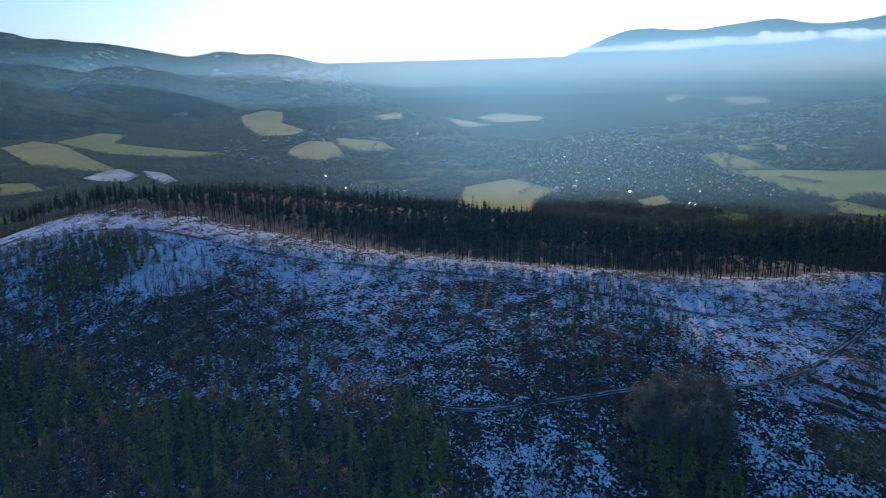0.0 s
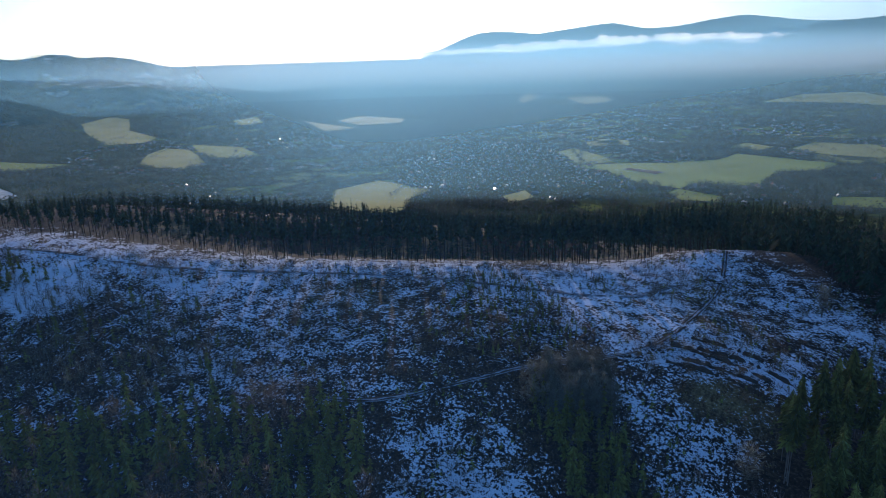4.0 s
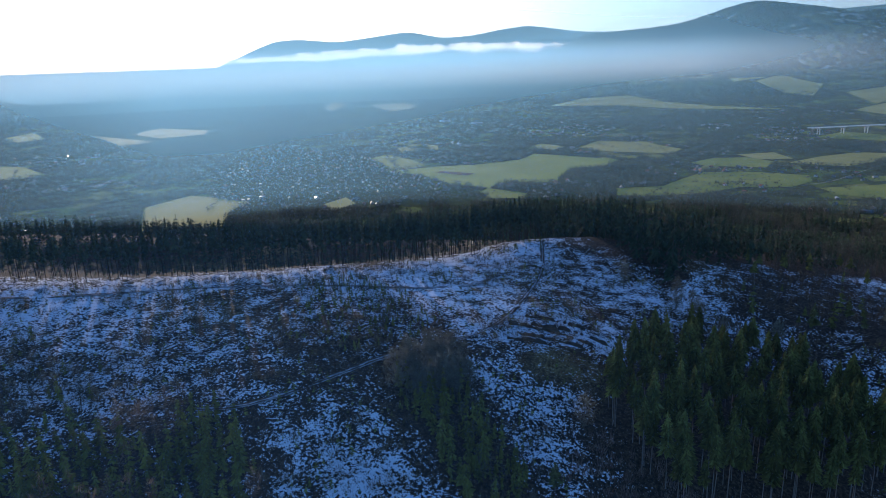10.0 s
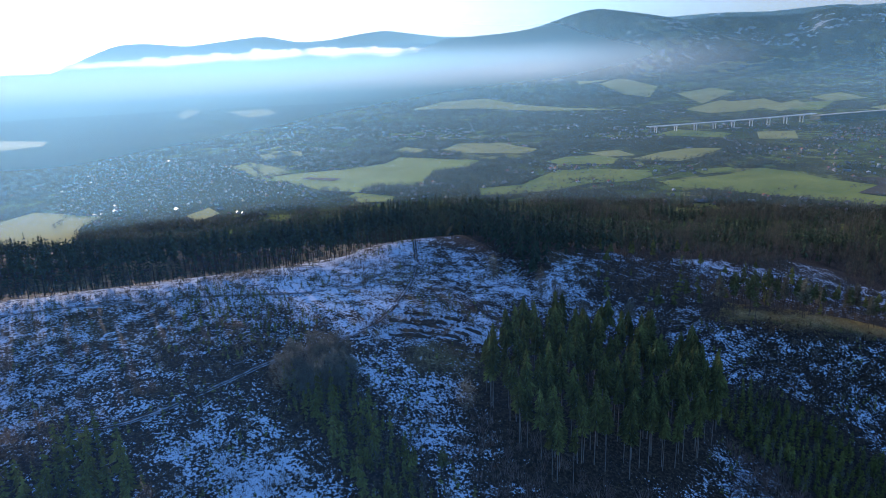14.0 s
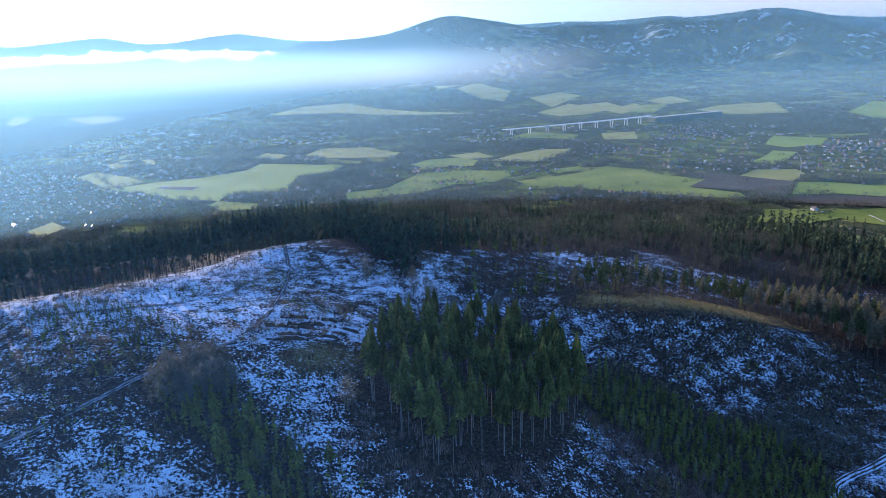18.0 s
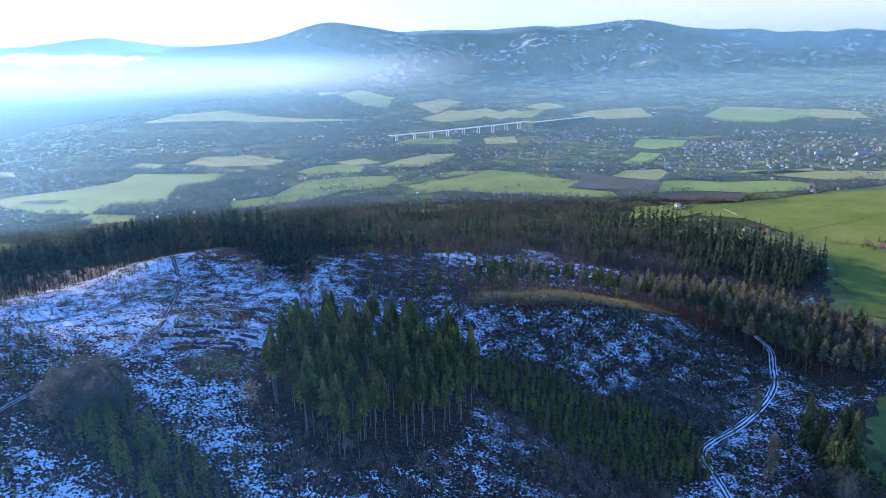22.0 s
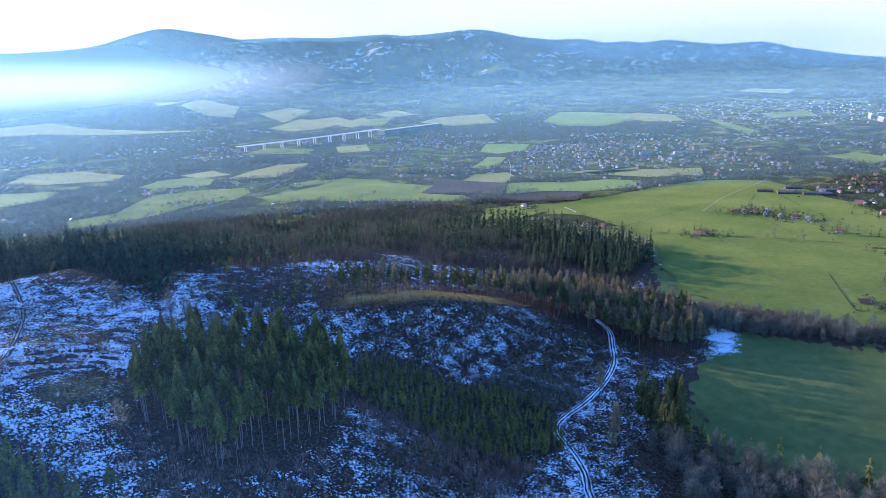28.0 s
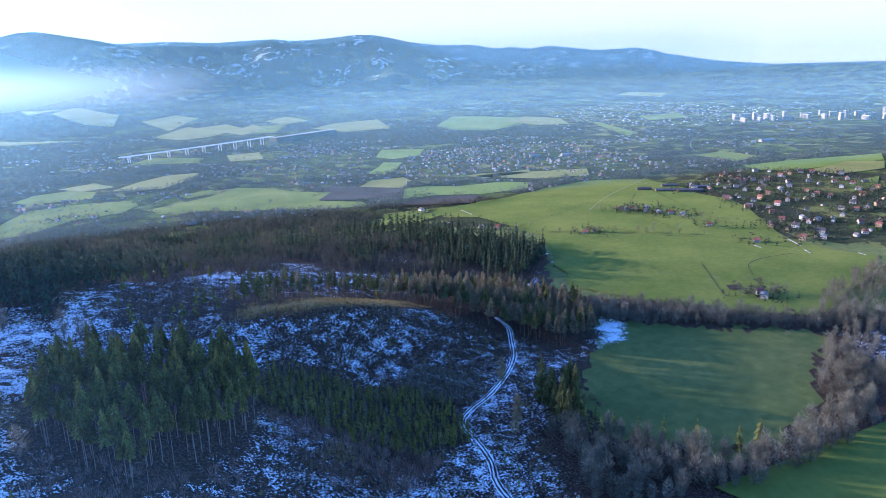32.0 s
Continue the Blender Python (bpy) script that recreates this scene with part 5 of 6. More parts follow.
# Heights held below the sun's slope so light reaches the crest strip
H = np.clip(0.6 + 0.15 * behind, 1.8, 9.0) * np.random.default_rng(305).uniform(0.7, 1.0, len(P))
scattered("young_spruce_wood", "low spruces added behind the crest, kept below the sun's rays", "wood", SPRUCE_TINY, [BARK_DARK, NEEDLES_FAR], P, H, H * 1.1, 306, 0.03)
P = sown(MIXED_WOOD, 4.8, 5, bare_part)
H = np.random.default_rng(2).uniform(6, 12, len(P))
scattered("bare_wood", "grey bare broadleaved wood on the far slope", "wood", PLUME_THIN, [BARK, WOODS], P, H, H * 1.05, 6, 0.04)
P = sown(KNOLL_WOOD, 4.8, 7, lambda X, Y, rng: rng.random(X.shape) < np.where(X < 185, np.where(Y < 277, 0.30, 0.66), 0.97))
rng_k = np.random.default_rng(8)
mixk = rng_k.random(len(P))
H = rng_k.uniform(12, 18, len(P)) * np.where(P[:, 0] > 190, 1.08, 1.0)
mixk = np.where(P[:, 0] < 165, mixk * 0.75, np.where(P[:, 0] > 185, mixk + 0.3, mixk))
sel = mixk < 0.62
scattered("pine_wood", "sunlit row of slender pines on a grassy knoll", "wood", PINE_SHAPES, [BARK, PINE], P[sel], H[sel], H[sel] * 1.05, 9, 0.02)
sel = mixk >= 0.62
scattered("larch_wood", "bare brown larches among pines on the knoll", "wood", LARCH_SHAPES, [BARK, LARCH], P[sel], H[sel], H[sel] * 0.95, 10, 0.02)
P = sown(YOUNG_WOOD, 3.5, 11)
rng_y = np.random.default_rng(12)
H = rng_y.uniform(4.5, 10.5, len(P))
sel = wave(P[:, 0], P[:, 1], 16, 4) + rng_y.normal(0, 0.12, len(P)) > 0.45
scattered("young_spruce_wood", "young dark green spruces in dense groups", "wood", SPRUCE_YOUNG, [BARK, NEEDLES_YOUNG], P[sel], H[sel], H[sel] * 0.95, 13, 0.02)
scattered("young_larch_wood", "young brown larches and birches without leaves", "wood", PLUME, [BARK, YOUNG_LARCH], P[~sel], H[~sel] * 1.1, H[~sel] * 1.0, 14, 0.03)
P = sown(PLANTATION, 2.8, 15)
H = np.random.default_rng(16).uniform(2.6, 6.8, len(P))
scattered("spruce_plantation", "young spruce plantation in close rows", "wood", SPRUCE_YOUNG, [BARK, NEEDLES_YOUNG], P, H, H * 0.95, 17, 0.02)
BEECHES = [(-68, 180), (-66, 192), (-58, 199), (-49, 196), (-44, 184), (-50, 176), (-60, 174)]
P = sown(BEECHES, 2.6, 181)
H = np.random.default_rng(182).uniform(6, 9.5, len(P))
scattered("beech_thicket", "round grey thicket of bare beeches", "wood", PLUME_FINE, [BARK, TWIG], P, H, H * 1.15, 183, 0.05)
P = sown(LEFT_BRUSH, 3.6, 184)
rng_l = np.random.default_rng(185)
H = rng_l.uniform(3.0, 7.5, len(P))
sel = wave(P[:, 0], P[:, 1], 14, 6) + rng_l.normal(0, 0.1, len(P)) > 0.42
scattered("birch_brush", "grey-brown bare birch regrowth on the slope", "brush", PLUME, [TWIG_DARK, TWIG], P[sel], H[sel], H[sel] * 1.1, 186, 0.06)
sel = rng_l.random(len(P)) < 0.16
scattered("spruce_regrowth", "young spruces among birch regrowth", "sapling", SPRUCE_YOUNG, [BARK, NEEDLES_YOUNG], P[sel], H[sel], H[sel] * 0.9, 187, 0.03)
P = sown(DARK_PATCH, 3.0, 188)
H = np.random.default_rng(189).uniform(4, 7, len(P))
scattered("spruce_thicket", "dense dark patch of young spruces", "wood", SPRUCE_YOUNG, [BARK, NEEDLES_YOUNG], P, H, H * 0.9, 190, 0.02)
P = sown(THICKET, 2.3, 18, lambda X, Y, rng: wave(X, Y, 4, 5) + rng.normal(0, 0.15, X.shape) > 0.36)
rng_t = np.random.default_rng(19)
sel = P[:, 1] < 183
H = rng_t.uniform(3.5, 9.5, len(P)) * (0.6 + 0.8 * wave(P[:, 0], P[:, 1], 6, 2))
scattered("spruce_thicket", "dark thicket of young spruces", "wood", SPRUCE_YOUNG, [BARK, NEEDLES_YOUNG], P[sel], H[sel], H[sel] * 0.8, 20, 0.02)
P = sown([(-72, 184), (-62, 194), (-44, 188), (-28, 170), (-12, 146), (-6, 126), (-14, 126), (-30, 150), (-52, 168), (-64, 172)], 4.0, 231)
H = np.random.default_rng(232).uniform(3, 7, len(P))
scattered("willow_thicket", "grey-brown bare willows among young spruces", "brush", PLUME, [BARK, TWIG], P, H, H * 1.0, 233, 0.05)
P = sown(BARE_WOOD, 4.5, 22, lambda X, Y, rng: wave(X, Y, 7, 2) + rng.normal(0, 0.1, X.shape) > 0.30)
H = np.random.default_rng(23).uniform(8, 13.5, len(P))
scattered("alder_wood", "grey bare alder wood beside the meadow", "wood", PLUME_FINE, [BARK, TWIG], P, H, H * 1.0, 24, 0.04)
P = np.array([(x, y, float(height(x, y))) for x, y in ((186, 148), (188, 141), (190, 133), (194, 124), (184, 143), (198, 115), (205, 104), (181, 138), (191, 118), (226, 90), (178, 130), (214, 92))])
H = np.random.default_rng(234).uniform(8, 13, len(P))
scattered("alder_spruces", "dark green spruces among bare alders", "tree", SPRUCE_YOUNG, [BARK, NEEDLES], P, H, H * 0.9, 235, 0.02)
P = sown(BROOK_WOOD, 4.4, 25)
H = np.random.default_rng(26).uniform(6, 13, len(P))
scattered("brook_trees", "row of bare trees along a brook", "wood", PLUME_FINE, [BARK, TWIG], P, H, H, 27, 0.05)
P = sown([(345, 112), (383, 138), (400, 150), (440, 160), (519, 165), (520, 145), (440, 128), (420, 110), (370, 100), (350, 98)], 5.0, 28, lambda X, Y, rng: rng.random(X.shape) < 0.75)
H = np.random.default_rng(29).uniform(6, 10.5, len(P))
scattered("brook_trees", "loose bare trees along a brook bend", "wood", PLUME_FINE, [BARK, TWIG], P, H, H, 30, 0.05)

# ---------------------------------------------------------------- brush, saplings and tussocks on the cleared slopes
OPEN = [(-360, 60), (-320, 150), (-254, 182), (-186, 214), (-133, 246), (-84, 288), (-50, 330), (-10, 312), (36, 278), (80, 276), (150, 262), (200, 250), (228, 215), (205, 190), (206, 150), (172, 152), (140, 116), (150, 95), (120, 60), (-100, 20), (-300, 0)]
SHUT = [LITTER, STAND, YOUNG_WOOD, PLANTATION, THICKET, BEECHES, DARK_PATCH]


def open_part(power, size, seed, lo):
    def keep(X, Y, rng):
        ok = wave(X, Y, size, seed) * 0.7 + rng.random(X.shape) * 0.5 > lo
        for poly in SHUT:
            ok &= ~inside(poly, X, Y)
        return ok
    return keep


P = sown(OPEN, 2.3, 31, open_part(1, 11, 1, 0.66))
H = np.random.default_rng(32).uniform(0.5, 1.9, len(P))
scattered("brush", "dark brown leafless brush on the cleared slope", "brush", BUSH, [TWIG_DARK, TWIG_DARK], P, H, H * 1.5, 33, 0.1)
P = sown(OPEN, 2.7, 34, open_part(1, 14, 7, 0.74))
H = np.random.default_rng(35).uniform(0.8, 3.2, len(P))
scattered("saplings", "small dark spruce saplings on the cleared slope", "sapling", SPRUCE_TINY, [BARK, NEEDLES_YOUNG], P, H, H * 1.1, 36, 0.03)
P = sown(OPEN, 2.9, 37, open_part(1, 20, 12, 0.68))
H = np.random.default_rng(38).uniform(1.2, 3.4, len(P))
scattered("grey_brush", "grey bare birch and willow brush", "brush", SHRUB, [PALE_BRUSH], P, H, H * 1.0, 39, 0.08)
P = sown(OPEN, 5.5, 40, open_part(1, 17, 15, 0.86))
H = np.random.default_rng(41).uniform(0.8, 2.4, len(P))
scattered("beech_brush", "rusty brown beech saplings with dry leaves", "brush", BUSH, [BARK, RUST], P, H, H * 1.1, 42, 0.1)
P = sown(OPEN, 1.9, 43, open_part(1, 9, 21, 0.68))
H = np.random.default_rng(44).uniform(0.25, 0.6, len(P))
scattered("dead_grass", "tussocks of dead yellow grass in the snow", "grass", TUSSOCK, [STRAW], P, H, H * 2.4, 45, 0.1)
P = sown([(84, 270), (92, 288), (150, 290), (186, 284), (196, 266), (170, 259), (138, 258), (104, 261)], 1.2, 218, lambda X, Y, rng: rng.random(X.shape) < 0.8)
H = np.random.default_rng(219).uniform(0.4, 1.2, len(P))
scattered("ridge_grass", "sunlit dead yellow grass on the knoll", "grass", TUSSOCK, [STRAW], P, H, H * 2.2, 220, 0.1)
P = sown([(-300, 150), (-254, 176), (-186, 208), (-133, 240), (-84, 280), (-58, 300), (-62, 280), (-90, 255), (-140, 222), (-190, 192), (-254, 160)], 1.9, 221, lambda X, Y, rng: rng.random(X.shape) < 0.9 * wave(X, Y, 10, 5) - 0.3)
H = np.random.default_rng(222).uniform(0.4, 1.1, len(P))
scattered("crest_grass", "dry yellow grass along the forest edge", "grass", TUSSOCK, [STRAW], P, H, H * 2.0, 223, 0.1)
P = sown(SAPLINGS, 2.6, 201)
H = np.random.default_rng(202).uniform(1.2, 3.6, len(P))
sel = np.random.default_rng(203).random(len(P)) < 0.6
scattered("sapling_thicket", "close young spruces on the cleared slope", "sapling", SPRUCE_YOUNG, [BARK, NEEDLES_YOUNG], P[sel], H[sel], H[sel], 204, 0.03)
scattered("willow_brush", "brown bare willow brush among young spruces", "brush", BUSH, [BARK, YOUNG_LARCH], P[~sel], H[~sel], H[~sel] * 1.2, 205, 0.05)
P = np.concatenate([sown(HOLLOW, 3.2, 206, lambda X, Y, rng: clear_of(X, Y) & (np.abs(Y - 279) > 9)), sown(DARK_BRUSH, 2.6, 207)])
H = np.random.default_rng(208).uniform(1.5, 4.2, len(P))
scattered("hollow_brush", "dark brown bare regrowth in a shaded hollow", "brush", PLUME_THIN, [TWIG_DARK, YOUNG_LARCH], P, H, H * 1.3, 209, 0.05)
P = sown(HOLLOW, 12.0, 331, lambda X, Y, rng: clear_of(X, Y) & (rng.random(X.shape) < 0.75))
H = np.random.default_rng(332).uniform(5, 13, len(P))
scattered("hollow_spruces", "single dark spruces among brush in a shaded hollow", "tree", PINE_SHAPES + SPRUCE_YOUNG[:1], [BARK, NEEDLES], P, H, H * 1.1, 333, 0.02)
P = np.concatenate([sown(LITTER, 6.5, 224), sown([(0, 128), (-6, 150), (40, 150), (60, 168), (92, 172), (136, 158), (128, 120), (90, 108), (40, 112)], 5.6, 225), sown(KNOLL_SLOPE, 4.2, 226), sown(STRAW_PATCH, 3.2, 227)])
rng_u = np.random.default_rng(228)
H = rng_u.uniform(1.0, 3.6, len(P))
sel = rng_u.random(len(P)) < 0.35
scattered("rusty_brush", "rusty brown bushes with dry leaves on the slope", "brush", BUSH, [BARK, RUST], P[sel], H[sel] * 0.8, H[sel], 229, 0.06)
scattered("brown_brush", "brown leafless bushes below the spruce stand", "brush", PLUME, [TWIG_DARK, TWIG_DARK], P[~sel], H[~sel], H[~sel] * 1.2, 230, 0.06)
P = np.concatenate([sown(LITTER, 2.9, 325, lambda X, Y, rng: wave(X, Y, 6, 9) + rng.normal(0, 0.15, X.shape) > 0.42), sown([(68, 197), (77, 194), (90, 183), (107, 172), (115, 152), (99, 141), (71, 148), (67, 165), (62, 178)], 2.1, 321, lambda X, Y, rng: wave(X, Y, 7, 3) + rng.normal(0, 0.12, X.shape) > 0.36)])
H = np.random.default_rng(322).uniform(1.6, 4.6, len(P))
scattered("birch_regrowth", "violet-brown bare birch regrowth below the plantation", "brush", SHRUB, [BIRCH], P, H, H * 0.8, 323, 0.06)
P = sown([(134, 212), (153, 219), (164, 210), (174, 199), (167, 185), (147, 185), (133, 196)], 2.3, 211)
H = np.random.default_rng(212).uniform(3, 5.5, len(P))
scattered("hazel_thicket", "rounded grey-brown thicket of bare hazel", "brush", PLUME, [BARK, TWIG], P, H, H * 1.2, 213, 0.05)
P = np.concatenate([sown(PLANTATION, 5.5, 214), sown([(60, 150), (70, 170), (96, 168), (120, 150), (110, 130), (80, 130)], 8.0, 215)])
H = np.random.default_rng(216).uniform(4, 8, len(P))
scattered("birches", "thin bare birches among young spruces", "wood", PLUME, [TWIG, TWIG], P, H, H * 0.6, 217, 0.04)


def windrow(points, seed):
    """A long low heap of branches and earth along the slope."""
    p, side = strip_rows(points, 0.8)
    rng = np.random.default_rng(seed)
    offs = np.linspace(-1, 1, 7)
    high = (0.6 + 0.7 * rng.random(len(p)))[:, None] * np.clip(1 - offs**2, 0, 1)[None] + rng.normal(0, 0.06, (len(p), 7))
    broken = np.sin(np.arange(len(p)) * 0.4 + 2 * seed) + rng.normal(0, 0.6, len(p)) < -0.1
    high = high - 0.8 * broken[:, None]
    P = p[:, None, :] + side[:, None, :] * (offs * 1.0)[None, :, None] * rng.uniform(0.7, 1.2, (len(p), 1, 1))
    Z = height(P[..., 0], P[..., 1]) + high - 0.05
    root = tagged(new("brushwood_row"), "long low dark heap of branches on snow", "brushwood", "brushwood rows on the clearing")
    part("heap", mesh_of("heap", np.concatenate([P, Z[..., None]], -1).reshape(-1, 3), grid_faces(len(p), 7), [MUD]), root)
    shape = Shape()
    for k in range(len(p) * 3):
        i = rng.integers(0, len(p))
        a = np.array((*p[i], float(height(*p[i])) + 0.4))
        b = a + np.array((rng.normal(0, 0.9), rng.normal(0, 0.9), rng.uniform(0.1, 0.7)))
        shape.add(*tapered(a, b, 0.05, 0.02, 3), 0)
    v, f, m = shape.arrays()
    tagged(part("branches", mesh_of("branches", v, f, [TWIG_DARK]), root), kind="stuff")


for k in range(5):
    x0, y0 = -41 + (1.6, 5.0, 0.5, 7.0, 4.0)[k], 213 + (0, 4.2, 9.5, 13.2, 18.5)[k]
    windrow([(x0, y0), (x0 + 10, y0 + 2.0), (x0 + 20, y0 + 1.5), (x0 + 30 - k, y0 - 1)], 300 + k)


def fallen_log(x, y, turn, length, r):
    z = float(height(x, y))
    root = tagged(new("fallen_log"), "grey fallen tree trunk lying on snowy ground", "log", "fallen logs on the slope")
    s = Shape()
    s.add(*tapered((-length / 2, 0, 0), (length / 2, 0, 0.1), r, r * 0.5, 7), 0)
    v, f, m = s.arrays()
    part("trunk", mesh_of("trunk", v, f, [BARK]), root)
    rng = np.random.default_rng(int(abs(x * 7 + y)))
    for _ in range(9):
        a = rng.uniform(-0.2, 0.5) * length
        part("branch", mesh_of("branch", *tapered((a, 0, 0.0), (a + rng.normal(0.4, 0.4), rng.normal(0, 1.0), rng.uniform(0.3, 1.2)), 0.05, 0.012, 3), [TWIG_DARK]), root)
    root.matrix_basis = pose(x, y, z + r * 0.8, 0, 0, turn)


for x, y, turn, length in ((88, 152, -60, 14), (84, 156, -52, 11), (72, 162, 20, 9), (-30, 190, 35, 8), (10, 150, 70, 9), (44, 258, 10, 10), (128, 170, -30, 9)):
    fallen_log(x, y, turn, length, 0.28)

# ---------------------------------------------------------------- single trees as things


def split_mesh(name, arrays, mats):
    """One mesh for each material of a shape."""
    v, f, m = arrays
    out = []
    for k, mat in enumerate(mats):
        ff = f[m == k]
        used, inv = np.unique(ff, return_inverse=True)
        out.append(mesh_of(name[k], v[used], inv.reshape(-1, 3), [mat]))
    return out


def tree(name, label, group, arrays, mats, names=("trunk", "crown")):
    root = tagged(new(name), label, "tree", group)
    for n, me in zip(names, split_mesh(names, arrays, mats)):
        part(n, me, root)
    return root


def stands(protos, places, high, seed, wide=1.0):
    """Trees at places, by turns from the given first ones."""
    rng = np.random.default_rng(seed)
    for k, (x, y) in enumerate(places):
        z = float(height(x, y)) - 0.15
        h = rng.uniform(*high)
        m = Matrix.Translation((x, y, z)) @ pose(0, 0, 0, rng.normal(0, 0.8), rng.normal(0, 0.8), rng.uniform(0, 360)) @ Matrix.Diagonal((h * wide, h * wide, h, 1))
        proto = protos[k % len(protos)]
        if proto.get("placed") is None:
            proto["placed"] = 1
            proto.matrix_basis = m
        else:
            keep_scale = proto.scale.copy()
            proto.scale = (1, 1, 1)
            copy_thing(proto, m)
            proto.scale = keep_scale


stand_protos = [tree("spruce_tree", "tall dark spruce with a bare lower trunk", "spruces of the stand", a, [BARK_PALE, NEEDLES]) for a in SPRUCE_NEAR]
P = sown(STAND, 4.7, 51, lambda X, Y, rng: rng.random(X.shape) < 0.94, 0.75)
stands(stand_protos, [(p[0], p[1]) for p in P], (16, 26), 52, 0.92)
edge_protos = [tree("spruce_tree", "spruce with dense green boughs beside a meadow", "spruces by the meadow", conifer(28, 11, 0.12, 0.17, 61 + k, 0.012, 0.5, 0.15, 0.18, 0.6), [BARK, PINE]) for k in range(2)]
stands(edge_protos, [(183, 163), (186, 158), (190, 161), (194, 164), (180, 157), (178, 151), (187, 152), (192, 156), (198, 165), (184, 169), (176, 146), (182, 147), (189, 167), (196, 159)], (16, 23), 63)
larch_protos = [tree("larch_tree", "golden brown bare larch beside the forest track", "larches by the track", a, [BARK, LARCH]) for a in LARCH_SHAPES]
stands(larch_protos, [(175, 186), (157, 156), (76, 156), (150, 150)], (14, 19), 64)
pine_protos = [tree("pine_tree", "lone pine with a thin crown on open ground", "lone pines", a, [BARK, PINE]) for a in PINE_SHAPES]
stands(pine_protos, [(78, 274), (74, 280), (92, 276), (98, 268), (60, 268), (-16, 152)], (13, 18), 65)
bare_protos = [tree("bare_tree", "tall leafless tree on the cleared slope", "bare trees on the clearing", a, [BARK, TWIG]) for a in PLUME_FINE[:3]]
stands(bare_protos, [(14, 274), (-6, 284), (22, 268), (30, 262), (20, 276), (-12, 180), (48, 262), (56, 256)], (11, 16), 66)

# ---------------------------------------------------------------- valley: trees, houses, town


def far_trees(name, label, n, mats, seed, lo, hi, az0, az1, high, shapes):
    """Trees wherever the valley floor is wooded."""
    rng = np.random.default_rng(seed)
    r = np.sqrt(rng.uniform(lo**2, hi**2, n * 5))
    a = np.radians(rng.uniform(az0, az1, n * 5))
    X, Y = r * np.sin(a), r * np.cos(a)
    ok = wooded(X, Y) & ~inside(HILL_WOOD, X, Y) & ~inside(MIXED_WOOD, X, Y)
    X, Y = X[ok][:n], Y[ok][:n]
    P = np.stack([X, Y, height(X, Y)], 1)
    H = rng.uniform(*high, len(P)) * (0.75 + 0.5 * wave(X, Y, 30, seed))
    return scattered(name, label, "wood", shapes, mats, P, H, H * rng.uniform(0.9, 1.3, len(P)), seed)


far_trees("valley_edge_trees", "grey bare trees at the foot of the hill", 11000, [BARK, WOODS], 77, 540, 860, -75, 68, (3.5, 7), CROWN_MID)
far_trees("valley_trees", "grey bare trees in belts and copses across the valley", 17000, [BARK, WOODS], 71, 840, 1200, -75, 68, (3.5, 6.5), CROWN_FAR)
far_trees("valley_woods", "bare brown woods in the middle of the valley", 21000, [BARK, WOODS], 72, 1150, 2200, -78, 68, (4, 7.5), CROWN_FAR)
far_trees("far_woods", "hazy bare woods along the foot of the mountains", 10000, [BARK, WOODS], 74, 2100, 4000, -70, 68, (9, 16), CROWN_FAR)
far_trees("valley_spruces", "scattered dark spruces among bare woods", 1600, [BARK, NEEDLES_FAR], 73, 560, 1900, -70, 68, (6, 11), SPRUCE_TINY)


def ridge_trees(far, profile, n, seed, high=(9, 17)):
    """Spruces standing against the sky along a hill's crest."""
    rng = np.random.default_rng(seed)
    az = rng.uniform(profile[0][0], profile[-1][0], n)
    az = az[wave(az * 60, az * 0, 40, seed) + rng.normal(0, 0.1, n) > 0.4]
    el = np.interp(az, [p[0] for p in profile], [p[1] for p in profile])
    R = far + rng.uniform(-60, 10, len(az))
    P = np.stack([R * np.sin(np.radians(az)), R * np.cos(np.radians(az)), 134 + far * np.tan(np.radians(el)) - 0.03 * (far - R)], 1)
    H = rng.uniform(*high, len(P))
    return scattered("ridge_spruces", "dark spruces along the crest of a far hill", "wood", SPRUCE_TINY, [BARK, NEEDLES_FAR], P, H, H * 0.9, seed)


ridge_trees(3500, [(-75.8, 2.79), (-73.4, 2.22), (-70.7, 2.07), (-67.5, 1.19), (-63.2, 0.84), (-61.1, 1.21), (-59.2, 0.87), (-56.4, 0.88), (-53.8, 0.21), (-51.6, -0.11), (-49.8, -0.3)], 800, 311)
ridge_trees(2500, [(-71.1, -0.43), (-69.2, 0.11), (-67.6, 0.34), (-66.1, 0.14), (-64.1, -0.34), (-62.2, -0.95), (-61.0, -1.64)], 260, 312, (5, 10))
ridge_trees(2750, [(-60.5, -1.65), (-57.9, -1.23), (-55.3, -1.23), (-52.6, -1.76), (-50.4, -2.23), (-48.1, -2.98)], 280, 313, (5, 10))


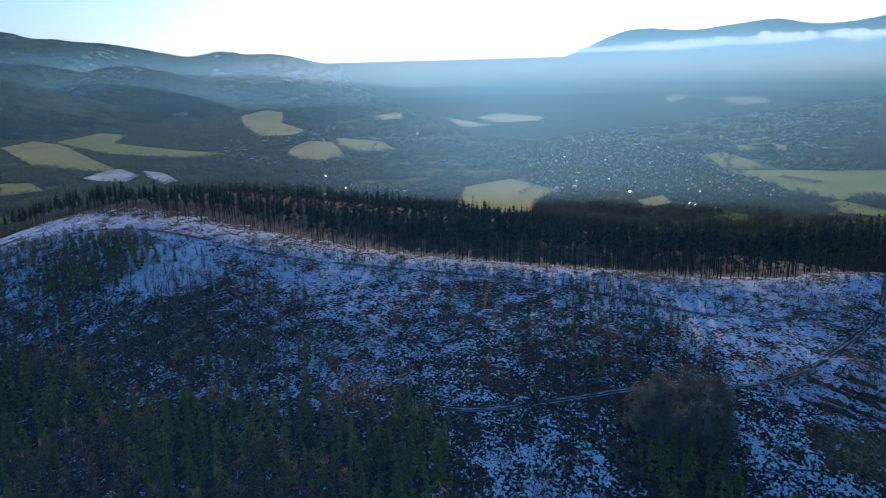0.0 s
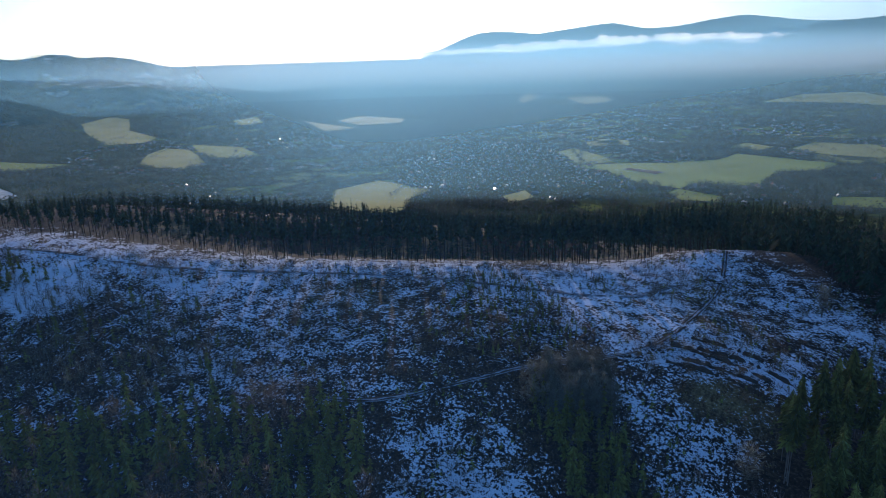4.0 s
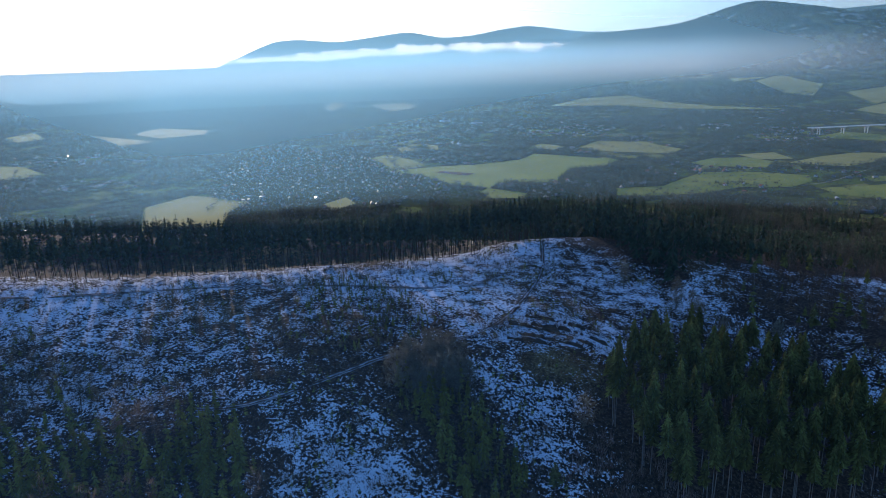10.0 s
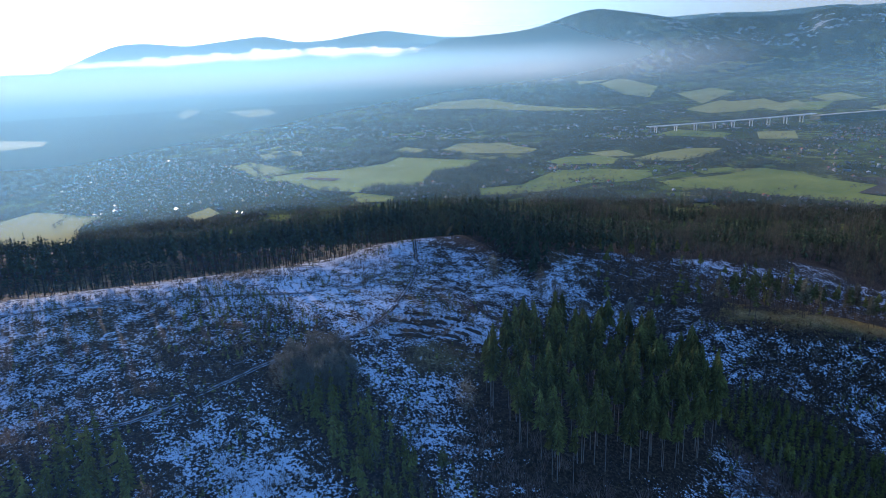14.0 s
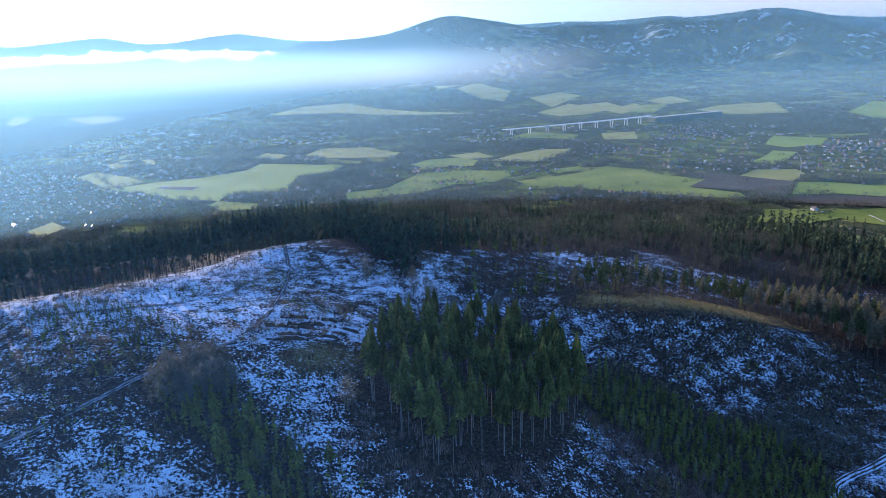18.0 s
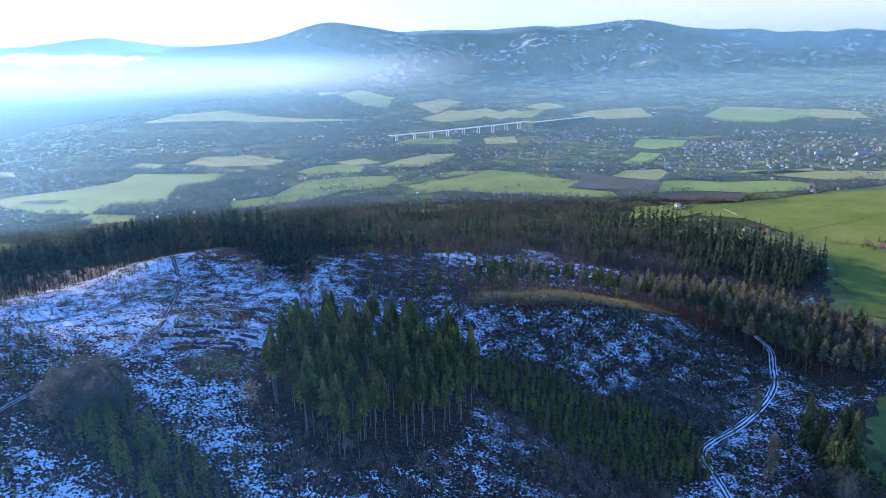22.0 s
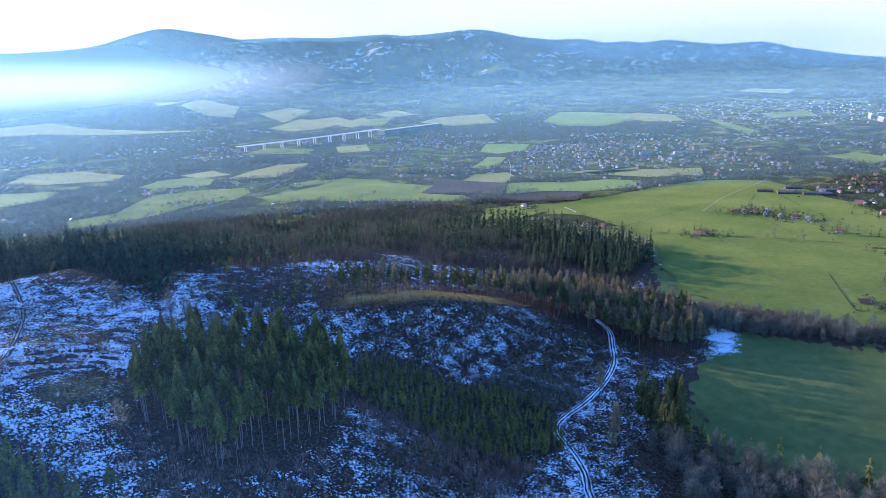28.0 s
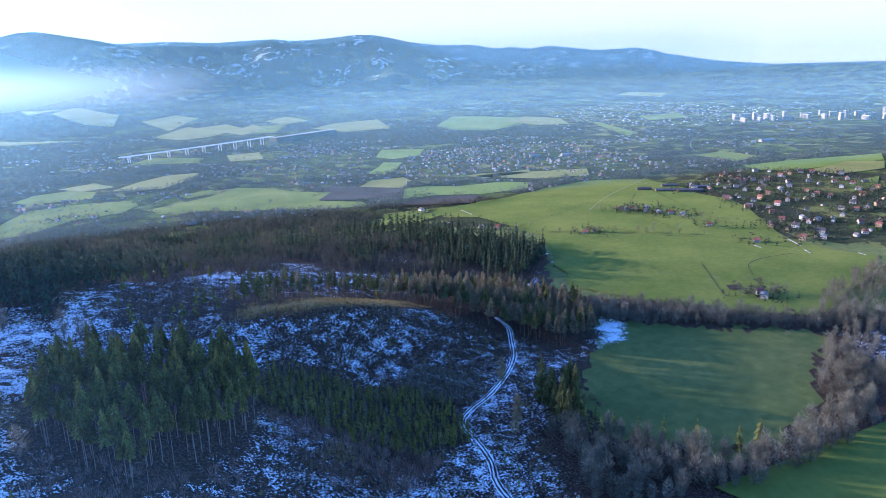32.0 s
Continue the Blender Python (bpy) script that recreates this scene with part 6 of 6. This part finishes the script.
def hedge_rows(n, seed):
    """Hedges and tree rows along field edges."""
    rng = np.random.default_rng(seed)
    X, Y = [], []
    for _ in range(n):
        r, a = rng.uniform(600, 2300), math.radians(rng.uniform(-58, 60))
        x, y = r * math.sin(a), r * math.cos(a)
        t = math.radians(rng.choice([28, 118]) + rng.normal(0, 10))
        m = int(rng.uniform(12, 40))
        d = (np.arange(m) - m / 2) * 5.0
        X.append(x + d * math.cos(t) + rng.normal(0, 1.2, m))
        Y.append(y + d * math.sin(t) + rng.normal(0, 1.2, m))
    X, Y = np.concatenate(X), np.concatenate(Y)
    ok = ~inside(FIELD_POLYS[0], X, Y) & ~inside(FIELD_POLYS[1], X, Y) & ~inside(HILL_WOOD, X, Y) & ~inside(MIXED_WOOD, X, Y)
    P = np.stack([X[ok], Y[ok], height(X[ok], Y[ok])], 1)
    H = rng.uniform(2, 5.5, len(P))
    return scattered("hedges", "bare hedges and tree rows along field edges", "hedge", CROWN_FAR, [BARK, WOODS], P, H, H * 1.3, seed)


hedge_rows(300, 75)


def gable(w, d, h, rise, over=0.5):
    """Walls with gables, and a roof of two thick slopes over them."""
    x, y = w / 2, d / 2
    wall_v = [(-x, -y, -1), (x, -y, -1), (x, y, -1), (-x, y, -1), (-x, -y, h), (x, -y, h), (x, y, h), (-x, y, h), (-x, 0, h + rise), (x, 0, h + rise)]
    wall_f = [(0, 1, 5), (0, 5, 4), (2, 3, 7), (2, 7, 6), (1, 2, 6), (1, 6, 5), (3, 0, 4), (3, 4, 7), (5, 6, 9), (7, 4, 8)]
    X, Y, lo, hi, t = x + over, y + over, h - rise * over / y, h + rise, 0.35
    roof_v = [(-X, -Y, lo), (X, -Y, lo), (X, 0, hi), (-X, 0, hi), (X, Y, lo), (-X, Y, lo)]
    roof_v += [(a, b, c + t) for a, b, c in roof_v]
    quads = [(6, 7, 8, 9), (9, 8, 10, 11), (0, 3, 2, 1), (3, 5, 4, 2), (0, 1, 7, 6), (4, 5, 11, 10), (1, 2, 8, 7), (2, 4, 10, 8), (0, 6, 9, 3), (3, 9, 11, 5)]
    roof_f = [t3 for q in quads for t3 in ((q[0], q[1], q[2]), (q[0], q[2], q[3]))]
    return (np.array(wall_v, float), np.array(wall_f)), (np.array(roof_v, float), np.array(roof_f))


def boxes(items):
    """Boxes given by centre and size, as one set of triangles."""
    V, F, n = [], [], 0
    q = [(0, 3, 2, 1), (4, 5, 6, 7), (0, 1, 5, 4), (1, 2, 6, 5), (2, 3, 7, 6), (3, 0, 4, 7)]
    tri = np.array([t3 for a in q for t3 in ((a[0], a[1], a[2]), (a[0], a[2], a[3]))])
    for cx, cy, cz, sx, sy, sz in items:
        V.append(np.array([(cx + i * sx / 2, cy + j * sy / 2, cz + k * sz / 2) for k in (-1, 1) for i, j in ((-1, -1), (1, -1), (1, 1), (-1, 1))]))
        F.append(tri + n)
        n += 8
    return np.concatenate(V), np.concatenate(F)


def house(label, w, d, h, rise, wall_mat, roof_mat, windows=True):
    root = tagged(new("house"), label, "house", "houses of the valley")
    (wv, wf), (rv, rf) = gable(w, d, h, rise)
    wall = part("wall", mesh_of("wall", wv, wf, [wall_mat]), root)
    roof = part("roof", mesh_of("roof", rv, rf, [roof_mat]), root)
    part("chimney", mesh_of("chimney", *boxes([(w * 0.2, d * 0.08, h + rise * 0.9, 0.9, 0.7, rise * 0.7 + 1)]), [ROOF_RED]), roof)
    if windows:
        pane = mesh_of("window", *boxes([(0, 0, 0, 1.3, 0.12, 1.4)]), [GLASS_DARK])
        for sx in (-0.28, 0.05, 0.3):
            for sy in (-1, 1):
                part("window", pane, root).location = (w * sx, sy * (d / 2 + 0.03), min(h - 1.2, 1.9))
        gable_pane = part("window", pane, root)
        gable_pane.matrix_basis = pose(w / 2 + 0.03, 0, h + rise * 0.25, 0, 0, 90)
        part("door", mesh_of("door", *boxes([(w * -0.1, -d / 2 - 0.05, 0.6, 1.1, 0.14, 2.2)]), [TWIG_DARK]), root)
    return root


HOUSE_KINDS = [house("white family house with a red tiled roof", 11, 9, 5.2, 3.6, PLASTER, ROOF_RED), house("white family house with a dark roof", 12, 9, 5.0, 3.4, PLASTER, ROOF_DARK), house("ochre house with a red tiled roof", 10, 10, 5.6, 3.2, PLASTER_OCHRE, ROOF_RED), house("low cottage with a dark gabled roof", 9, 7, 3.2, 3.0, PLASTER_OCHRE, ROOF_DARK), house("white house with a sheet metal roof", 13, 9, 4.6, 2.2, PLASTER, ROOF_METAL)]
spots = []


def add_spots(poly, gap, seed, share):
    for x, y, _ in sown(poly, gap, seed, lambda X, Y, rng: rng.random(X.shape) < share):
        spots.append((x, y))


add_spots(VILLAGE, 22, 81, 0.62)
add_spots(HAMLET, 17, 82, 0.6)
near_count = len(spots)
add_spots(FARMS, 34, 87, 0.5)
add_spots(GARDENS, 22, 88, 0.6)
add_spots(TOWN_STRIP, 42, 83, 0.5)
add_spots([p for p in TOWN_WEST if p[1] > 700], 40, 84, 0.32)
spots[:0] = [(548, 420), (549, 411), (558, 410), (558, 394), (563, 382), (567, 370), (570, 359), (453, 372), (547, 315), (521, 255), (557, 235)] + [(396, 184), (391, 178), (397, 440), (388, 452), (442, 372), (-86, 798), (-98, 782), (395, 560)]
rng_h = np.random.default_rng(86)
for k, (x, y) in enumerate(spots[:290]):
    kind = HOUSE_KINDS[int(rng_h.choice(5, p=[0.27, 0.25, 0.17, 0.17, 0.14]))]
    m = pose(x, y, float(height(x, y)) + 0.2, 0, 0, rng_h.choice([28, 118]) + rng_h.normal(0, 12)) @ Matrix.Scale(rng_h.uniform(0.40, 0.54) if k < near_count + 19 else rng_h.uniform(0.27, 0.38), 4)
    if kind.get("placed") is None:
        kind["placed"] = 1
        kind.matrix_basis = m
    else:
        copy_thing(kind, m @ Matrix.Diagonal((1 / kind.scale[0], 1 / kind.scale[1], 1 / kind.scale[2], 1)))


rng_g = np.random.default_rng(87)
around = np.repeat(np.array(spots[:290]), 20, axis=0) + rng_g.normal(0, 10.5, (20 * len(spots[:290]), 2))
P = np.stack([around[:, 0], around[:, 1], height(around[:, 0], around[:, 1])], 1)
H = rng_g.uniform(2.5, 6.5, len(P))
sel = rng_g.random(len(P)) < 0.35
scattered("garden_spruces", "dark garden spruces and thujas between houses", "tree", SPRUCE_TINY, [BARK, NEEDLES_FAR], P[sel], H[sel] * 1.2, H[sel] * 1.4, 88)
scattered("garden_trees", "bare fruit trees in village gardens", "tree", CROWN_FAR, [BARK, WOODS], P[~sel], H[~sel], H[~sel] * 1.2, 89)
lone = np.array([(536, 407), (546, 397), (559, 401), (552, 385), (558, 372), (561, 360), (445, 369), (454, 367), (496, 340), (490, 334), (536, 312), (543, 309), (393, 188), (391, 184), (401, 179), (409, 180), (412, 192), (403, 174), (410, 174)] + [(339, 137), (399, 201), (392, 190), (386, 184), (404, 178), (415, 203), (527, 430), (540, 412), (550, 401), (560, 384), (568, 369), (573, 339), (478, 333), (490, 334), (420, 402), (440, 380), (446, 376), (452, 372), (470, 362), (505, 345), (412, 430), (418, 438), (405, 445), (425, 425), (384, 190), (388, 176), (398, 176), (402, 190), (345, 118), (520, 330), (500, 420), (560, 300)], float)
rng_d = np.random.default_rng(94)
rows = np.concatenate([strip_rows(d, 7.0)[0] for d in DITCHES[:2]])
rows = rows[rng_d.random(len(rows)) < 0.3] + rng_d.normal(0, 1.2, (1, 2))
lone = np.concatenate([lone, rows])
P = np.stack([lone[:, 0], lone[:, 1], height(lone[:, 0], lone[:, 1])], 1)
H = np.random.default_rng(90).uniform(4, 8, len(P))
scattered("pasture_trees", "single bare trees and bushes on the pasture", "tree", BARE_FINE, [BARK, TWIG], P, H, H, 93, 0.03)
field([(388, 200), (395, 207), (402, 202), (395, 195)], FIELD_SOIL, "small dark kitchen garden beside a farmhouse", 1.0, 20, 0.5)


def far_houses(n, seed, lo, hi, az0, az1, size):
    """Far housing too small to count, as one mesh of walls and roofs."""
    rng = np.random.default_rng(seed)
    (wv, wf), (rv, rf) = gable(12, 9, 5, 3.4)
    s1 = (np.concatenate([wv, rv]), np.concatenate([wf, rf + len(wv)]), np.r_[np.zeros(len(wf), int), np.ones(len(rf), int)])
    s2 = (s1[0], s1[1], np.where(s1[2] == 1, 2, 0))
    s3 = (s1[0] * (1.8, 1.2, 0.8), s1[1], np.where(s1[2] == 1, 3, 0))
    r = np.sqrt(rng.uniform(lo**2, hi**2, n * 8))
    a = np.radians(rng.uniform(az0, az1, n * 8))
    X, Y = r * np.sin(a), r * np.cos(a)
    ok = (wave(X, Y, size, seed) > 0.55)
    for poly in FIELD_POLYS:
        ok &= ~inside(poly, X, Y)
    ok &= ~inside(HILL_WOOD, X, Y) & ~inside(MIXED_WOOD, X, Y)
    X, Y = X[ok][:n], Y[ok][:n]
    P = np.stack([X, Y, height(X, Y)], 1)
    one = rng.uniform(0.24, 0.38, len(P))
    return scattered("far_houses", "small white and red houses scattered over the valley", "houses", [s1, s2, s2, s2, s3], [PLASTER_DIM, ROOF_RED, ROOF_DARK, ROOF_METAL], P, one, one, seed)


far_houses(1500, 91, 680, 1500, -60, 62, 90)
far_houses(1700, 92, 1300, 3000, -58, 66, 200)


def town_houses(poly, gap, share, seed, label, size=(0.26, 0.40)):
    """Close small houses and their gardens over a town quarter, too many to count."""
    rng = np.random.default_rng(seed)
    (wv, wf), (rv, rf) = gable(11, 9, 5, 3.6)
    base = (np.concatenate([wv, rv]), np.concatenate([wf, rf + len(wv)]), np.r_[np.zeros(len(wf), int), np.ones(len(rf), int)])
    kinds = [(base[0], base[1], np.where(base[2] == 1, k, w)) for k, w in ((2, 5), (2, 4), (2, 5), (1, 5), (2, 0), (1, 4), (2, 5), (2, 5))]
    (wv, wf), (rv, rf) = gable(9, 7, 5.0, 0.3)
    kinds.append((np.concatenate([wv, rv]), np.concatenate([wf, rf + len(wv)]), np.r_[np.zeros(len(wf), int), np.full(len(rf), 3)]))

    def open_ground(X, Y, r_):
        ok = (r_.random(X.shape) < share) & (np.hypot(X, Y) > np.where(X < 0, 760, 0))
        for clear in FIELD_POLYS:
            ok &= ~inside(clear, X, Y)
        return ok
    P = sown(poly, gap, seed, open_ground)
    one = rng.uniform(*size, len(P))
    scattered("town_houses", label, "houses", kinds, [PLASTER, ROOF_RED, ROOF_DARK, ROOF_METAL, PLASTER_OCHRE, PLASTER_DIM], P, one, one, seed)
    Q = sown(poly, gap * 0.7, seed + 1, open_ground)
    H = rng.uniform(1.6, 3.6, len(Q)) * (1.6 if poly is TOWN_WEST else 1.0)
    scattered("town_gardens", "small bare trees and dark shrubs between town houses", "tree", CROWN_FAR + SPRUCE_TINY[:1], [BARK, WOODS], Q, H, H * 1.2, seed + 2)


town_houses(TOWN_EAST, 17, 0.55, 240, "close small houses of a valley town")
town_houses(TOWN_MID, 20, 0.42, 255, "small houses and gardens of a valley village")
town_houses(TOWN_STRIP, 17, 0.55, 258, "close small houses along a valley road")
town_houses(TOWN_WEST, 10.5, 0.5, 243, "close small houses below the wood", (0.20, 0.30))
town_houses(VILLAGE, 20, 0.22, 249, "close small houses of a village beside a pasture")
town_houses(NORTH, 24, 0.5, 252, "pale houses of a larger town")
town_houses(FARMS, 30, 0.4, 261, "farm houses and sheds between green fields")


def flats(label, w, d, h):
    """A block of flats with rows of windows, loggias and a lift housing."""
    root = tagged(new("apartment_block"), label, "apartment block", "panel blocks of the town")
    part("wall", mesh_of("wall", *boxes([(0, 0, h / 2 - 1, w, d, h + 2)]), [PANEL]), root)
    roof = part("roof", mesh_of("roof", *boxes([(0, 0, h + 0.35, w + 0.5, d + 0.5, 0.7)]), [CONCRETE]), root)
    part("lift_housing", mesh_of("lift_housing", *boxes([(0, 0, h + 2, 5, 4, 3)]), [PANEL]), roof)
    panes = [(x, s * (d / 2 + 0.02), z, 2.0, 0.14, 1.5) for z in np.arange(1.6, h - 1, 2.8) for x in np.arange(-w / 2 + 2.2, w / 2 - 1, 3.4) for s in (-1, 1)]
    part("windows", mesh_of("windows", *boxes(panes), [GLASS_DARK]), root)
    return root


block_kinds = [flats("long pale panel block of flats", 60, 12, 22), flats("tall pale tower block of flats", 22, 16, 40), flats("white panel block of flats", 40, 12, 26)]
rng_b = np.random.default_rng(95)
block_spots = [(1620, 900), (1640, 870), (1660, 935), (1680, 905), (1700, 870), (1720, 840), (1745, 910), (1760, 870), (1790, 830), (1800, 790), (1830, 850), (1850, 760), (1870, 800), (1890, 720), (1920, 760), (1780, 740), (1820, 700), (1860, 670), (1930, 690), (1960, 640), (1680, 960), (1730, 960), (1900, 840), (1980, 720)]
for k, (x, y) in enumerate(block_spots):
    kind = block_kinds[(0, 2, 0, 1, 2, 0, 2, 1)[k % 8]]
    m = pose(x, y, float(height(x, y)), 0, 0, float(rng_b.choice([-35, 55, -28]))) @ Matrix.Scale(0.46, 4)
    if kind.get("placed") is None:
        kind["placed"] = 1
        kind.matrix_basis = m
    else:
        copy_thing(kind, m @ Matrix.Scale(1 / kind.scale[0], 4))


def barn(x, y, w, d, h, turn, label, roof_mat, wall_mat=BARK):
    root = tagged(new("barn"), label, "barn", "farm and factory halls")
    (wv, wf), (rv, rf) = gable(w, d, h, d * 0.22, 0.6)
    part("wall", mesh_of("wall", wv, wf, [wall_mat]), root)
    part("roof", mesh_of("roof", rv, rf, [roof_mat]), root)
    root.matrix_basis = pose(x, y, float(height(x, y)) + 0.3, 0, 0, turn) @ Matrix.Scale(0.46, 4)
    return root


for x, y, w, d, turn in ((676, 452, 60, 14, -42), (692, 432, 62, 14, -42), (664, 476, 36, 12, -42), (706, 470, 40, 12, -42), (722, 440, 45, 12, -42)):
    barn(x, y, w, d, 4.5, turn, "long dark cowshed of a farm beside the village", ROOF_DARK)
for x, y, w, d, turn in ((846, 770, 44, 22, -30), (800, 800, 40, 18, -30), (-457, 1566, 60, 30, 10), (-366, 1506, 55, 22, 10), (-620, 1280, 50, 26, 20), (1250, 640, 60, 25, -30), (-760, 900, 40, 20, 15)):
    barn(x, y, w, d, 7, turn, "pale industrial hall with a metal roof", ROOF_METAL, PANEL)


def viaduct():
    """A long road bridge: a deck with kerbs and rails on paired piers."""
    root = tagged(new("viaduct"), "long pale concrete motorway viaduct on piers", "bridge")
    pts = [(255, 1285), (330, 1308), (420, 1340), (510, 1376), (600, 1418)]
    p, side = strip_rows(pts, 8)
    top = 11 + 4 * np.linspace(0, 1, len(p))
    prof = [(-5, -0.9), (-7, -0.1), (-7, 0.5), (-6.7, 0.5), (-6.7, 0), (6.7, 0), (6.7, 0.5), (7, 0.5), (7, -0.1), (5, -0.9)]
    V = np.array([[(*(p[i] + side[i] * o), top[i] + z) for o, z in prof] for i in range(len(p))])
    part("deck", mesh_of("deck", V.reshape(-1, 3), grid_faces(len(p), len(prof)), [CONCRETE]), root)
    pier = mesh_of("pier", *boxes([(0, 0, -7.5, 1.3, 1.3, 15), (0, 0, -0.6, 1.8, 4, 1.2)]), [CONCRETE])
    for i in range(2, len(p), 5):
        for o in (-3.5, 3.5):
            q = p[i] + side[i] * o
            a = math.degrees(math.atan2(side[i][1], side[i][0]))
            part("pier", pier, root).matrix_basis = pose(q[0], q[1], top[i] - 1.5, 0, 0, a)
    return root


viaduct()
ribbon("motorway", "grey motorway on a low embankment beyond the viaduct", [(600, 1418), (660, 1450), (730, 1480), (806, 1510)], [-16, -9, 0, 9, 16], [WOODS, GRAVEL], [0, 1, 1, 0], 11, 12.0, [-12, 0, 0, 0, -12])
